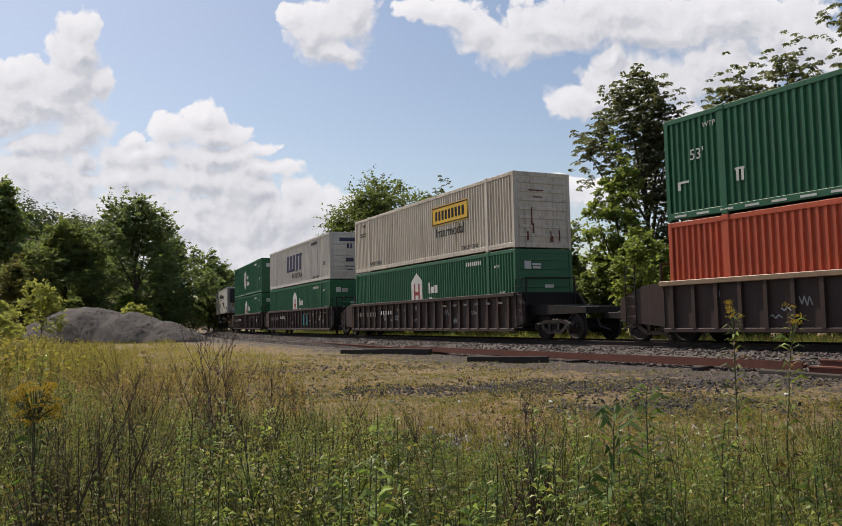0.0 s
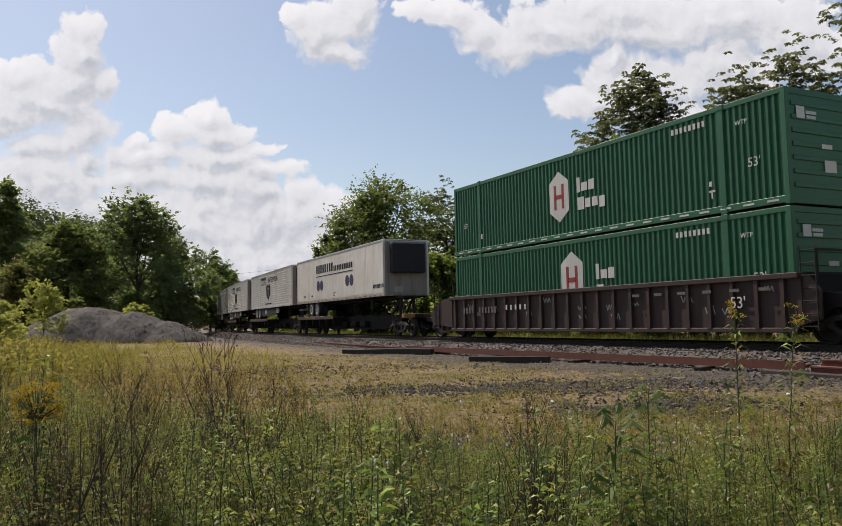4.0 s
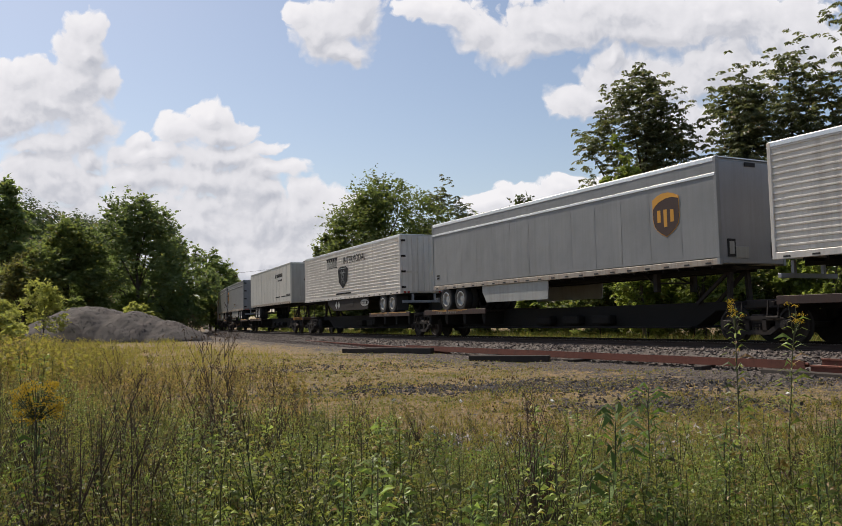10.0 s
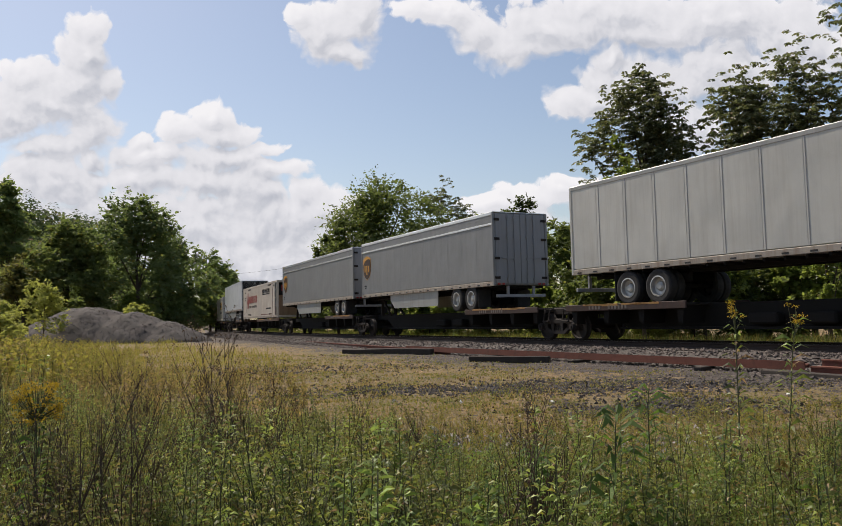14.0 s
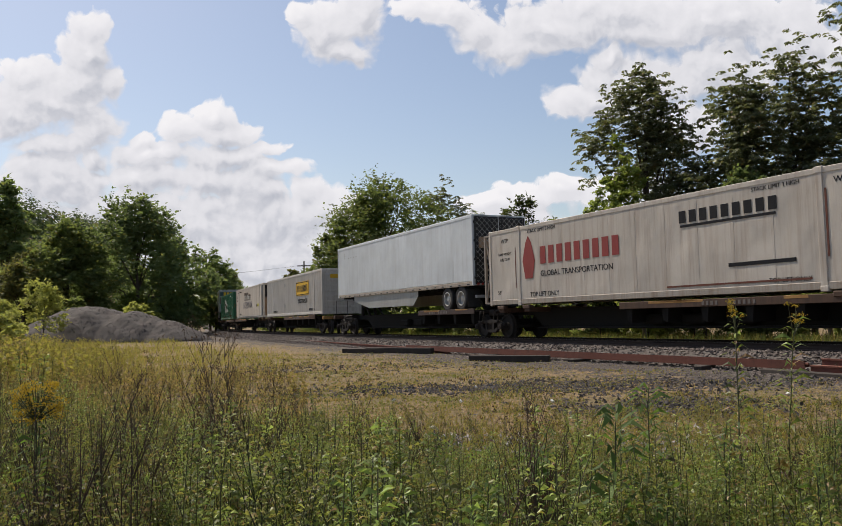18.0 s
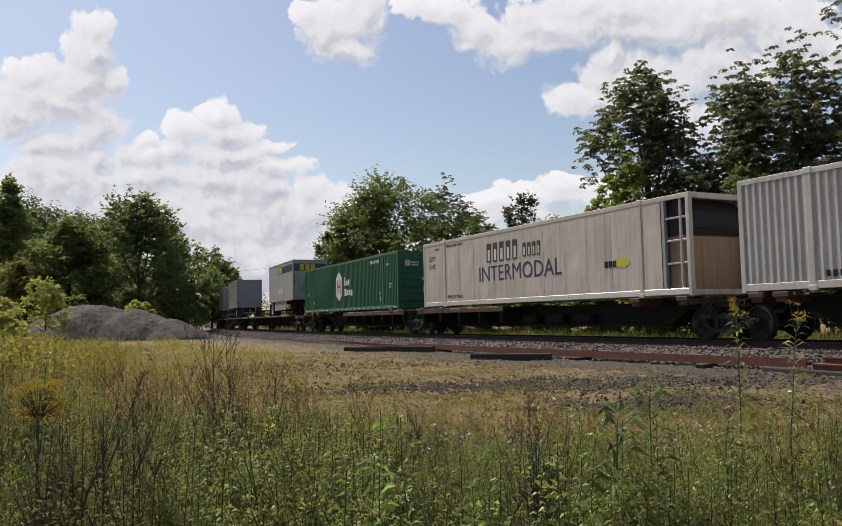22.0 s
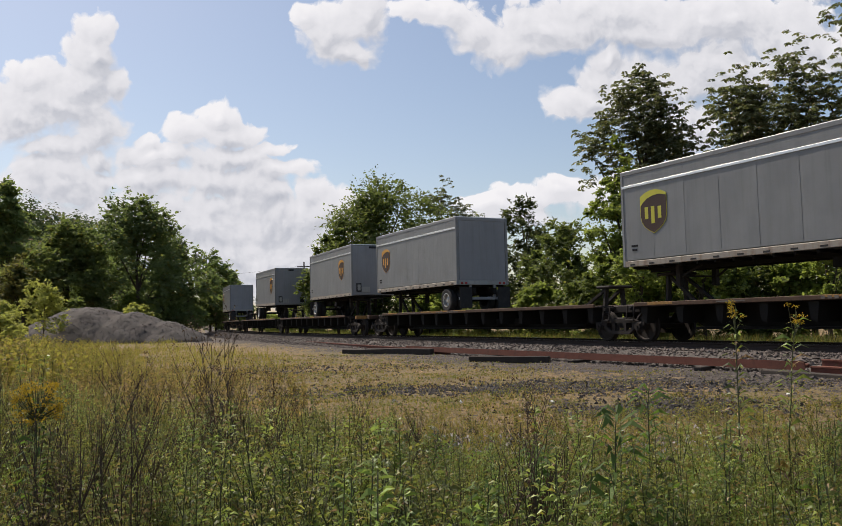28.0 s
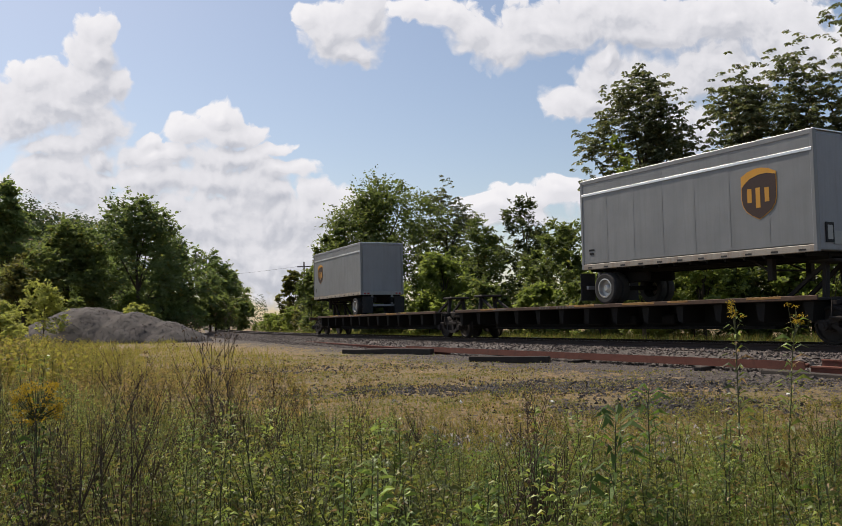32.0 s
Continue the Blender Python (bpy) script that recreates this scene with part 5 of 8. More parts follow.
tree("tree", "low leafy tree by the track", -27.6, 118, 5.2, 2.4, L_TREE, 0.02, 30, 100, 0.34, 0.12, 22, group=TREES_LEFT)
tree("tree", "low dark tree by the track", -33.5, 106, 7.0, 3.6, L_EDGE, 0.0, 36, 110, 0.38, 0.14, 23, group=TREES_LEFT)
for k in range(9):
    bush("dark undergrowth at the wood's edge", -62 + k * 4.0, 84 + (k % 3) * 3 + k * 0.8, 3.6 + (k * 37 % 5) * 0.5, 2.8, (L_OLIVE, L_BRIGHT, L_WOOD)[k % 3], 60 + k, 0.32, 24, 90, "undergrowth")
bush("sunlit yellow-green shrub beside the gravel heap", -29.0, 60, 5.8, 1.9, L_LIME, 31, 0.19, 44, 50)
bush("thin yellow-green shrub before the wood", -33.0, 59, 4.4, 1.5, L_LIME, 35, 0.19, 30, 60)
bush("low yellow-green shrub at the lot's side", -27.5, 52, 2.6, 1.3, L_LIME, 36, 0.17, 26, 60)
bush("low yellow-green shrub beside the gravel heap", -31.2, 58, 3.4, 1.6, L_LIME, 32, 0.19, 36, 70)
bush("yellow-green shrub behind the gravel heap", -26.8, 73, 4.0, 1.6, L_LIME, 33, 0.28, 24, 90)
bush("small leafy shrub behind the gravel heap", -33.5, 76, 4.2, 1.3, L_TREE, 34, 0.28)

TREES_MID = "trees behind the track"
tree("tree", "rounded broadleaf tree behind the track", -3.2, 62, 13.6, 5.7, L_TREE, 0.06, 100, 150, 0.25, 0.22, 41, group=TREES_MID)
tree("tree", "thin tree with feathered leaves and airy top", 2.2, 66, 13.0, 2.6, L_FROND, 0.15, 50, 150, 0.22, 0.16, 42, group=TREES_MID, habit=fronds)
tree("tree", "young tree behind the track", 4.3, 58, 8.8, 3.0, L_TREE, 0.05, 36, 120, 0.23, 0.13, 43, group=TREES_MID)
tree("tree", "dark young tree behind the track", 8.1, 60, 10.4, 3.0, L_DARK, 0.08, 36, 120, 0.24, 0.14, 44, group=TREES_MID)
tree("tree", "sunlit young tree behind the track", 1.5, 54, 6.6, 2.8, L_BRIGHT, 0.04, 34, 110, 0.26, 0.11, 45, group=TREES_MID)
tree("tree", "sunlit leafy tree behind the track", 9.2, 49, 7.6, 2.8, L_TREE, 0.04, 40, 120, 0.23, 0.13, 46, group=TREES_MID)
tree("tree", "leafy tree filling a gap behind the track", -6.4, 60, 8.2, 2.8, L_TREE, 0.05, 36, 110, 0.3, 0.13, 47, group=TREES_MID)
tree("tree", "far thin tree by a pole", -21.0, 128, 10.6, 2.4, L_OLIVE, 0.06, 36, 90, 0.42, 0.16, 48, group=TREES_MID)
tree("tree", "far tree by the line", -17.6, 124, 8.0, 2.6, L_TREE, 0.02, 34, 90, 0.42, 0.14, 49, group=TREES_MID)
for k, (bx_, by_, bh, br, lf) in enumerate(((-16.5, 100, 3.4, 2.4, L_BRIGHT), (-13.0, 92, 3.8, 2.4, L_OLIVE), (-9.5, 78, 3.6, 2.4, L_TREE), (-3.5, 58, 3.8, 2.2, L_TREE), (0.5, 52, 3.4, 1.8, L_BRIGHT), (4.0, 48, 3.6, 2.0, L_TREE), (6.8, 46, 3.4, 1.8, L_BRIGHT), (9.5, 42, 4.2, 2.0, L_TREE), (12.0, 40, 4.4, 2.2, L_BRIGHT), (-20.5, 112, 2.8, 2.6, L_BRIGHT), (-24.5, 128, 3.0, 3.0, L_BRIGHT))):
    bush("leafy scrub growing behind the track", bx_, by_, bh, br, lf, 80 + k, 0.26, 26, 90, "scrub behind the track")

TREES_RIGHT = "tall trees beyond the track"
tree("tree", "tall tree with feathered leaves and open spreading branches", 13.0, 44, 15.3, 2.8, L_FROND, 0.44, 72, 154, 0.21, 0.2, 51, group=TREES_RIGHT, ragged=0.5, habit=fronds, limbs=12)
tree("tree", "bright leafy tree below a taller one", 10.5, 41, 10.3, 1.7, L_BRIGHT, 0.05, 52, 110, 0.20, 0.15, 52, group=TREES_RIGHT)
tree("tree", "tall dark tree with drooping feathered leaves", 17.2, 41, 14.6, 3.0, L_FROND, 0.1, 84, 126, 0.24, 0.2, 53, group=TREES_RIGHT, ragged=0.35, habit=fronds, limbs=9)
tree("tree", "tall dark tree with drooping feathered leaves", 20.0, 41, 15.0, 3.3, L_FROND, 0.1, 84, 126, 0.24, 0.2, 54, group=TREES_RIGHT, ragged=0.35, habit=fronds, limbs=9)
tree("tree", "tall leafy tree at the edge of the wood", 23.0, 40, 16.4, 3.4, L_FROND, 0.1, 78, 126, 0.24, 0.22, 55, group=TREES_RIGHT, habit=fronds)
tree("tree", "tall leafy tree at the edge of the wood", 26.4, 41, 15.0, 3.4, L_DARK, 0.1, 30, 80, 0.34, 0.22, 56, group=TREES_RIGHT)
tree("tree", "brownish tree with feathered leaves in a gap of the wood", 14.4, 42, 9.4, 2.3, L_FROND, 0.05, 50, 126, 0.21, 0.18, 61, group=TREES_RIGHT, habit=fronds)
tree("tree", "dense leafy tree behind the track", 15.8, 38, 9.0, 2.4, L_EDGE, 0.03, 48, 110, 0.22, 0.16, 57, group=TREES_RIGHT)
tree("tree", "dense dark tree behind the track", 19.0, 38, 9.2, 2.5, L_FROND, 0.02, 54, 126, 0.21, 0.16, 58, group=TREES_RIGHT, habit=fronds)
tree("tree", "sunlit sapling close behind the track", 16.9, 32.5, 7.2, 1.0, L_BRIGHT, 0.03, 34, 70, 0.19, 0.1, 59, group=TREES_RIGHT)
tree("tree", "sunlit sapling close behind the track", 9.9, 35.0, 5.2, 1.7, L_BRIGHT, 0.02, 34, 80, 0.19, 0.1, 60, group=TREES_RIGHT)
tree("tree", "sunlit sapling close behind the track", 12.6, 35.0, 5.6, 1.6, L_BRIGHT, 0.02, 36, 80, 0.19, 0.1, 62, group=TREES_RIGHT)
for k in range(8):
    bush("leafy scrub under the tall trees", 10.8 + k * 1.9, 37.5 - k * 0.85, 3.4 + (k * 29 % 5) * 0.35, 1.6, L_TREE if k % 3 else L_BRIGHT, 100 + k, 0.22, 26, 90, "scrub behind the track")


def woods(name, label, spots, leaf, tall, leaf_size, per):
    """Far woods: many crowns as one mass of leaves."""
    vs, fs, base = [], [], 0
    r = np.random.default_rng(99)
    for x, y, k in spots:
        z = float(height(np.array([x]), np.array([y]))[0])
        h = tall * k
        n = per
        d = r.normal(size=(n, 3))
        d /= np.linalg.norm(d, axis=1, keepdims=True)
        c = d * (0.70 + 0.28 * r.random(n) ** 0.5)[:, None] * np.array([h * 0.36, h * 0.36, h * 0.5]) * (1 + 0.25 * np.sin(d[:, :1] * 5 + x) * np.cos(d[:, 1:2] * 4 + y))
        c += np.array([x, y, z + h * 0.5])
        v, f = leaf_quads(c, d + np.array([0, 0, 0.6]) + r.normal(0, 0.4, (n, 3)), leaf_size * r.uniform(0.6, 1.3, n), 0.7)
        vs.append(v)
        fs.append(f + base)
        base += len(v)
    tagged(new(name, quads(name, np.concatenate(vs), np.concatenate(fs), leaf)), label, "woods", kind="stuff")


r = np.random.default_rng(5)
spots = [(x, y, r.uniform(0.7, 1.2)) for x in np.arange(-230, -66, 7.0) for y in np.arange(138, 330, 12.0)]
spots = [(x + r.uniform(-4, 4), y + r.uniform(-7, 7), k) for x, y, k in spots if y > 140 + (x + 70) * -0.3 and -0.68 < x / y < -0.30]
woods("hill_woods", "wooded hillside in summer haze", spots, L_HILL, 11.0, 0.95, 330)
spots = [(x + r.uniform(-3, 3), 230 + r.uniform(0, 60), r.uniform(0.6, 1.1)) for x in np.arange(-75, 110, 6.0)]
spots += [(x + r.uniform(-3, 3), 62 + r.uniform(0, 30), r.uniform(0.6, 0.85)) for x in np.arange(12, 75, 5.0)]
woods("far_woods", "line of woods beyond the track", spots, L_HILL, 10, 0.6, 500)

# pole line in the distance
pole = thing("utility_pole", "distant wooden utility pole carrying a wire", "utility pole", at=pose(-18.6, 124, 0.2))
part("shaft", rod(bmesh.new(), (0, 0, 0), (0, 0, 11.0), 0.16, 8, 0.11), M_BARK, pole)
part("crossarm", block(-1.1, 1.1, -0.06, 0.06, 10.2, 10.35), M_BARK, pole)
wire = bmesh.new()
last = None
for k in range(25):
    a = k / 24
    q = Vector((-18.6 - 40 * a, 124 + 6 * a, 10.6 - 1.2 * math.sin(math.pi * a)))
    if last is not None:
        rod(wire, last, q, 0.02, 4)
    last = q
tagged(new("overhead_wire", mesh_of("overhead_wire", wire, M_BLACK)), "thin overhead wire between distant poles", "wire")


# ---- weeds and grass ----
def weed_stalk(r, tall, n_leaf, leaf_len, leaf_w, branch=0):
    """Corners of one leafy stalk: stalk quads and leaf quads, at the origin."""
    k = 4
    zs = np.linspace(0, tall, k)
    bend = r.normal(0, 0.05, 2) * tall
    line = np.stack([bend[0] * (zs / tall) ** 2, bend[1] * (zs / tall) ** 2, zs], -1)
    rad = np.linspace(0.0055, 0.002, k)
    sv, sf = [], []

    def tube(pts, rr):
        b = len(sv)
        for p, q in zip(pts, rr):
            for a in (0, 2.1, 4.2):
                sv.append((p[0] + math.cos(a) * q, p[1] + math.sin(a) * q, p[2]))
        for i in range(len(pts) - 1):
            for j in range(3):
                sf.append((b + i * 3 + j, b + i * 3 + (j + 1) % 3, b + i * 3 + 3 + (j + 1) % 3, b + i * 3 + 3 + j))

    tube(line, rad)
    stems = [line]
    for _ in range(branch):
        i = r.integers(1, k - 1)
        a = r.uniform(0, math.tau)
        l = tall * r.uniform(0.2, 0.45)
        p0 = line[i]
        br = np.array([p0, p0 + [math.cos(a) * l * 0.42, math.sin(a) * l * 0.42, l]])
        tube(br, [0.003, 0.0014])
        stems.append(br)
    lv = []
    for i in range(n_leaf):
        st = stems[r.integers(len(stems))] if branch and r.random() < 0.7 else line
        u = r.uniform(0.12, 1.0) * (len(st) - 1)
        j = min(int(u), len(st) - 2)
        p = st[j] + (st[j + 1] - st[j]) * (u - j)
        a = i * 2.4 + r.normal(0, 0.5)
        l = leaf_len * r.uniform(0.55, 1.25) * (1.2 - 0.6 * p[2] / tall)
        d = np.array([math.cos(a), math.sin(a), r.uniform(0.0, 0.8)])
        d /= np.linalg.norm(d)
        e = np.array([-math.sin(a), math.cos(a), r.normal(0, 0.75)]) * leaf_w * l
        m = p + d * l * 0.5
        t = p + d * l - np.array([0, 0, l * r.uniform(0.0, 0.35)])
        lv += [p, m - e + [0, 0, 0.12 * l], t, m + e + [0, 0, 0.12 * l]]
    return np.array(sv), np.array(sf), np.array(lv)


def planted(name, label, kinds, spots, leaf, stem, seed):
    """Spreads turned and scaled copies of a few stalks over spots (x, y, size) as one mass."""
    r = np.random.default_rng(seed)
    SV, SF, LV = [], [], []
    b = 0
    for x, y, z, size in spots:
        sv, sf, lv = kinds[r.integers(len(kinds))]
        a = r.uniform(0, math.tau)
        c, s = math.cos(a), math.sin(a)
        R = np.array([[c, -s, 0], [s, c, 0], [0, 0, 1]]).T * size
        SV.append(sv @ R + [x, y, z])
        SF.append(sf + b)
        b += len(sv)
        LV.append(lv @ R + [x, y, z])
    ob = thing(name, label, "weeds", kind="stuff")
    part("stalks", quads("stalks", np.concatenate(SV), np.concatenate(SF), stem), None, ob)
    lv = np.concatenate(LV)
    if len(lv):
        part("leaves", quads("leaves", lv, np.arange(len(lv)).reshape(-1, 4), leaf), None, ob)


def weed_top(x, d):
    """How tall the weeds stand, by place: taller to the left, low in the middle and to the right."""
    u = x / d
    line = np.interp(u, [-0.6, -0.48, -0.35, -0.2, -0.05, 0.1, 0.2, 0.35, 0.5], [0.045, 0.06, 0.085, 0.105, 0.12, 0.135, 0.145, 0.148, 0.14])
    return 1.6 - line * d


# the weeds grow in clumps of one kind and height each
r = np.random.default_rng(21)
n_c = 1300
cd = 2.5 + 11.6 * r.random(n_c) ** 0.85
cu = r.uniform(-0.80, 0.80, n_c)
many = r.integers(2, 9, n_c)
own = np.repeat(np.arange(n_c), many)
n = len(own)
d = np.maximum(2.4, cd[own] + r.normal(0, 0.13, n))
x = cu[own] * cd[own] + r.normal(0, 0.13, n)
u = x / d
far_edge = np.interp(u, [-0.6, -0.35, -0.15, 0.05, 0.3, 0.6], [15, 13.0, 10.5, 9.4, 8.6, 9.0])
gz = height(x, d)
top = weed_top(x, d) - gz
clump_tall = np.where(r.random(n_c) < 0.26, r.uniform(0.92, 1.12, n_c), r.uniform(0.38, 0.82, n_c))
keep = (d < far_edge) & (top > 0.10) & (r.random(n_c)[own] < np.interp(d / far_edge, [0, 0.7, 1], [1, 0.8, 0.2]) * np.interp(u, [0.10, 0.30], [1.0, 0.72]))
size = np.clip(top, 0.1, 1.0) * clump_tall[own] * r.uniform(0.75, 1.05, n)
all_spots = np.stack([x, d, gz, size], -1)[keep]
leafy_kinds = [weed_stalk(r, 1.0, 190, 0.058, 0.14, 4) for _ in range(6)]
fine_kinds = [weed_stalk(r, 1.0, 210, 0.044, 0.19, 6) for _ in range(6)]
low_kinds = [weed_stalk(r, 1.0, 44, 0.15, 0.20, 4) for _ in range(5)]
lance_kinds = [weed_stalk(r, 1.05, 130, 0.085, 0.095, 0) for _ in range(6)]
upright_kinds = [weed_stalk(r, 1.1, 170, 0.058, 0.125, 2) for _ in range(6)]
bare_kinds = [weed_stalk(r, 1.05, 26, 0.05, 0.18, 9) for _ in range(5)]
side = np.clip(cu / 0.55, -1, 1)
pick = np.clip(r.random(n_c) + side * 0.10, 0, 0.999)
pick = np.where((side < -0.2) & (r.random(n_c) < -side * 0.18), 0.72, pick)
# Near clumps at the left get a darker leaf colour in place of shade.
pick = np.where((side < -0.35) & (r.random(n_c) < np.clip(-side * 1.1 - 0.1, 0, 0.85)) & (cd < 7.5), -1.0, pick)[own][keep]
for nm, lab, kinds, lo, hi, lf, st, sd in (
        ("shady_weeds", "olive weeds with small leaves, coloured dark in place of shade", fine_kinds + bare_kinds[:2], -2, 0, L_SHADY, M_DRYSTEM, 5),
        ("leafy_weeds", "dense green leafy weeds along the lot's edge", leafy_kinds, 0, 0.26, L_WEED, M_STEM, 1),
        ("lance_leaved_weeds", "green weeds with spirals of narrow leaves", lance_kinds, 0.26, 0.44, L_FRESH, M_STEM, 12),
        ("pale_weeds", "grey-green bushy weeds with small leaves", fine_kinds, 0.44, 0.68, L_WEEDPALE, M_STEM, 2),
        ("dry_weeds", "dry brown weed stalks gone to seed", bare_kinds, 0.68, 0.76, L_SEED, M_DRYSTEM, 3),
        ("upright_weeds", "yellow-green upright weeds with narrow leaves", upright_kinds, 0.76, 2, L_UPRIGHT, M_STEM, 4)):
    planted(nm, lab, kinds, all_spots[(pick >= lo) & (pick < hi)], lf, st, sd)


bushy = []
for bx_, by_, bh in ((0.12, 5.0, 0.60), (0.45, 4.6, 0.68), (0.75, 5.2, 0.64), (0.30, 4.1, 0.56), (0.92, 4.3, 0.58), (-0.50, 5.2, 0.66), (-1.0, 5.0, 0.70), (-0.2, 5.8, 0.62), (1.55, 4.4, 0.48), (2.2, 4.4, 0.46), (2.65, 4.7, 0.52), (0.1, 6.4, 0.52), (0.55, 6.2, 0.5), (-1.5, 4.4, 0.66), (1.05, 5.9, 0.5)):
    for _ in range(24):
        px_, py_ = bx_ + r.normal(0, 0.13), by_ + r.normal(0, 0.13)
        bushy.append((px_, py_, float(height(np.array([px_]), np.array([py_]))[0]), bh * r.uniform(0.6, 1.1)))
planted("bushy_weeds", "thick clumps of leafy green weeds", leafy_kinds + lance_kinds[:2], bushy, L_FRESH, M_STEM, 14)

def undergrowth(name, label, n, leaf, phase, cut, size, seed):
    """Small leaves massed in low patches between the stalks."""
    r = np.random.default_rng(seed)
    d = 3.1 + 6.2 * r.random(n) ** 1.1
    x = r.uniform(-0.62, 0.62, n) * d
    f = np.sin(x * 2.3 + phase + np.sin(d * 1.7 + phase)) * np.sin(d * 2.1 - 0.8 * x + phase)
    top = np.clip(weed_top(x, d) - height(x, d), 0.05, 0.75)
    keep = (f + r.normal(0, 0.15, n) > cut) & (d < np.interp(x / d, [-0.6, -0.2, 0.1, 0.6], [9.3, 9.0, 8.0, 7.4]))
    x, d, f, top = x[keep], d[keep], f[keep], top[keep]
    z = height(x, d) + top * np.clip(0.25 + 0.5 * f, 0.1, 0.62) * r.random(len(x)) ** 0.7
    c = np.stack([x, d, z], -1)
    v, q = leaf_quads(c, r.normal(0, 0.75, c.shape) + [0, -0.25, 0.8], size * r.uniform(0.6, 1.4, len(x)), 0.42)
    tagged(new(name, quads(name, v, q, leaf)), label, "weeds", kind="stuff")


undergrowth("green_undergrowth", "thick low green leaves between the weed stalks", 90000, L_FRESH, 0.4, 0.12, 0.040, 31)
undergrowth("olive_undergrowth", "low olive leaves between the weed stalks", 60000, L_WEEDPALE, 2.2, 0.2, 0.034, 32)
undergrowth("brown_undergrowth", "withered brown leaves between the weed stalks", 40000, L_SHADY, 4.1, 0.2, 0.034, 33)

n = 1500
d = 5.0 + 6.0 * r.random(n)
u = r.uniform(-0.15, 0.6, n)
x = u * d
spots = np.stack([x, d, height(x, d), r.uniform(0.08, 0.26, n)], -1)
half_n = n // 2
x2 = r.uniform(-0.62, -0.15, 700)
d2 = 9 + 9 * r.random(700)
straw_spots = np.stack([x2 * d2, d2, height(x2 * d2, d2), r.uniform(0.25, 0.6, 700)], -1)
planted("straw_weeds", "dry straw-coloured weeds at the lot's edge", bare_kinds[:3] + low_kinds[:2], straw_spots, L_STRAW, M_DRYSTEM, 9)
planted("low_weeds", "low olive weeds on bare soil", low_kinds, spots[:half_n], L_MEADOW, M_DRYSTEM, 7)
planted("low_brown_weeds", "low browning weeds on bare soil", low_kinds[:3] + bare_kinds[:2], spots[half_n:], L_SHADY, M_DRYSTEM, 8)


def blades(name, label, x, y, tall, leaf, width=0.006):
    n = len(x)
    z = height(x, y)
    a = rng.uniform(0, math.tau, n)
    lean = rng.normal(0, 0.35, (n, 2)) * tall[:, None]
    w = width * (1 + np.hypot(x, y) * 0.05)
    ex, ey = np.cos(a) * w, np.sin(a) * w
    p0 = np.stack([x - ex, y - ey, z - 0.01], -1)
    p1 = np.stack([x + ex, y + ey, z - 0.01], -1)
    p2 = np.stack([x + lean[:, 0], y + lean[:, 1], z + tall], -1)
    v = np.stack([p0, p1, p2], 1).reshape(-1, 3)
    tagged(new(name, quads(name, v, np.arange(3 * n).reshape(n, 3), leaf)), label, "grass", kind="stuff")


n = 60000
d = 6.5 + 40 * rng.random(n) ** 1.7
u = rng.uniform(-0.62, 0.6, n)
x = u * d
lat_b, s_b = lateral(x, d)
gravelly = np.interp(lat_b, [3.6, 6.5, 10.5], [0.0, 0.25, 1.0]) * (0.35 + 0.65 * (np.sin(x * 0.9 + 1.3 * np.sin(d * 0.45)) * np.sin(d * 0.7 - 0.4 * x) < 0.45))
keep = rng.random(n) < gravelly
blades("dry_grass", "short dry yellow grass on the lot", x[keep], d[keep], rng.uniform(0.02, 0.10, n)[keep] * np.interp(d[keep], [6, 15, 45], [1.2, 0.7, 1.6]), L_STRAW, 0.005)
# creeping plants and dead leaves in patches on the lot
def mat(name, label, n, leaf, phase, cut, size, seed):
    r = np.random.default_rng(seed)
    d = 7.5 + 26 * r.random(n) ** 1.5
    x = r.uniform(-0.6, 0.6, n) * d
    lat = lateral(x, d)[0]
    f = np.sin(x * 0.83 + phase + 1.2 * np.sin(d * 0.61 + phase)) * np.sin(d * 1.07 - 0.5 * x + phase) + 0.6 * np.sin(x * 2.9 + phase * 2 + d) * np.sin(d * 3.3 - x * 1.1)
    keep = (lat > 3.4) & (f + r.normal(0, 0.25, n) > cut) & (r.random(n) < np.interp(lat, [3.4, 6, 9], [0.10, 0.55, 1.0]))
    x, d = x[keep], d[keep]
    c = np.stack([x, d, height(x, d) + r.uniform(0.005, 0.045, len(x))], -1)
    v, f = leaf_quads(c, r.normal(0, 0.5, c.shape) + [0, 0, 1.0], size * r.uniform(0.6, 1.3, len(x)) * (1 + d * 0.025), 0.55)
    tagged(new(name, quads(name, v, f, leaf)), label, "ground cover", kind="stuff")


mat("creeping_plants", "low olive-green creeping plants on the lot", 90000, L_CREEP, 0.7, 0.25, 0.034, 71)
mat("dead_leaves", "dry straw and dead leaves on the lot", 60000, L_STRAW, 2.6, 0.30, 0.03, 72)
mat("dark_creeping_plants", "dark low weeds on the gravel", 40000, L_OLIVE, 4.4, 0.45, 0.034, 73)
# low tufts, a few short blades each, that roughen the lot
m = 9000
td = 9 + 26 * rng.random(m) ** 1.3
tx = rng.uniform(-0.6, 0.6, m) * td
lat_b, s_b = lateral(tx, td)
keep = (lat_b > 3.6) & (rng.random(m) < np.interp(lat_b, [4, 7, 10], [0.06, 0.45, 1.0])) & (np.sin(tx * 1.3 + 0.7 * td) * np.sin(td * 0.9 - 0.6 * tx) > 0.0)
tx, td = np.repeat(tx[keep], 6), np.repeat(td[keep], 6)
n = len(tx)
third = rng.integers(0, 4, n // 6).repeat(6)
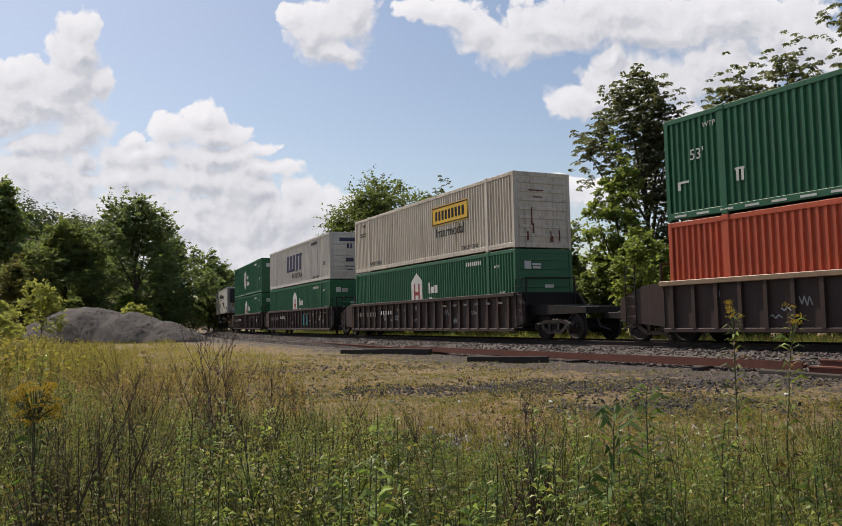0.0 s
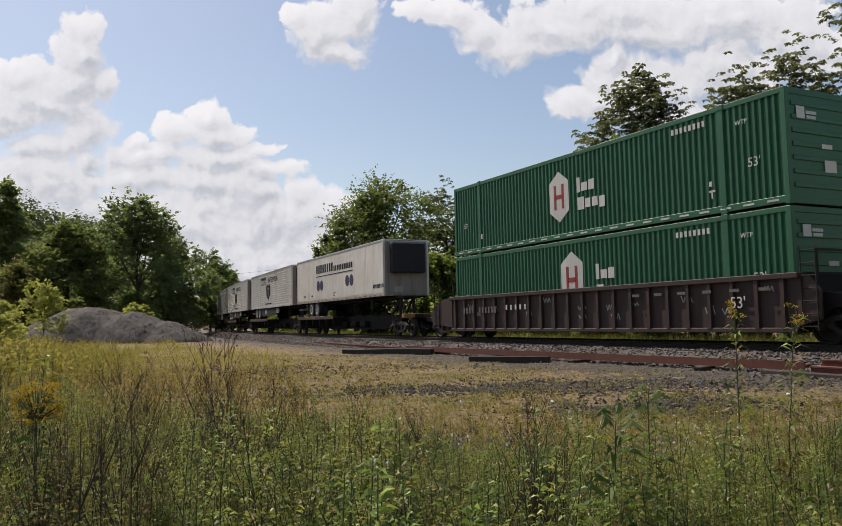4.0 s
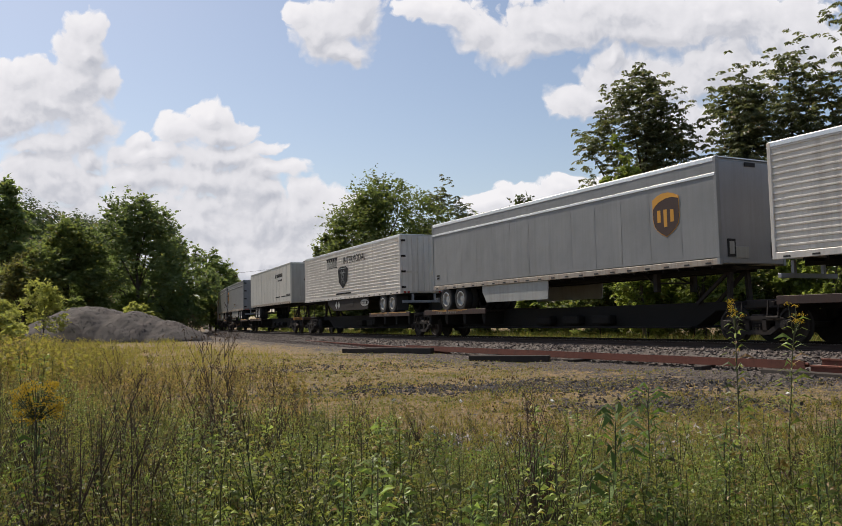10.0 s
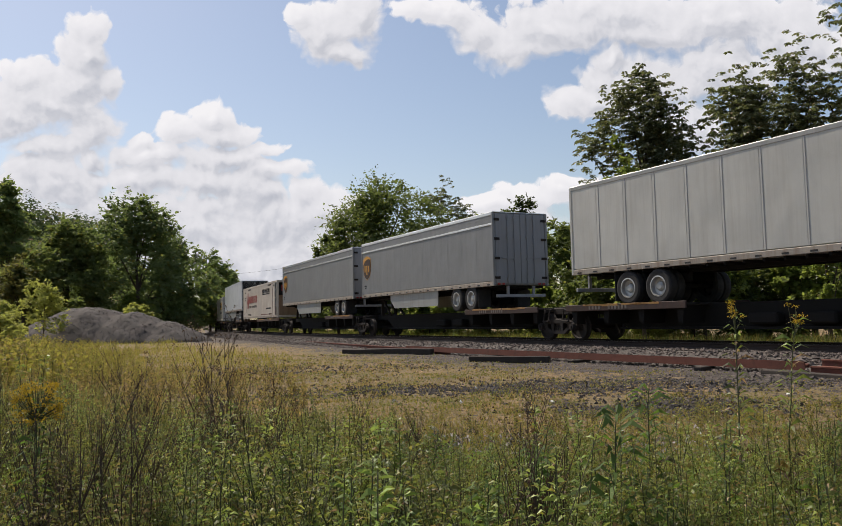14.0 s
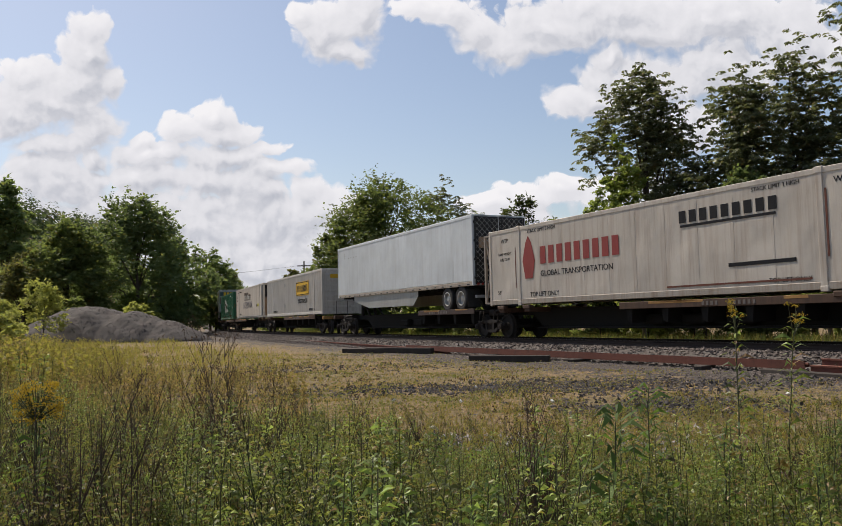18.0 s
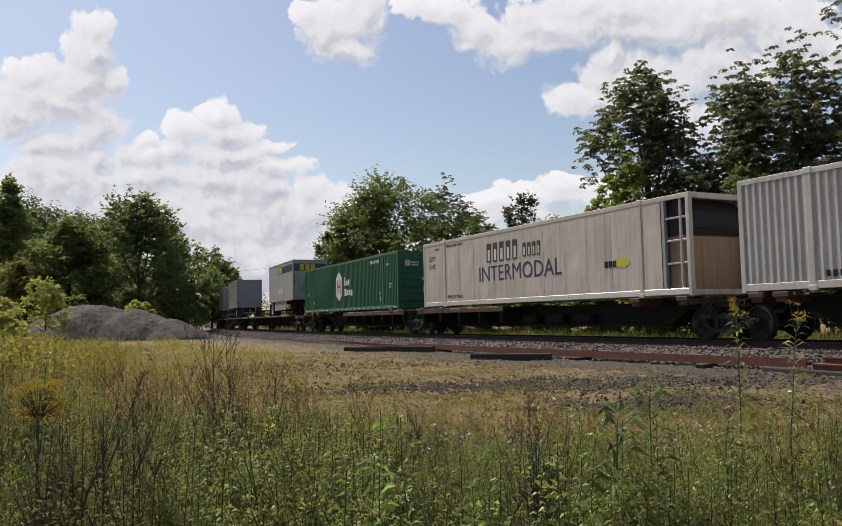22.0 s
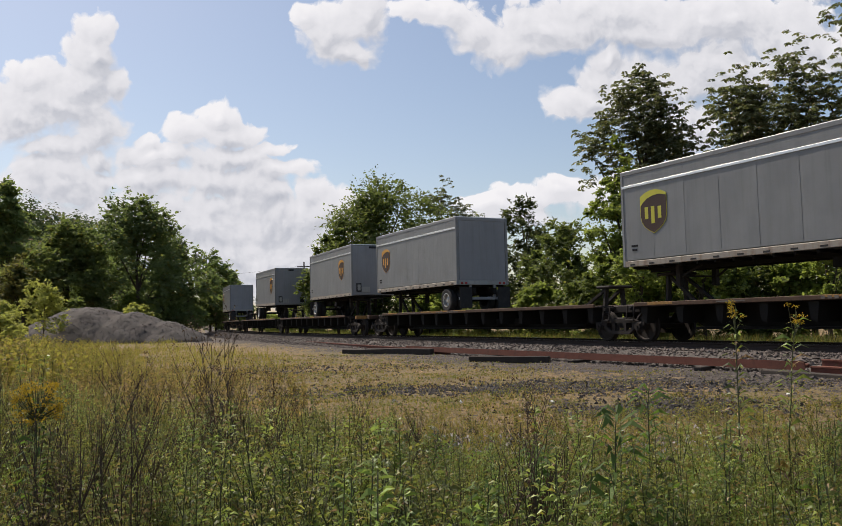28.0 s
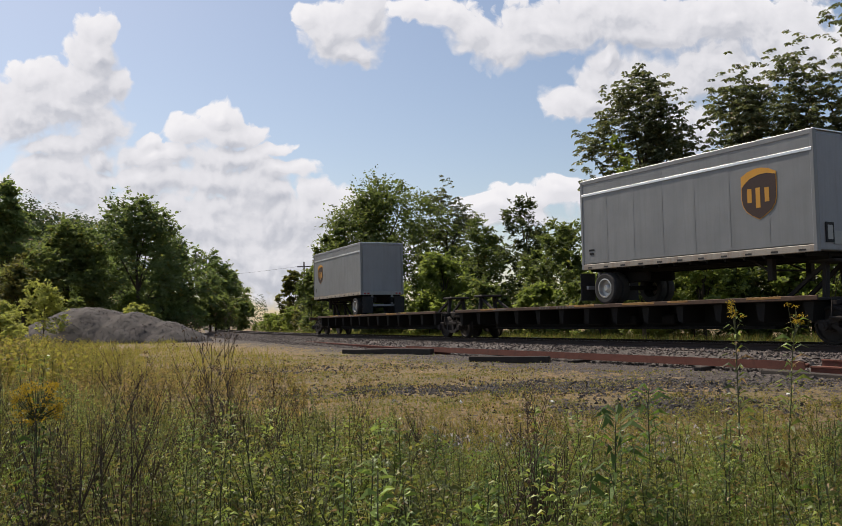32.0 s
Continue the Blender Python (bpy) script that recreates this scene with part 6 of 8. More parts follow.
tx, td = tx + rng.normal(0, 0.05, n), td + rng.normal(0, 0.05, n)
for nm, lab, lf, ks in (("green_tufts", "low green tufts on the lot", L_GRASS, (0,)), ("straw_tufts", "low straw-coloured tufts on the lot", L_STRAW, (1, 3)), ("brown_tufts", "low brown dead tufts on the lot", L_SEED, (2,))):
    q = np.isin(third, ks)
    blades(nm, lab, tx[q], td[q], rng.uniform(0.02, 0.065, n)[q], lf, 0.008)
n = 5200
d = 12 + 34 * rng.random(n)
u = 0.30 + 0.32 * rng.random(n) ** 0.7
x = -u * d
tall = rng.uniform(0.25, 1.0, n) * np.interp(u, [0.30, 0.42, 0.55], [0.15, 0.5, 1.0]) * (0.6 + 0.4 * np.sin(x * 1.1 + d * 0.7))
straw = rng.random(n) < 0.6
blades("tall_straw_grass", "tall dry yellow grass at the lot's side", x[straw], d[straw], tall[straw], L_STRAW, 0.006)
blades("tall_meadow_grass", "tall yellow-green grass at the lot's side", x[~straw], d[~straw], tall[~straw], L_MEADOW, 0.006)
# bushy weeds between the lot and the heap
n = 900
d = 15 + 26 * r.random(n)
u = -(0.36 + 0.26 * r.random(n))
x = u * d
spots = np.stack([x, d, height(x, d), r.uniform(0.35, 1.1, n) * np.interp(-u, [0.36, 0.5], [0.45, 1.0])], -1)
planted("side_weeds", "yellow-green weeds before the gravel heap", low_kinds, spots, L_MEADOW, M_STEM, 6)
n = 9000
d = 3.5 + 13 * rng.random(n)
u = rng.uniform(-0.62, 0.62, n)
x = u * d
top = np.clip(weed_top(x, d) - height(x, d), 0.05, 0.7)
keep = d < np.interp(u, [-0.6, -0.2, 0.1, 0.6], [16, 12, 10.5, 11])
blades("green_grass", "green grass blades among the weeds", x[keep], d[keep], (top * rng.uniform(0.35, 0.9, n))[keep], L_GRASS, 0.0045)
n = 30000
s_r, l_r = rng.uniform(-12, 75, n), -3.1 - 13 * rng.random(n) ** 1.3
q = np.array([beside(a, b)[:2] for a, b in zip(s_r, l_r)])
blades("bank_grass", "grass verge behind the track", q[:, 0], q[:, 1], rng.uniform(0.2, 0.65, n), L_GRASS, 0.008)
n = 64000
x, d = rng.uniform(-56, -4, n), rng.uniform(16, 75, n)
lat_b, s_b = lateral(x, d)
keep = (lat_b > 8.5) & (rng.random(n) < 0.25 + 0.75 * (np.sin(x * 0.5 + 1.1 * np.sin(d * 0.3)) * np.sin(d * 0.42) > -0.15))
blades("meadow_grass", "tall yellow-green meadow grass before the heap", x[keep], d[keep], rng.uniform(0.12, 0.45, n)[keep] * (0.7 + 0.5 * np.sin(x[keep] * 0.8 + d[keep])), L_MEADOW, 0.004)


def goldenrod(x, y, tall, lean, seed, label, flower=True, leaf=L_TALL, leaf_len=0.19, spread=0.07, leaves=84, broad=0.062):
    """A single tall stalk with long leaves, with or without its yellow head."""
    r = np.random.default_rng(seed)
    z = float(height(np.array([x]), np.array([y]))[0])
    ob = thing("goldenrod" if flower else "tall_weed", label, "plant", "tall single plants", at=pose(x, y, z - 0.02))
    pts = [Vector((lean * (k / 8) ** 2 + r.normal(0, 0.006), r.normal(0, 0.006), tall * k / 8)) for k in range(9)]
    bm = bmesh.new()
    tube(bm, pts, [0.0075 - k * 0.0006 for k in range(9)], 6)
    part("stalk", bm, M_STEM, ob)
    lv = []
    for i in range(leaves):
        f = 0.14 + 0.84 * i / leaves
        j = min(7, int(f * 8))
        p = np.array(pts[j].lerp(pts[j + 1], f * 8 - j))
        a = i * 2.4 + r.normal(0, 0.3)
        l = leaf_len * (1.15 - 0.55 * f) * r.uniform(0.6, 1.2)
        dr = np.array([math.cos(a), math.sin(a), 0.55])
        e = np.array([-math.sin(a), math.cos(a), r.normal(0, 0.7)]) * l * broad
        m1, t = p + dr * l * 0.5, p + np.array([math.cos(a) * l, math.sin(a) * l, 0.05 * l])
        lv += [p, m1 - e, t, m1 + e]
    lv = np.array(lv)
    cut = 4 * (20 if flower else 10)
    part("leaf", quads("leaf", lv[cut:], np.arange(len(lv) - cut).reshape(-1, 4), leaf), None, ob)
    part("withered_leaf", quads("withered_leaf", lv[:cut] - np.array([0, 0, 0.03]), np.arange(cut).reshape(-1, 4), L_SEED), None, ob, "withered brown lower leaves")
    if flower:
        tops, st = [], bmesh.new()
        for i in range(9 if spread < 0.1 else 90):
            a = r.uniform(0, math.tau)
            q = pts[8] + Vector((math.cos(a) * spread * r.uniform(0.3, 1), math.sin(a) * spread * r.uniform(0.3, 1), r.uniform(-0.10, 0.06) * (1 if spread < 0.1 else 1.5)))
            rod(st, pts[7], q, 0.003, 4, 0.0015)
            tops.append(np.array(q) + r.normal(0, 1, (24, 3)) * np.array([0.014, 0.014, 0.008]))
        part("flower_stalk", st, M_STEM, ob)
        c = np.concatenate(tops)
        v, f = leaf_quads(c, r.normal(0, 1, c.shape) + [0, 0, 0.8], 0.012, 0.8)
        tagged(part("flower_head", quads("flower_head", v, f, L_FLOWER), None, ob), kind="stuff")
    return ob


goldenrod(2.38, 6.0, 1.60, 0.02, 1, "tall goldenrod with a yellow flower head", leaf=L_FRESH)
goldenrod(2.74, 6.0, 1.56, 0.12, 2, "tall goldenrod leaning, with yellow flowers", leaf=L_FRESH)
goldenrod(-2.46, 5.0, 1.16, 0.02, 3, "goldenrod with a wide drooping orange-yellow head", spread=0.17)
for k, (px_, py_, h, ln) in enumerate(((1.04, 4.4, 1.10, 0.27), (1.45, 5.2, 1.12, 0.24), (1.80, 4.8, 0.92, 0.12), (1.22, 4.1, 0.72, 0.16), (2.30, 4.7, 0.70, 0.14), (0.62, 4.6, 0.86, 0.20), (0.30, 4.2, 0.74, 0.20), (0.80, 5.4, 0.84, 0.16), (2.05, 5.4, 0.72, 0.14), (-0.45, 4.6, 0.74, 0.12), (-0.9, 5.2, 0.84, 0.12), (0.05, 5.6, 0.78, 0.14), (2.66, 5.2, 0.86, 0.14), (-0.15, 4.0, 0.60, 0.16))):
    goldenrod(px_, py_, h, 0.03, 10 + k, "tall leafy weed with long narrow leaves", False, L_TALL, leaf_len=ln * 1.1, broad=0.06)


def dry_stalk(x, y, tall, seed, label):
    """A dead, finely branched stalk."""
    r = np.random.default_rng(seed)
    z = float(height(np.array([x]), np.array([y]))[0])
    ob = thing("dry_weed", label, "plant", "tall single plants", at=pose(x, y, z - 0.02))
    bm, tips = bmesh.new(), []
    p = Vector((0, 0, 0))
    for k in range(7):
        q = Vector((r.normal(0, 0.025), r.normal(0, 0.025), tall * (k + 1) / 7))
        rod(bm, p, q, 0.0046 - k * 0.00045, 5, 0.0042 - k * 0.00045)
        if k > 1:
            for _ in range(3):
                a, l = r.uniform(0, math.tau), tall * r.uniform(0.12, 0.28)
                e = q + Vector((math.cos(a) * l * 0.6, math.sin(a) * l * 0.6, l))
                rod(bm, q, e, 0.0021, 4, 0.0011)
                for _ in range(3):
                    b, m = r.uniform(0, math.tau), tall * r.uniform(0.04, 0.1)
                    w = q.lerp(e, r.uniform(0.4, 1))
                    g = w + Vector((math.cos(b) * m * 0.6, math.sin(b) * m * 0.6, m))
                    rod(bm, w, g, 0.0014, 3, 0.0008)
                    tips.append(np.array(g))
        p = q
    part("stalk", bm, M_DRYSTEM, ob)
    c = np.repeat(np.array(tips), 4, axis=0) + r.normal(0, 0.008, (len(tips) * 4, 3))
    v, f = leaf_quads(c, r.normal(0, 1, c.shape), 0.014, 0.6)
    tagged(part("seed_head", quads("seed_head", v, f, L_SEED), None, ob), kind="stuff")


for k, (px_, py_, h) in enumerate(((-1.30, 5.2, 1.36), (-1.42, 5.3, 1.28), (-1.36, 5.1, 1.22), (-1.66, 5.6, 1.10), (-2.02, 5.5, 1.12), (-2.4, 6.2, 1.08), (0.75, 6.0, 0.82), (0.85, 6.1, 0.9), (2.95, 5.4, 0.95), (-0.55, 6.4, 0.9), (-1.05, 5.6, 1.02), (0.62, 4.9, 0.72), (2.98, 5.6, 0.72))):
    dry_stalk(px_, py_, h, 40 + k, "dead branched weed stalk with brown seed heads")

n = 110
x, d = -0.52 + rng.normal(0, 0.10, n), 4.0 + rng.normal(0, 0.10, n)
blades("lime_grass", "tuft of fresh lime-green grass among the weeds", x, d, rng.uniform(0.4, 0.74, n), L_LIME, 0.004)

# white specks through the weeds: small blossoms, and leaf glints drawn as white leaves
n = 170
d = rng.uniform(4.2, 11, n)
u = rng.uniform(-0.56, 0.56, n)
x = u * d
top = np.clip(weed_top(x, d) - height(x, d), 0.08, 0.95) * rng.uniform(0.45, 0.95, n)
c = np.stack([x, d, height(x, d) + top], -1)
c = np.repeat(c, 3, axis=0) + rng.normal(0, 0.012, (3 * n, 3))
v, f = leaf_quads(c, rng.normal(0, 1, c.shape) + [0, -0.6, 0.6], rng.uniform(0.005, 0.011, 3 * n), 0.9)
tagged(new("white_blossoms", quads("white_blossoms", v, f, M_WHITEINK)), "tiny white blossoms and painted leaf glints among the weeds", "flowers", kind="stuff")


# ---- the train, car by car ----
def run(t):
    """Metres that the train has come down the line after t seconds."""
    return 13.0596 * t - 0.032538 * t * t + 0.00030356 * t ** 3


UNITS = []          # (thing, near truck, far truck)
RIDERS = []         # (thing, unit, offset up the line, height, tilt)


def unit(ob, near, far):
    UNITS.append((ob, near, far))
    return len(UNITS) - 1


def ride(ob, u, near_end, length, z, tilt=0.0):
    _, a, b = UNITS[u]
    RIDERS.append((ob, u, near_end + length / 2 - (a + b) / 2, z, tilt))
    return ob


Y = 1.288            # just proud of the sides
L53, DECK, PAD = 16.15, 1.12, 1.24
H53 = L53 / 2
WELLS, SPINES = "well cars of the train", "spine cars of the train"

# double-stack wells
w0 = unit(well_car(-13.3, 4.6, False, False, M_WELL, WELLS, M_TAN), -13.3, 4.6)
w1 = unit(well_car(9.4, 29.75, False, True, M_WELL, WELLS), 9.4, 29.75)
w2 = unit(well_car(29.75, 50.2, True, True, M_WELL, WELLS), 29.75, 50.2)
w3 = unit(well_car(50.2, 69.2, True, False, M_WELL, WELLS), 50.2, 69.2)
LOW, HIGH = 0.48, 3.42


def green_box(label, low):
    c = container(label, M_GREEN)
    if low:
        hexagon(c, 0.35, 1.55, 1.15, Y)
    else:
        hexagon(c, 0.9, 1.50, 1.05, Y)
    x = -1.05 if low else -0.25
    bars(M_WHITEINK, c, Y, [(x + 0.1, 1.75, 0.16, 0.5), (x - 0.2, 1.66, 0.3, 0.28), (x - 0.55, 1.68, 0.28, 0.34), (x, 1.12, 0.34, 0.42), (x - 0.35, 1.1, 0.26, 0.3), (x - 0.7, 1.1, 0.28, 0.3), (x - 1.05, 1.05, 0.26, 0.36)], "brand_stroke", "white brand strokes")
    bars(M_WHITEINK, c, Y, [(-4.4 - k * 0.16, 2.55, 0.09, 0.16) for k in range(8)], "number_bar")
    words("53'", 0.34, M_WHITEINK, c, pose(-7.1, Y, 1.2))
    words("53'", 0.26, M_WHITEINK, c, pose(7.15, Y, 1.2))
    words("WTP", 0.18, M_WHITEINK, c, pose(-6.75, Y, 2.3))
    bars(M_WHITEINK, c, Y, [(-5.68, 0.86, 0.10, 0.14), (-5.72, 0.66, 0.22, 0.05), (-5.72, 0.56, 0.05, 0.2), (6.0, 0.66, 0.2, 0.2)], "small_print")
    bars(M_WHITEINK, c, Y + 0.008, [(-7.6 + k * 0.724, 0.13, 0.34, 0.05) for k in range(22)], "marker_tape")
    e = bmesh.new()
    for yy, zz, ww, hh in ((0.75, 2.3, 0.3, 0.3), (0.35, 2.32, 0.4, 0.08), (0.35, 2.2, 0.35, 0.08), (-0.2, 1.5, 0.4, 0.12), (-0.3, 1.0, 0.45, 0.3)):
        bx(e, -H53 - 0.016, -H53 - 0.004, yy - ww / 2, yy + ww / 2, zz - hh / 2, zz + hh / 2)
    part("end_marking", e, M_WHITEINK, c)
    return c


c = container("orange-red ribbed container low in a well car", M_RED)
ride(c, w0, -12.43, L53, LOW)
c = container("dark green ribbed container stacked on a red one", M_GREEN)
words("53'", 0.42, M_WHITEINK, c, pose(6.95, Y, 1.75))
words("WTP", 0.20, M_WHITEINK, c, pose(6.5, Y, 2.5))
bars(M_WHITEINK, c, Y, [(7.6, 0.95, 0.1, 0.24), (7.4, 1.05, 0.3, 0.06), (5.5, 0.95, 0.08, 0.3), (5.65, 0.95, 0.08, 0.3), (5.58, 1.12, 0.3, 0.06)], "number_bar")
bars(M_WHITEINK, c, Y + 0.008, [(7.6 - k * 0.78, 0.12, 0.42, 0.06) for k in range(20)], "marker_tape")
ride(c, w0, -12.43, L53, HIGH)


def yellow_sign(c, x, z, w, h, lean=0.0):
    em = part("brand_panel", block(x - w / 2, x + w / 2, Y, Y + 0.006, z - h / 2, z + h / 2), M_SIGNYEL, c, "yellow brand panel with dark strokes")
    bars(M_INK, em, Y + 0.004, [(x, z + h / 2 - 0.06, w * 0.97, 0.05), (x, z - h / 2 + 0.06, w * 0.97, 0.05), (x + w / 2 - 0.06, z, 0.05, h * 0.9), (x - w / 2 + 0.06, z, 0.05, h * 0.9)], "panel_border")
    strokes(em, x, z, w * 0.82, h * 0.48, Y + 0.004, M_INK, 9)
    words("Intermodal", 0.62, M_INK, c, pose(x, Y + 0.002, z - h / 2 - 0.34), stretch=0.95)


ride(green_box("dark green ribbed container low in a well car", True), w1, 11.34, L53, LOW)
c = container("off-white streaked ribbed container with rusty end, stacked on a green one", M_DIRTYWHITE)
yellow_sign(c, -3.0, 1.95, 3.3, 0.85)
words("TOP LIFT ONLY", 0.25, M_INK, c, pose(5.25, Y + 0.002, 0.40))
words("TOP LIFT ONLY", 0.20, M_INK, c, pose(-4.7, Y + 0.002, 0.34))
words("WTP", 0.20, M_INK, c, pose(6.75, Y + 0.002, 2.5))
bars(M_INK, c, Y, [(6.9, 2.1, 0.9, 0.05), (6.9, 1.98, 0.7, 0.05)], "small_print")
rust = bmesh.new()
for yy, zz, ww, hh in ((0.5, 1.2, 0.05, 0.7), (0.44, 0.75, 0.07, 0.4), (-0.35, 0.45, 0.05, 0.45), (-0.42, 0.36, 0.06, 0.25), (-0.75, 0.5, 0.06, 0.4), (0.7, 0.45, 0.07, 0.35), (0.3, 2.2, 0.7, 0.05), (0.2, 1.95, 0.4, 0.04)):
    bx(rust, -H53 - 0.015, -H53 - 0.004, yy - ww / 2, yy + ww / 2, zz - hh / 2, zz + hh / 2)
part("end_marking", rust, M_RUST, c, "rust stains and dark marks on the end")
ride(c, w1, 11.34, L53, HIGH)
ride(green_box("dark green ribbed container low in a well car", True), w2, 32.02, L53, LOW)
c = container("pale grey-white ribbed container stacked on a green one", M_WHITE)
strokes(c, 0.75, 1.62, 4.3, 1.15, Y, M_NAVY, 5, lean=0.12, label="slanted navy brand strokes")
bars(M_NAVY, c, Y, [(-0.9, 2.1, 1.6, 0.16), (1.4, 1.12, 1.7, 0.16)], "brand_stroke")
words("INTERMODAL", 0.50, M_INK, c, pose(-0.35, Y + 0.002, 0.68), stretch=0.95)
words("53ft", 0.36, M_INK, c, pose(-6.9, Y, 1.05))
words("TOP LIFT ONLY", 0.22, M_INK, c, pose(-5.0, Y + 0.002, 0.30))
e = bmesh.new()
for yy, zz, ww, hh in ((0.1, 2.45, 1.1, 0.22), (0.1, 2.05, 0.14, 0.3), (-0.1, 2.05, 0.10, 0.3), (0.0, 1.2, 0.5, 0.24), (0.0, 0.8, 0.6, 0.06), (0.0, 0.6, 0.4, 0.06), (-0.75, 1.9, 0.2, 0.08), (-0.75, 1.7, 0.2, 0.08), (-0.75, 1.5, 0.2, 0.08)):
    bx(e, -H53 - 0.016, -H53 - 0.004, yy - ww / 2, yy + ww / 2, zz - hh / 2, zz + hh / 2)
tagged(part("end_marking", e, M_NAVY, c, "dark markings on the end"), kind="stuff")
bars(M_INK, c, Y, [(-4.0 - k * 0.17, 2.5, 0.1, 0.18) for k in range(9)], "number_bar")
ride(c, w2, 32.02, L53, HIGH)
ride(green_box("dark green ribbed container low in a well car", True), w3, 51.56, L53, LOW)
ride(green_box("dark green ribbed container stacked on a like one", False), w3, 51.56, L53, HIGH)

car = UNITS[w2][0]
gr = bmesh.new()
for k, (a, b, ww, hh) in enumerate(((-2.0, 1.0, 0.5, 0.72), (-2.55, 1.02, 0.55, 0.76), (-3.15, 0.98, 0.5, 0.7), (-2.4, 0.72, 1.6, 0.16))):
    plate(gr, a, b, ww, hh, 1.372 + 0.002 * k)
part("spray_mark", gr, M_TEAL, car, "teal spray-paint shapes")
for car, x in ((UNITS[w2][0], -6.3), (UNITS[w3][0], -6.6)):
    words("53'", 0.42, M_WHITEINK, car, pose(x, 1.48, 1.05))
for u in (w0, w1, w2, w3):
    car = UNITS[u][0]
    r = np.random.default_rng(u)
    if u != w0:
        bars(M_FADED, car, 1.472, [(7.1 - k * 0.22, 1.14, 0.11, 0.24) for k in range(4)] + [(5.9 - k * 0.22, 1.14, 0.11, 0.24) for k in range(6)], "number_bar", "large faded reporting marks")
        bars(M_FADED, car, 1.472, [(-7.4 + k * 0.9, 1.38, 0.3, 0.08) for k in range(6)], "small_print")
        bars(M_WHITEINK, car, 1.472, [(4.0 - k * 0.3, 1.2, 0.10, 0.18) for k in range(5)], "number_bar", "faded white reporting marks")
    for k in range(14):
        x, z, w_, h_ = r.uniform(-7.5, 7.5), r.uniform(0.7, 1.4), r.uniform(0.15, 0.5), r.uniform(0.1, 0.3)
        sc = bmesh.new()
        zig = [(x + w_ * (j / 5 - 0.5), z + h_ * (0.5 if j % 2 else -0.5) * r.uniform(0.5, 1)) for j in range(6)]
        for a, b in zip(zig, zig[1:]):
            beam(sc, (a[0], 1.376, a[1]), (b[0], 1.376, b[1]), 0.012, 0.03)
        part("scrawl", sc, M_PALEGREY, car, "pale chalk and paint scrawl")

# articulated spine cars with 53 ft loads
SP = [(74.0, 92.3, 0, 1), (92.3, 110.7, 1, 1), (110.7, 128.8, 1, 1), (128.8, 147.4, 1, 1), (147.4, 165.0, 1, 0),
      (169.4, 186.6, 0, 1), (186.6, 204.7, 1, 1), (204.7, 222.1, 1, 1), (222.1, 240.0, 1, 1), (240.0, 256.7, 1, 0),
      (261.0, 277.0, 0, 1), (277.0, 295.4, 1, 1), (295.4, 312.4, 1, 0)]
WH = {0: 1, 1: 1, 2: 1, 3: 1, 4: -1, 5: 1, 6: -1, 7: -1, 9: -1}
U = []
for k, (a, b, n_, f_) in enumerate(SP):
    half = (b - a) / 2
    e = WH.get(k, 0)
    deck = (tuple(sorted((e * (half - 0.8), e * (half - (8.6 if k in (0, 1, 2) else 6.0))))),) if e else ()
    arms = () if e else (-half + 1.2, -6.1, 6.1, half - 1.2)
    if not e:
        deck = ((1.2, half - 0.8),) if k == 11 else ((-half + 0.8, 1.2),)
    ob = spine_car(a, b, bool(n_), bool(f_), False, SPINES, deck, arms)
    if e:
        hitch(ob, -e * (half - 1.35), e)
    xm = sum(deck[0]) / 2
    bars(M_FADED, ob, 1.321, [(xm + 1.4 - k * 0.15, 1.07, 0.08, 0.11) for k in range(4)] + [(xm + 0.5 - k * 0.15, 1.07, 0.08, 0.11) for k in range(6)], "number_bar", "worn pale reporting marks")
    U.append(unit(ob, a, b))


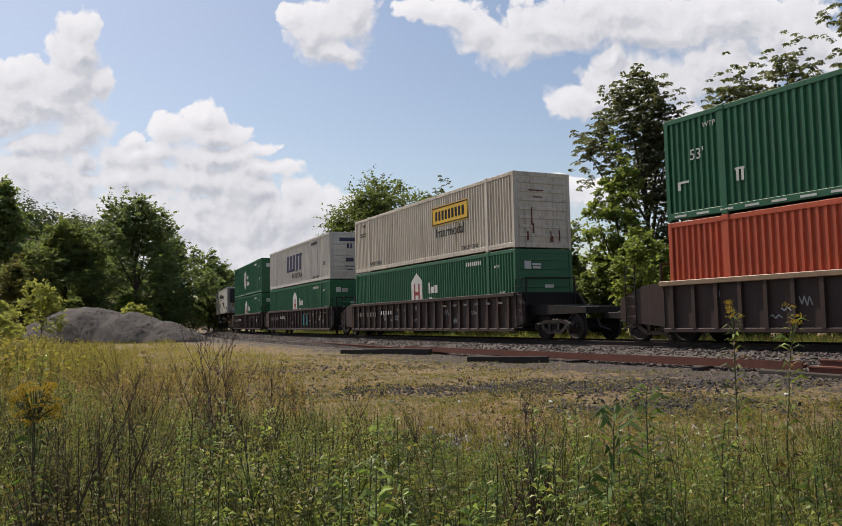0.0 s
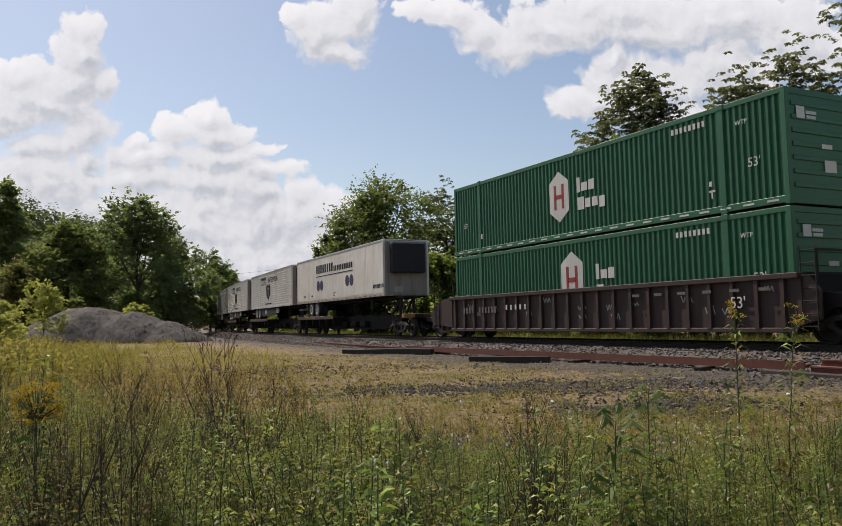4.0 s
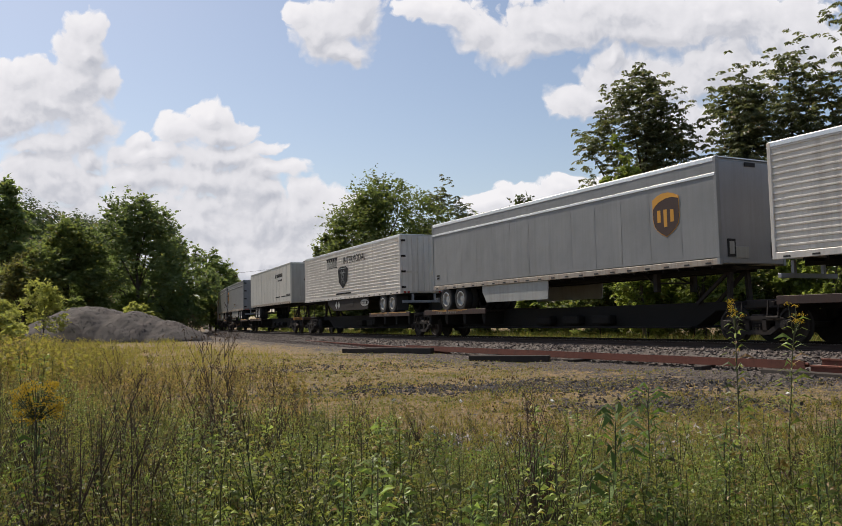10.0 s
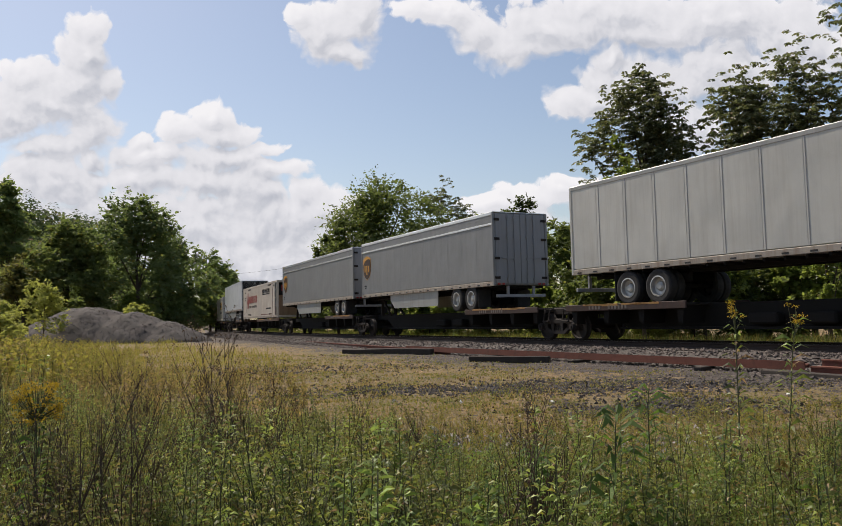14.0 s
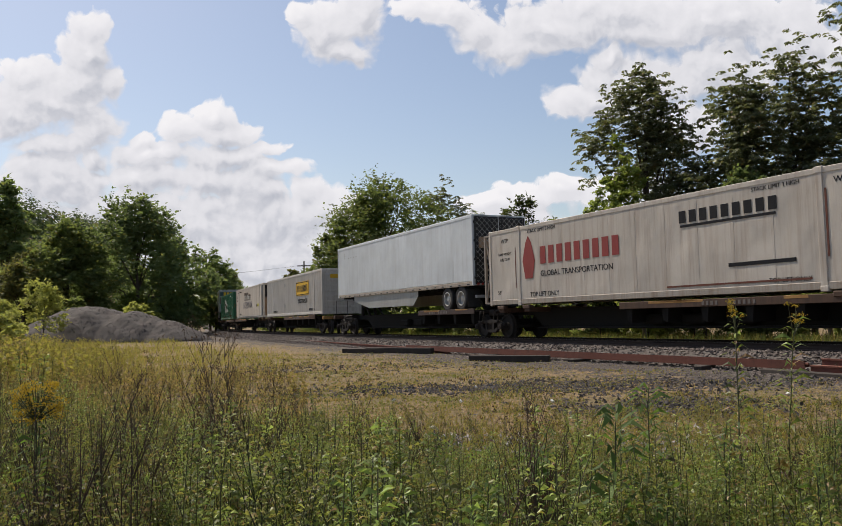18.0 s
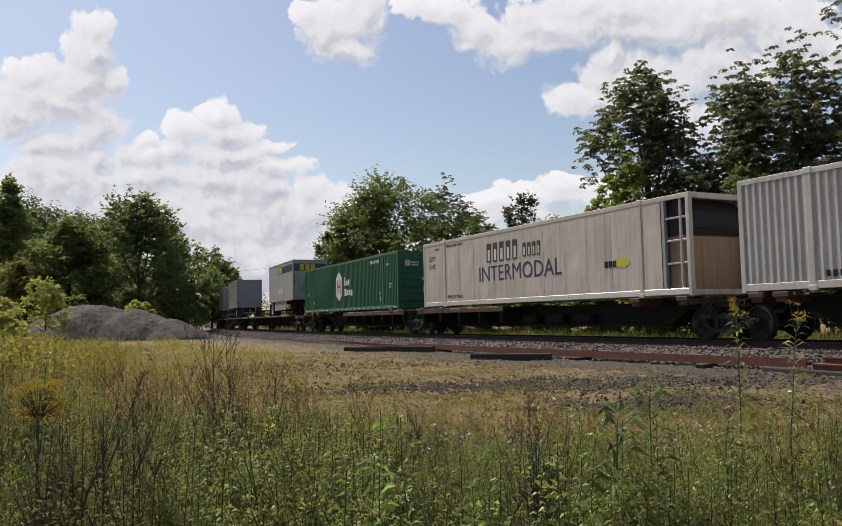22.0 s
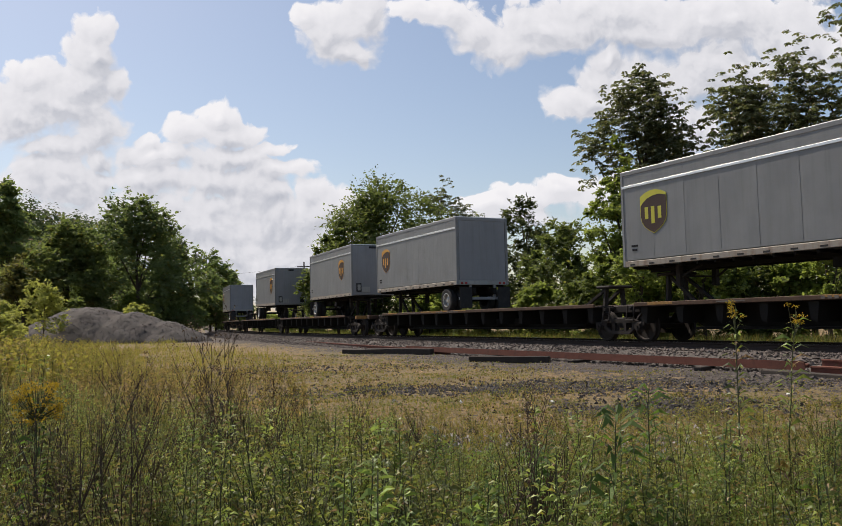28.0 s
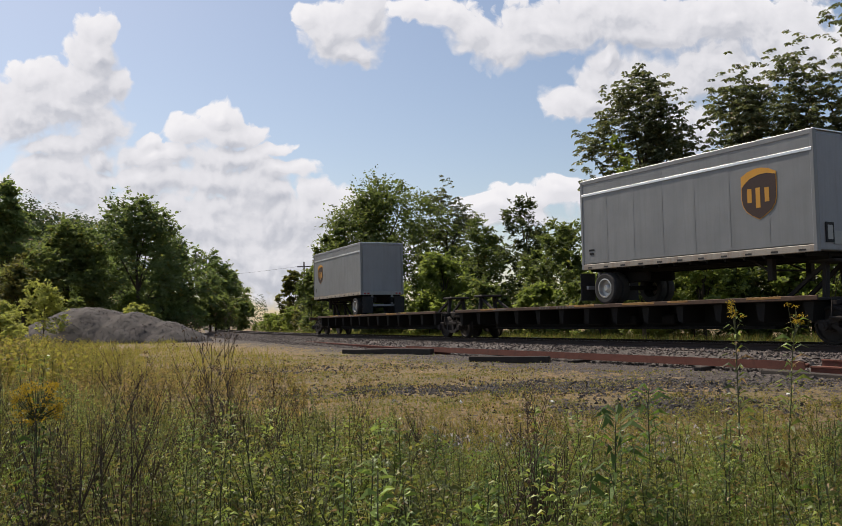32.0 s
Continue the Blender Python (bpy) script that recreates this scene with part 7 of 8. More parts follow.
def prime(label, near, k, wheels):
    t = trailer(label, M_TRAILER, wheels=wheels, skin="line", skirt=(-3.2, 3.6, M_STEEL, (1.2, 0.2)) if wheels > 0 else (-3.6, 3.4, M_STEEL, (0.2, 1.2)), top_mat=M_ALU, rear_mat=M_DIRTYSHADE if wheels > 0 else M_TRAILER, reefer=wheels > 0, bogie=3.2 if wheels > 0 else 1.75)
    badge(t, 0.35, 2.25, 1.75, Y)
    words("INTERMODAL", 0.58, M_INK, t, pose(-1.55, Y, 3.18), stretch=1.0)
    strokes(t, 2.35, 3.18, 2.0, 0.62, Y, M_INK, 5, label="black blocky brand strokes", face=M_WHITEINK)
    bars(M_INK, t, Y, [(2.35, 3.46, 2.1, 0.08)], "brand_stroke")
    bars(M_INK, t, Y, [(0.3, 1.28, 2.6, 0.09)], "small_print")
    em = bmesh.new()
    bx(em, -1.2, -0.2, 1.235, 1.24, 0.5, 0.8, 0.0)
    part("skirt_mark", em, M_STEEL, t)
    part("decal", slab(bmesh.new(), [(-3.0 + 0.62 * math.cos(a * math.tau / 20), 0.66 + 0.19 * math.sin(a * math.tau / 20)) for a in range(20)], 1.235, 1.240), M_PALEGREY, t, "pale oval decal with dark strokes")
    bars(M_STEEL, t, 1.239, [(-3.0, 0.66, 0.9, 0.16)], "decal_field")
    bars(M_PALEGREY, t, 1.244, [(-2.75, 0.66, 0.14, 0.12), (-2.95, 0.66, 0.14, 0.12), (-3.15, 0.66, 0.14, 0.12)], "brand_stroke")
    di = bmesh.new()
    for x in (1.3, 1.75):
        slab(di, [(x - 0.2, 0.63), (x, 0.86), (x + 0.2, 0.63), (x, 0.40)], 1.234, 1.24)
    part("warning_diamond", di, M_PALEGREY, t)
    ride(t, U[k], near, L53, DECK)
    return t


t = trailer("white smooth-sided trailer with dark blue dots on a spine car", M_TRAILER, wheels=1, top_mat=M_DOOR, rear_mat=M_DIRTYSHADE, reefer=True, bogie=3.9)
strokes(t, 1.91, 3.05, 3.52, 0.52, Y, M_INK, 8, lean=0.05, label="black slanted brand strokes")
strokes(t, -1.68, 2.93, 3.49, 0.32, Y, M_INK, 11, label="small black brand strokes")
bars(M_INK, t, Y, [(0.12, 2.60, 7.10, 0.05)], "brand_line")
dots = bmesh.new()
for x, z in ((3.16, 2.0), (2.46, 2.0), (-2.46, 2.05), (-3.18, 2.05)):
    slab(dots, [(x + 0.33 * math.cos(a * math.tau / 20), z + 0.33 * math.sin(a * math.tau / 20)) for a in range(20)], Y, Y + 0.006)
part("blue_dot", dots, M_NAVY, t, "dark blue dots")
words("53'", 0.34, M_INK, t, pose(-0.10, Y, 1.36))
bars(M_INK, t, Y, [(-6.65 - k * 0.18, 1.5, 0.11, 0.2) for k in range(9)], "number_bar")
words(".com", 0.24, M_INK, t, pose(4.6, Y, 1.42))
words("www.", 0.24, M_INK, t, pose(6.2, Y, 1.42))
part("patch_panel", block(5.05, 5.6, Y - 0.004, Y + 0.002, 1.25, 1.62), M_WHITE, t, "white riveted patch over the lettering")
ride(t, U[0], 75.43, L53, DECK)
prime("white trailer with lying ribs and dark crest on a spine car", 93.2, 1, 1)
prime("white trailer with lying ribs and dark crest on a spine car", 111.93, 2, 1)


def parcel(label, near, k, length, wheels, mark_x, bright=M_GOLD, floor=0.95, roof=3.87, axles=2, u=None, tilt=0.0, skirt=None, mark=1.0):
    t = trailer(label, M_GREYTR, length, floor, roof, wheels, axles, "seam", skirt, M_DOOR, M_ALU if length > 10 else M_GREYTR, bogie=2.5 if wheels < 0 else 1.75)
    part("bright_strip", block(-length / 2 + 0.05, length / 2 - 0.05, 1.285, 1.305, roof - 0.52, roof - 0.44, 0.006), M_ALU, t, "bright aluminium strip under the roof")
    shield(t, mark_x, roof - 1.35, mark, Y, bright)
    if wheels > 0:
        nx = -length / 2
        for yy, ww, hh in ((0.86, 0.30, 0.48), (-0.86, 0.34, 0.42)):
            bo = part("document_box", block(nx - 0.035, nx - 0.002, yy - ww / 2, yy + ww / 2, floor + 0.22, floor + 0.22 + hh, 0.01), M_LINER, t, "dark framed box on the nose")
            part("box_plate", block(nx - 0.040, nx - 0.034, yy - ww * 0.3, yy + ww * 0.3, floor + 0.29, floor + 0.15 + hh), M_PALEGREY if yy > 0 else M_STEEL, bo)
        part("roof_vent", block(nx - 0.03, nx - 0.002, -0.2, 0.22, roof - 0.22, roof - 0.1, 0.01), M_LINER, t)
    bars(M_INK, t, Y, [(length / 2 - 0.5, floor + 0.62, 0.26, 0.06), (length / 2 - 0.5, floor + 0.5, 0.2, 0.06)], "small_print")
    ride(t, U[k] if u is None else u, near, length, DECK, tilt)
    return t


parcel("grey parcel trailer with brown shield on a spine car", 129.62, 3, L53, 1, -6.2, skirt=(-0.4, 4.0, M_PALEGREY, (0.06, 0.3)))
prime("white trailer with lying ribs and double rear doors", 149.25, 4, -1)
t = trailer("cool white panelled rental trailer on a spine car", M_RENTAL, wheels=1, floor=1.05, roof=4.0, bogie=3.2, rear_mat=M_PALEGREY, top_mat=M_PALEGREY)
tri = slab(bmesh.new(), [(-3.0, 3.12), (-2.75, 3.12), (-2.9, 3.52)], Y, Y + 0.006)
slab(tri, [(-2.7, 3.12), (-3.2 + 0.62, 3.12), (-2.7, 3.3)], Y, Y + 0.006)
part("emblem", tri, M_INK, t, "dark triangle emblem")
for k in range(12):
    part("panel_seam", block(-6.785 + k * 1.22, -6.768 + k * 1.22, 1.283, 1.289, 1.25, 3.87), M_DOOR, t)
strokes(t, -4.3, 3.25, 2.1, 0.26, Y, M_INK, 9, label="black brand strokes")
words("Trailer Leasing", 0.26, M_INK, t, pose(-4.4, Y, 2.9))
bars(M_INK, t, Y, [(-3.6, 1.62, 1.5, 0.08), (-5.6, 1.62, 1.5, 0.08)], "small_print")
bars(M_INK, t, Y, [(-6.6 - k * 0.17, 1.66, 0.1, 0.16) for k in range(9)], "number_bar")
for yy, zz, ww, hh in ((0.0, 3.4, 0.3, 0.25), (0.0, 3.0, 0.35, 0.1), (0.0, 2.75, 0.6, 0.14), (-0.7, 1.7, 0.6, 0.08), (-0.55, 3.55, 0.12, 0.25)):
    part("end_marking", block(-H53 - 0.012, -H53 - 0.002, yy - ww / 2, yy + ww / 2, zz - hh / 2, zz + hh / 2), M_INK, t)
ride(t, U[5], 169.31, L53, DECK)
parcel("grey parcel trailer with brown shield and pale skirt", 190.3, 6, 13.72, -1, 6.1, skirt=(-2.0, 3.2, M_PALEGREY, (0.06, 0.5)))
parcel("grey parcel trailer with brown shield on a spine car", 205.35, 7, L53, -1, 7.2, skirt=(-1.5, 4.2, M_PALEGREY, (0.06, 0.5)))

c = container("cream panelled container with crimson lettering strokes, rusty end", M_CREAM, "seam", end_mat=M_CREAM, sill_mat=M_SILL, cooler=True)
strokes(c, 2.75, 1.74, 4.2, 0.62, Y, M_CRIMSON, 9, label="crimson blackletter-like brand strokes")
cr = slab(bmesh.new(), [(5.25, 0.95), (5.7, 0.95), (5.85, 1.6), (5.65, 2.25), (5.48, 2.5), (5.3, 2.25), (5.1, 1.6)], Y, Y + 0.006)
part("emblem", cr, M_CRIMSON, c, "crimson crest with dark outline")
words("GLOBAL TRANSPORTATION", 0.28, M_INK, c, pose(2.9, Y, 1.08), stretch=1.05)
strokes(c, -3.35, 2.26, 3.3, 0.34, Y, M_INK, 9, label="dark brand strokes")
bars(M_INK, c, Y, [(-3.35, 2.0, 3.1, 0.07)], "small_print")
bars(M_INK, c, Y, [(-4.4, 0.8, 2.0, 0.10)], "small_print")
words("TOP LIFT ONLY", 0.17, M_INK, c, pose(-5.2, Y, 0.32))
words("STACK LIMIT 3 HIGH", 0.15, M_INK, c, pose(-4.9, Y, 2.66))
words("WTP", 0.22, M_INK, c, pose(-6.7, Y, 2.55))
words("53'", 0.2, M_INK, c, pose(7.4, Y, 0.5))
words("WTP", 0.22, M_INK, c, pose(7.0, Y, 2.45))
words("TARE WEIGHT", 0.14, M_INK, c, pose(7.0, Y, 1.95))
words("(LB) 13230", 0.14, M_INK, c, pose(7.0, Y, 1.75))
words("TOP LIFT ONLY", 0.24, M_INK, c, pose(4.6, Y, 0.36))
words("STACK LIMIT 3 HIGH", 0.18, M_INK, c, pose(4.7, Y, 2.66))
fr = bmesh.new()
for yy in (-1.2, 1.2):
    beam(fr, (H53 + 0.40, yy, 0.1), (H53 + 0.40, yy, 2.8), 0.09)
    beam(fr, (H53 + 0.02, yy, 0.12), (H53 + 0.38, yy, 0.12), 0.07)
    beam(fr, (H53 + 0.02, yy, 2.76), (H53 + 0.38, yy, 2.76), 0.07)
    beam(fr, (H53 + 0.03, yy, 1.45), (H53 + 0.37, yy, 2.65), 0.05)
    beam(fr, (H53 + 0.03, yy, 1.40), (H53 + 0.37, yy, 0.25), 0.05)
for zz in (0.12, 1.45, 2.76):
    beam(fr, (H53 + 0.40, -1.2, zz), (H53 + 0.40, 1.2, zz), 0.06)
part("guard_frame", fr, M_DIRTYSHADE, c, "rusty pale guard frame round the cooling unit")
bars(M_RUST, c, Y, [(-6.25, 1.6, 0.05, 1.6), (6.3, 1.4, 0.04, 1.5), (-7.4, 0.6, 0.03, 0.9), (-3.5, 0.32, 4.6, 0.05)], "rust_run", "rust runs down the seams")
e = bmesh.new()
for yy, zz, ww, hh in ((0.75, 2.3, 0.45, 0.45), (0.5, 1.75, 0.6, 0.1), (-0.4, 1.75, 0.7, 0.1), (0.4, 1.5, 0.6, 0.16), (-0.45, 1.5, 0.6, 0.16)):
    bx(e, -H53 - 0.016, -H53 - 0.004, yy - ww / 2, yy + ww / 2, zz - hh / 2, zz + hh / 2)
part("end_marking", e, M_CRIMSON, c)
ride(c, U[8], 223.41, L53, PAD)
t = trailer("cool white refrigerated trailer with caged end and skirt", M_BLUEWHITE, wheels=-1, floor=1.0, roof=3.92, skirt=(-2.7, 5.6, M_PALEGREY, (0.5, 2.2)), rear_mat=M_LINER, top_mat=M_BLUEWHITE, pitch=1.6)
bars(M_PALEGREY, t, Y, [(6.3 - k * 0.4, 3.25, 0.12, 0.05) for k in range(4)] + [(6.9, 3.4, 0.06, 0.3)], "small_print")
cg = bmesh.new()
for k in range(-12, 13):
    for sg in (1, -1):
        y0, z0, y1, z1 = -1.15, 1.1 + k * 0.24, 1.15, 1.1 + k * 0.24 + 2.3
        a0, a1 = max(0.0, (1.15 - z0) / 2.3), min(1.0, (3.8 - z0) / 2.3)
        if a1 - a0 > 0.03:
            beam(cg, (-H53 - 0.05, sg * (y0 + 2.3 * a0), z0 + 2.3 * a0), (-H53 - 0.05, sg * (y0 + 2.3 * a1), z0 + 2.3 * a1), 0.012)
tagged(part("cage_mesh", cg, M_PALEGREY, t, "wire mesh over the trailer's end"), kind="stuff")
pt = bmesh.new()
for yy in (-1.18, -0.1, 1.18):
    beam(pt, (-H53 - 0.06, yy, 1.05), (-H53 - 0.06, yy, 3.85), 0.05)
part("cage_post", pt, M_LINER, t)
part("crate", block(-H53 - 0.04, -H53 - 0.012, 0.15, 1.0, 2.55, 3.0), M_TAN, t, "tan crate behind the mesh")
ride(t, U[9], 240.8, L53, DECK)

c = container("white ribbed container with yellow sign on a spine car", M_WHITE)
yellow_sign(c, -3.2, 1.85, 3.4, 0.95)
bars(M_INK, c, Y, [(5.7 - k * 0.17, 0.38, 0.1, 0.15) for k in range(8)] + [(-5.0 - k * 0.17, 0.38, 0.1, 0.15) for k in range(8)], "number_bar")
dd = bmesh.new()
for z in (0.75, 2.3):
    slab(dd, [(1.9 + 0.16 * math.cos(a * math.tau / 12), z + 0.16 * math.sin(a * math.tau / 12)) for a in range(12)], Y, Y + 0.012)
part("vent_cover", dd, M_PALEGREY, c)
e = bmesh.new()
bx(e, -H53 - 0.016, -H53 - 0.004, -0.1, 0.75, 2.3, 2.55)
part("end_marking", e, M_SIGNYEL, c)
ride(c, U[10], 260.07, L53, PAD)
car = UNITS[U[10]][0]
hw = bmesh.new()
for k in range(16):
    a, b = k * math.tau / 16, (k + 1) * math.tau / 16
    rod(hw, (-8.6, 0.3 + 0.32 * math.cos(a), 1.75 + 0.32 * math.sin(a)), (-8.6, 0.3 + 0.32 * math.cos(b), 1.75 + 0.32 * math.sin(b)), 0.018, 5)
for k in range(3):
    a = k * math.pi / 3
    rod(hw, (-8.6, 0.3 - 0.3 * math.cos(a), 1.75 - 0.3 * math.sin(a)), (-8.6, 0.3 + 0.3 * math.cos(a), 1.75 + 0.3 * math.sin(a)), 0.014, 5)
beam(hw, (-8.66, 0.3, 1.0), (-8.66, 0.3, 1.9), 0.12)
part("hand_brake_wheel", hw, M_STEEL, car, "dark steel hand-brake wheel")

c = container("cream panelled container with black blocky strokes on a spine car", M_CREAM, "seam", end_mat=M_LINER, sill_mat=M_ALU, cooler=True)
strokes(c, 1.55, 2.05, 2.3, 0.75, Y, M_BROWN, 5, lean=0.04, label="dark brown blocky brand strokes", face=M_WHITEINK)
strokes(c, -0.45, 1.98, 1.2, 0.5, Y, M_BROWN, 4, lean=0.04, label="dark brown blocky brand strokes", face=M_WHITEINK)
words("INTERMODAL", 0.86, M_NAVY, c, pose(0.5, Y, 1.2), stretch=1.02)
words("53FT", 0.3, M_INK, c, pose(7.2, Y, 2.15))
words("XHC", 0.3, M_INK, c, pose(7.2, Y, 1.8))
words("TOP LIFT ONLY", 0.19, M_INK, c, pose(5.2, Y, 0.42))
words("STACK LIMIT 3 HIGH", 0.15, M_INK, c, pose(5.2, Y, 2.62))
words("WTP", 0.16, M_INK, c, pose(6.75, Y, 2.55))
part("decal", slab(bmesh.new(), [(-5.3 + 0.36 * math.cos(a * math.tau / 16), 1.12 + 0.15 * math.sin(a * math.tau / 16)) for a in range(16)], Y, Y + 0.006), M_LIME, c, "small yellow-green oval decal")
bars(M_INK, c, Y, [(-4.55, 1.1, 0.16, 0.2), (-4.75, 1.1, 0.16, 0.2), (-4.95, 1.1, 0.16, 0.2)], "brand_stroke")
ride(c, U[11], 277.83, L53, PAD)

g = green_box("dark green ribbed container on a spine car", False)
ride(g, U[12], 296.85, L53, PAD)

# long decks for short trailers
UP = []
for a, b, n_, f_ in ((316.4, 334.2, 0, 1), (334.2, 353.0, 1, 1), (353.0, 371.6, 1, 0), (375.5, 392.9, 0, 1), (392.9, 411.5, 1, 1), (411.5, 430.2, 1, 0)):
    ob = spine_car(a, b, bool(n_), bool(f_), True, SPINES)
    UP.append(unit(ob, a, b))
    bars(M_FADED, ob, 1.324, [(2.4 - k * 0.17, 1.122, 0.10, 0.075) for k in range(4)] + [(1.4 - k * 0.17, 1.122, 0.10, 0.075) for k in range(6)] + [(5.0, 1.122, 0.9, 0.04)], "number_bar", "faded white reporting marks")
for u, x, lean, up in ((0, -7.6, 1, True), (0, 7.4, -1, False), (1, -7.6, 1, False), (1, 8.0, -1, True), (2, -7.9, 1, False), (2, 8.2, -1, True), (3, -7.4, 1, True), (3, 7.4, -1, False), (4, -8.0, 1, True), (4, 7.9, -1, False), (5, -8.0, 1, False), (5, 8.0, -1, True)):
    hitch(UNITS[UP[u]][0], x, lean, up)
PUP, PF, PR = 8.53, 1.14, 4.06
t = trailer("pale grey short trailer with dark stripe and yellow marks", M_PALEGREY, PUP, PF, PR, 1, 1, "seam", (-1.9, 2.4, M_PALEGREY, (0.35, 0.12)), M_PALEGREY, pitch=8.0)
part("stripe", slab(bmesh.new(), [(-PUP / 2 + 0.02, PR - 0.80), (0.72, PR - 0.80), (0.58, PR - 0.28), (-PUP / 2 + 0.02, PR - 0.28)], 1.284, 1.292), M_STRIPE, t, "dark green-grey stripe")
part("stripe", block(-PUP / 2 - 0.012, -PUP / 2, -1.2, 1.2, PR - 0.80, PR - 0.28), M_STRIPE, t)
strokes(t, 0.02, PR - 0.54, 1.15, 0.44, Y + 0.003, M_SIGNYEL, 3, lean=0.16, label="yellow slanted brand strokes")
fr = bmesh.new()
for k in range(3):
    bx(fr, -PUP / 2 - 0.02, -PUP / 2 - 0.012, 0.45 - k * 0.4, 0.76 - k * 0.4, PR - 0.76, PR - 0.32)
part("brand_stroke", fr, M_SIGNYEL, t)
dm = bmesh.new()
for x, z in ((0.9, 1.85), (0.35, 1.85), (-0.4, 1.95)):
    slab(dm, [(x - 0.2, z), (x, z + 0.26), (x + 0.2, z), (x, z - 0.26)], Y, Y + 0.006)
part("warning_diamond", dm, M_WHITEINK, t)
nd = bmesh.new()
for y, z, w_ in ((0.55, 1.95, 0.2), (0.25, 1.85, 0.26), (0.40, 2.3, 0.2), (-0.35, 1.6, 0.16)):
    v = [nd.verts.new((-PUP / 2 - 0.018, y + a * w_, z + b * w_ * 1.2)) for a, b in ((-1, 0), (0, 1), (1, 0), (0, -1))]
    nd.faces.new(v)
    nd.faces.new([nd.verts.new(q.co + Vector((0.006, 0, 0))) for q in reversed(v)])
part("placard", nd, M_DOOR, t, "grey diamond placards on the nose")
part("air_connector", block(-PUP / 2 - 0.05, -PUP / 2 - 0.01, -0.75, -0.45, 1.55, 1.85, 0.02), M_LINER, t)
part("rust_run", block(-PUP / 2 - 0.012, -PUP / 2 - 0.002, 1.12, 1.19, 2.2, 3.1), M_RUST, t, "rust run down the nose corner")
ride(t, UP[0], 316.3, PUP, DECK)
parcel("grey short parcel trailer with brown and gold shield", 343.96, 0, PUP, -1, 2.95, M_LIME, PF, PR, 1, UP[1], mark=1.0)
parcel("grey short parcel trailer with gold shield", 362.83, 0, PUP, -1, 3.1, M_GOLD, PF, PR, 1, UP[2], mark=0.95)
parcel("grey short parcel trailer with brown and gold shield", 375.1, 0, PUP, 1, -2.4, M_GOLD, PF, PR, 1, UP[3], mark=0.95)
parcel("grey short parcel trailer with gold shield", 393.72, 0, PUP, 1, -2.7, M_GOLD, PF, PR, 1, UP[4], -0.8, mark=1.02)
parcel("grey short parcel trailer with gold shield at the train's end", 421.65, 0, PUP, -1, 2.9, M_GOLD, PF, PR, 1, UP[5], mark=0.95)


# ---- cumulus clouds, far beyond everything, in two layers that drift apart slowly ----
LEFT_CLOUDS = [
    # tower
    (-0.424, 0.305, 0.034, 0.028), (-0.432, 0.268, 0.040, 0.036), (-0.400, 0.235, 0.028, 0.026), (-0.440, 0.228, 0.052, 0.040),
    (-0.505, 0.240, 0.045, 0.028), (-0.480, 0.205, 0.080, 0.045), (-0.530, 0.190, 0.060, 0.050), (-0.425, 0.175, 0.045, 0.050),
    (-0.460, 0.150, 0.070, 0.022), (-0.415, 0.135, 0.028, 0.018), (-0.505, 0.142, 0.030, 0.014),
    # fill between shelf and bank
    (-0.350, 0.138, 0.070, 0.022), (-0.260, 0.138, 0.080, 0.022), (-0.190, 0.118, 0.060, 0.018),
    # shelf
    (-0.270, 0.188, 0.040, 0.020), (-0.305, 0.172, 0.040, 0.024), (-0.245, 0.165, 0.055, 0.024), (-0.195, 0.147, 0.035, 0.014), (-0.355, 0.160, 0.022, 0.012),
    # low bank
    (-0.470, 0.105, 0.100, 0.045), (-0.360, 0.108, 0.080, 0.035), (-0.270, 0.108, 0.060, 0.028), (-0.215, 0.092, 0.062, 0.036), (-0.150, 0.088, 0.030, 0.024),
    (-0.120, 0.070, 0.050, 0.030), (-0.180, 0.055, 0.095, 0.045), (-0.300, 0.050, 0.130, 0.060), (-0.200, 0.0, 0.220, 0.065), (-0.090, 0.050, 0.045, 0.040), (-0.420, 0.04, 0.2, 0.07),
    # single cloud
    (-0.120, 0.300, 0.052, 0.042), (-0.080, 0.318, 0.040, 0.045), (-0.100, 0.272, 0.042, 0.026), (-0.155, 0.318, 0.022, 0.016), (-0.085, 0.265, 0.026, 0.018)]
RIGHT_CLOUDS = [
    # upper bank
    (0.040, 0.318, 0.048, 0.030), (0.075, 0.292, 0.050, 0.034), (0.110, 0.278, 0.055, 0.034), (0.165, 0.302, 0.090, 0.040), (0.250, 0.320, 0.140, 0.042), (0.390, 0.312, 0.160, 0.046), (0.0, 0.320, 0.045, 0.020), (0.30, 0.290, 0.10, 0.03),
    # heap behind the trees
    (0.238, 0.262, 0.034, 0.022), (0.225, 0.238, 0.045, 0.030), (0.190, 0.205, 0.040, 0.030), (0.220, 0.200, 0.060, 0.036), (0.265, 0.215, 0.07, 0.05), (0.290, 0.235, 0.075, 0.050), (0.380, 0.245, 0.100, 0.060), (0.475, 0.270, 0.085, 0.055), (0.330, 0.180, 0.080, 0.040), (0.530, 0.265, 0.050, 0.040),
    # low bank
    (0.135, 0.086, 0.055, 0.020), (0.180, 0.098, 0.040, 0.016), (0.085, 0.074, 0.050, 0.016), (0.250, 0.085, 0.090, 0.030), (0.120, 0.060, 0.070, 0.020)]


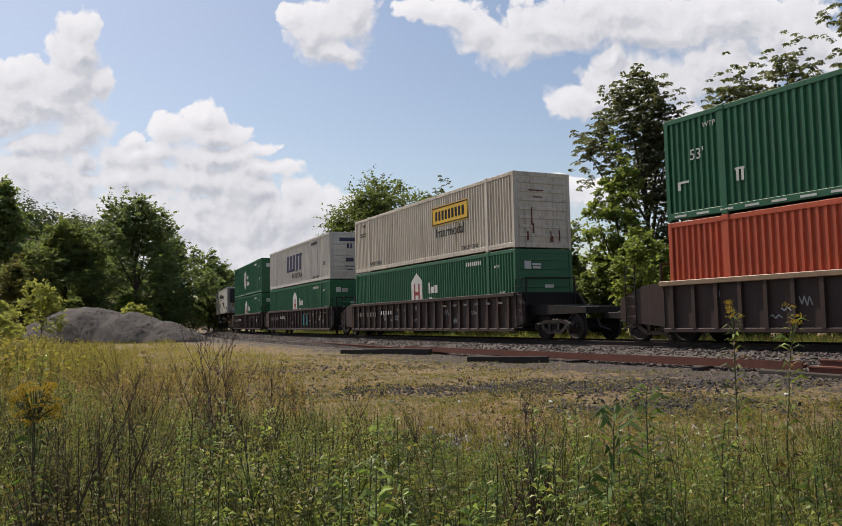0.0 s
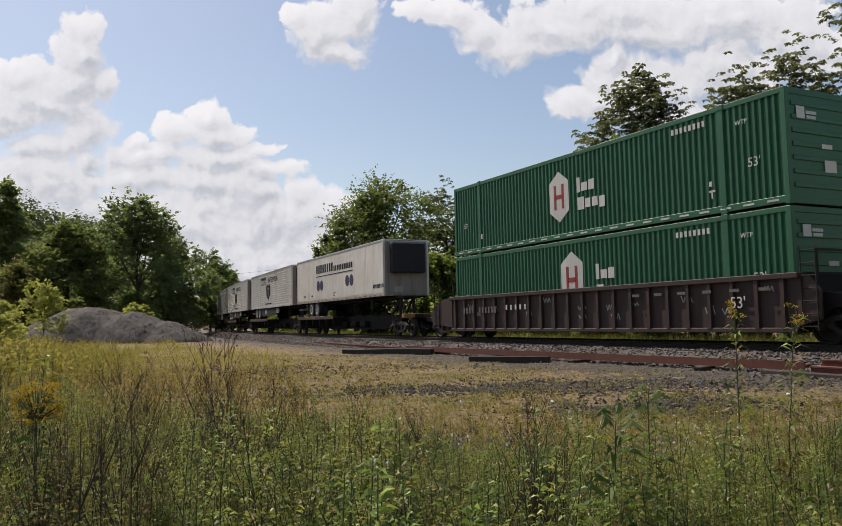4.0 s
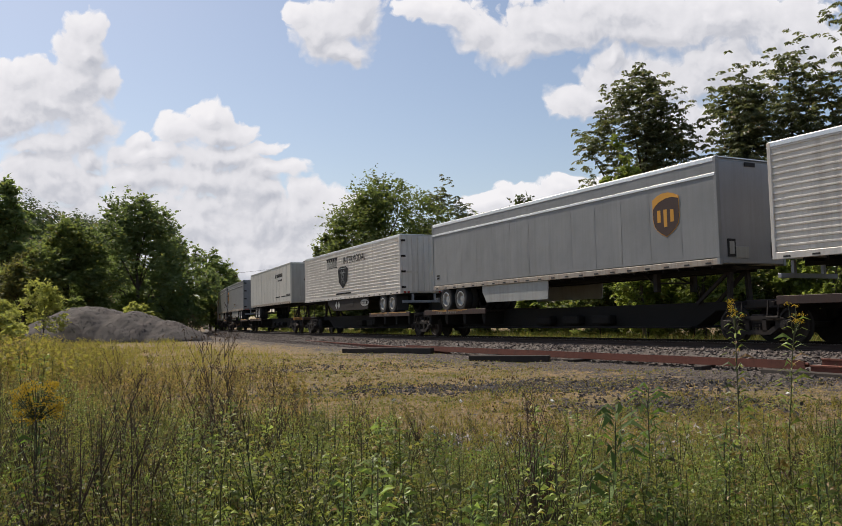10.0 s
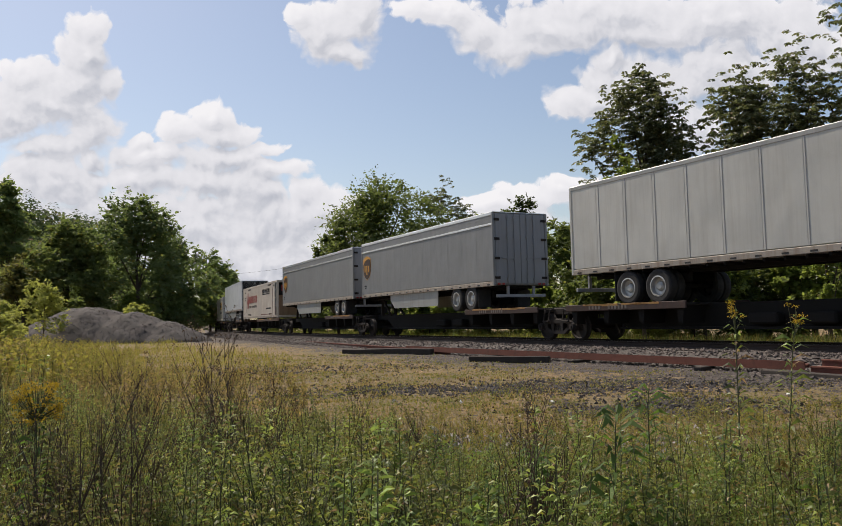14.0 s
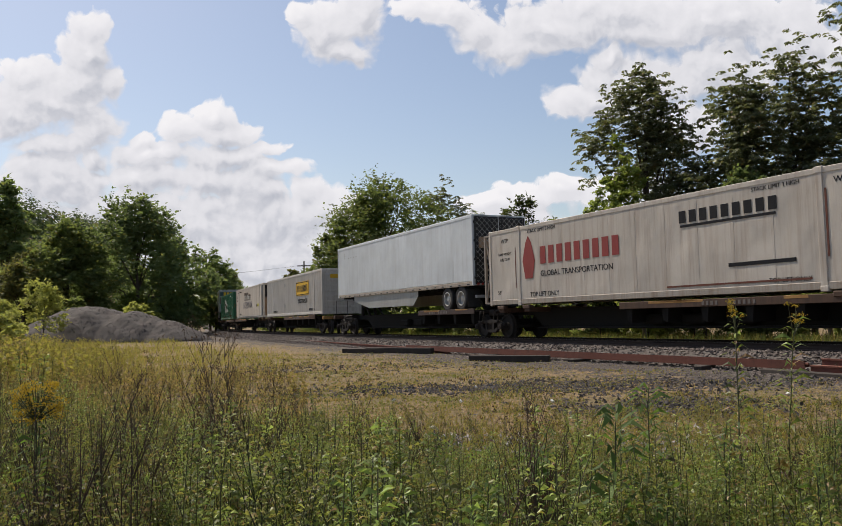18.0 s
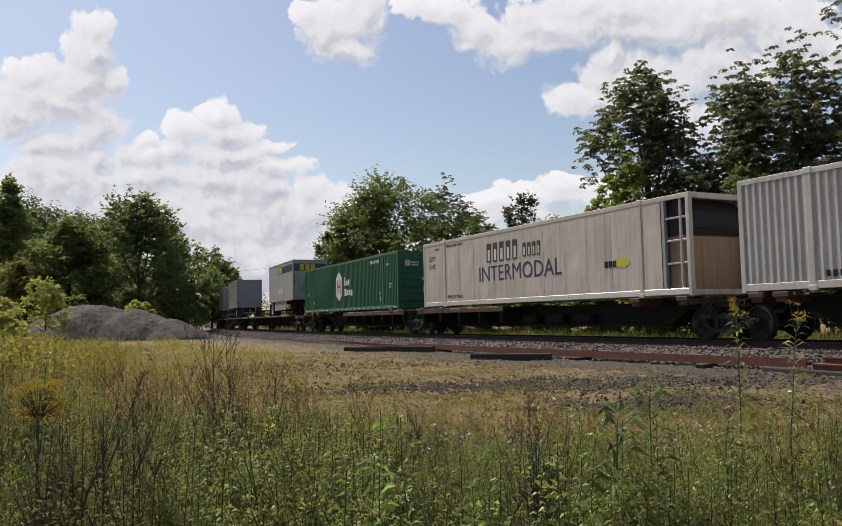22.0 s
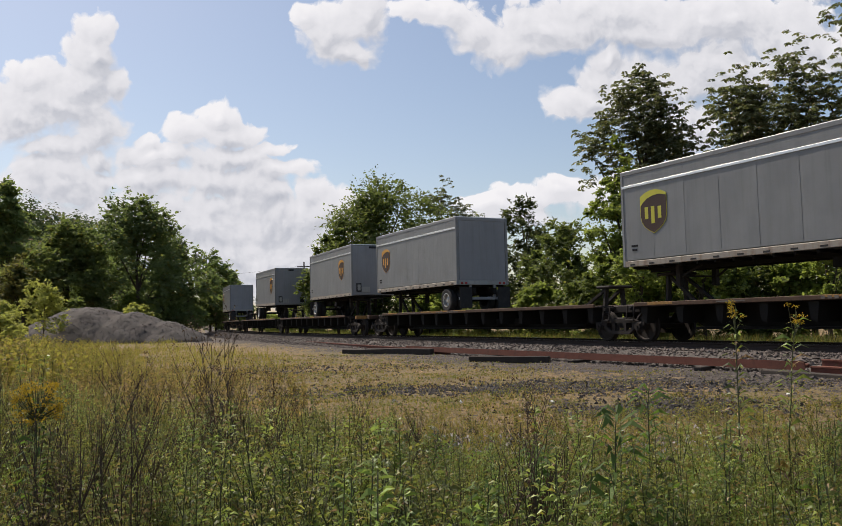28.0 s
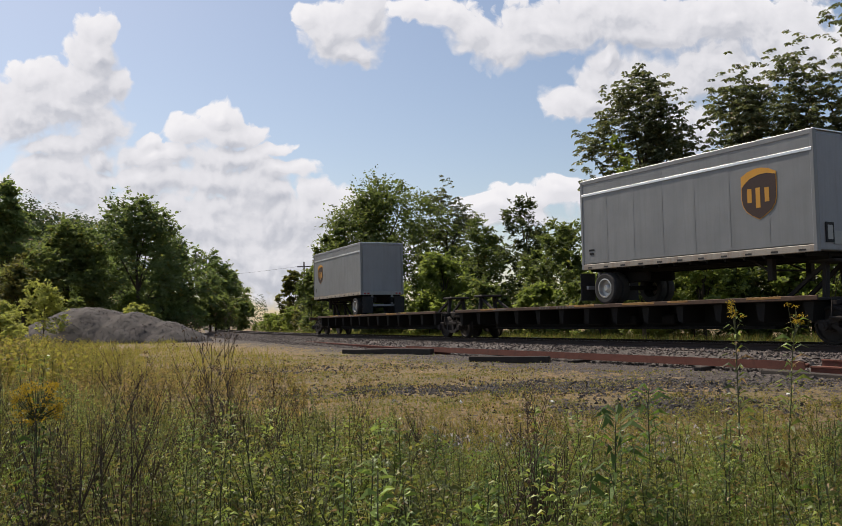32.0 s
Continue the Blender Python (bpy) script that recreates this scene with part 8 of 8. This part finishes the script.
def cloud_material(name, puffs):
    m, t, p = nodes_of(name)
    t.nodes.remove(p)
    uv = t.nodes.new("ShaderNodeUVMap")
    uv.uv_map = "sheet"

    def calc(op, a, b=None, c=None):
        n = t.nodes.new("ShaderNodeMath")
        n.operation = op
        for sock, v in zip(n.inputs, (a, b, c)):
            if hasattr(v, "links"):
                link(t, v, sock)
            elif v is not None:
                sock.default_value = v
        return n.outputs[0]

    def field(dx, dy):
        """How far outside the clouds a place is: below one is inside; billows break up the rim."""
        sh = t.nodes.new("ShaderNodeVectorMath")
        sh.operation = "ADD"
        link(t, uv.outputs[0], sh.inputs[0])
        sh.inputs[1].default_value = (dx, dy, 0)
        at = sh.outputs[0]
        wn_ = add(t, "TexNoise", Scale=13.0, Detail=3.0, Roughness=0.55)
        link(t, at, wn_.inputs["Vector"])
        w = t.nodes.new("ShaderNodeVectorMath")
        w.operation = "MULTIPLY_ADD"
        link(t, wn_.outputs["Color"], w.inputs[0])
        w.inputs[1].default_value = (0.045, 0.045, 0)
        sub = t.nodes.new("ShaderNodeVectorMath")
        sub.operation = "ADD"
        link(t, at, sub.inputs[0])
        sub.inputs[1].default_value = (-0.0225, -0.0225, 0)
        link(t, sub.outputs[0], w.inputs[2])
        near = None
        for cx, cy, rx, ry in puffs:
            q = t.nodes.new("ShaderNodeVectorMath")
            q.operation = "MULTIPLY_ADD"
            link(t, w.outputs[0], q.inputs[0])
            q.inputs[1].default_value = (1 / rx, 1 / ry, 0)
            q.inputs[2].default_value = (-cx / rx, -cy / ry, 0)
            l = t.nodes.new("ShaderNodeVectorMath")
            l.operation = "LENGTH"
            link(t, q.outputs[0], l.inputs[0])
            dist = l.outputs["Value"]
            near = dist if near is None else calc("SMOOTH_MIN", near, dist, 0.30)
        v1 = add(t, "TexVoronoi", Scale=34.0, Detail=2.0, Roughness=0.6)
        v1.feature = "SMOOTH_F1"
        link(t, w.outputs[0], v1.inputs["Vector"])
        n2 = add(t, "TexNoise", Scale=48.0, Detail=6.0, Roughness=0.62)
        link(t, w.outputs[0], n2.inputs["Vector"])
        f = calc("MULTIPLY_ADD", v1.outputs["Distance"], 0.55, near)
        return calc("MULTIPLY_ADD", n2.outputs[0], 0.60, f), near

    here, near = field(0.0, 0.0)
    above, _ = field(-0.006, 0.011)
    far_up, far_near = field(-0.012, 0.040)
    soft = ranged(t, calc("SUBTRACT", far_near, near), -0.5, 0.5, 0.42, 0.16)
    cover = calc("MULTIPLY", calc("SUBTRACT", 1.69, here), calc("DIVIDE", 1.0, soft))
    k = t.nodes.new("ShaderNodeClamp")
    link(t, cover, k.inputs[0])
    # Light and shade of the billows are painted into the glowing cloud colour.
    relief = ranged(t, calc("SUBTRACT", above, here), -0.30, 0.75)
    crown = ranged(t, calc("SUBTRACT", far_up, here), -0.6, 1.9)
    rim = ranged(t, here, 0.9, 1.6)
    lit = calc("MULTIPLY_ADD", relief, 0.46, calc("MULTIPLY_ADD", crown, 0.44, calc("MULTIPLY", rim, 0.22)))
    ramp = t.nodes.new("ShaderNodeValToRGB")
    link(t, lit, ramp.inputs[0])
    stops = ramp.color_ramp.elements
    stops[0].position, stops[0].color = 0.06, (0.47, 0.51, 0.59, 1)
    stops[1].position, stops[1].color = 0.86, (0.99, 1.0, 1.03, 1)
    mid = stops.new(0.38)
    mid.color = (0.80, 0.82, 0.87, 1)
    mid = stops.new(0.62)
    mid.color = (0.90, 0.915, 0.96, 1)
    em = add(t, "Emission", Strength=0.90)
    link(t, ramp.outputs[0], em.inputs["Color"])
    tr = t.nodes.new("ShaderNodeBsdfTransparent")
    mx = t.nodes.new("ShaderNodeMixShader")
    link(t, k.outputs[0], mx.inputs[0])
    link(t, tr.outputs[0], mx.inputs[1])
    link(t, em.outputs[0], mx.inputs[2])
    link(t, mx.outputs[0], t.nodes["Material Output"].inputs["Surface"])
    return m


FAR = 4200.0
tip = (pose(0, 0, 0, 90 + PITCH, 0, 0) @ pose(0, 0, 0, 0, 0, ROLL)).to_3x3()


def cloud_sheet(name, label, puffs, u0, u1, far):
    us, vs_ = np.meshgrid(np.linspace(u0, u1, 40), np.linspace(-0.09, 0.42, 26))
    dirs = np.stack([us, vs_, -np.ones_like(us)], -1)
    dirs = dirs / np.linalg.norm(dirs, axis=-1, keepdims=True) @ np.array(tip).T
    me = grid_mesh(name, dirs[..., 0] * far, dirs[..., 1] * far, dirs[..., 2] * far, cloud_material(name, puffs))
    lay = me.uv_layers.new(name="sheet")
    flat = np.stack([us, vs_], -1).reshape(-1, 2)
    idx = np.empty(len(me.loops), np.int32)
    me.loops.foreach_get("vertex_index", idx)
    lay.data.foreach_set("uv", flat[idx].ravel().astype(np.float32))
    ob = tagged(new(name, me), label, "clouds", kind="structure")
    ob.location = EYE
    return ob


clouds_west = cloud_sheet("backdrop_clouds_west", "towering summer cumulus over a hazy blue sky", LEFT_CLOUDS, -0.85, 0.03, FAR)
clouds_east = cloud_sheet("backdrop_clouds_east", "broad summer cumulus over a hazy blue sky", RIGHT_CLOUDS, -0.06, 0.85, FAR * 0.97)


# ---- movement ----
def car_pose(near, far, t):
    d = run(t)
    xa, ya, _ = on_track(near - d)
    xb, yb, _ = on_track(far - d)
    return Matrix.Translation(((xa + xb) / 2, (ya + yb) / 2, RAIL_Z)) @ Matrix.Rotation(math.atan2(yb - ya, xb - xa), 4, "Z")


def motions():
    times = [float(k) for k in range(33)]
    for ob, near, far in UNITS:
        walk(ob, [(t, car_pose(near, far, t)) for t in times])
    for ob, u, along, z, tilt in RIDERS:
        _, near, far = UNITS[u]
        walk(ob, [(t, car_pose(near, far, t) @ pose(along, 0, z, 0, tilt, 0)) for t in times])
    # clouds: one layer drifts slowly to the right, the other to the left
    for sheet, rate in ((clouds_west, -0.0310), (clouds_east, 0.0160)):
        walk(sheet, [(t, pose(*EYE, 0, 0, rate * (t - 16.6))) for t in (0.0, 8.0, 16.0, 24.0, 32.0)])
    # wheels roll while they pass near the camera
    for w, s, ax in WHEELSETS:
        rows = [(0.0, pose(ax, 0, WHEEL_R))]
        first, last = None, None
        for k in range(1, 961):
            t = k / 30
            if -9 < s - run(t) < 26:
                first = t if first is None else first
                last = t
        if first is None or last - first < 0.2:
            continue
        k0, k1 = round(first * 30), round(last * 30)
        for k in range(k0, k1 + 1):
            rows.append((k / 30, pose(ax, 0, WHEEL_R, 0, -math.degrees((run(k / 30) - run(first)) / WHEEL_R), 0)))
        if k1 < 960:
            rows.append((32.0, rows[-1][1]))
        walk(w, rows)


motions()
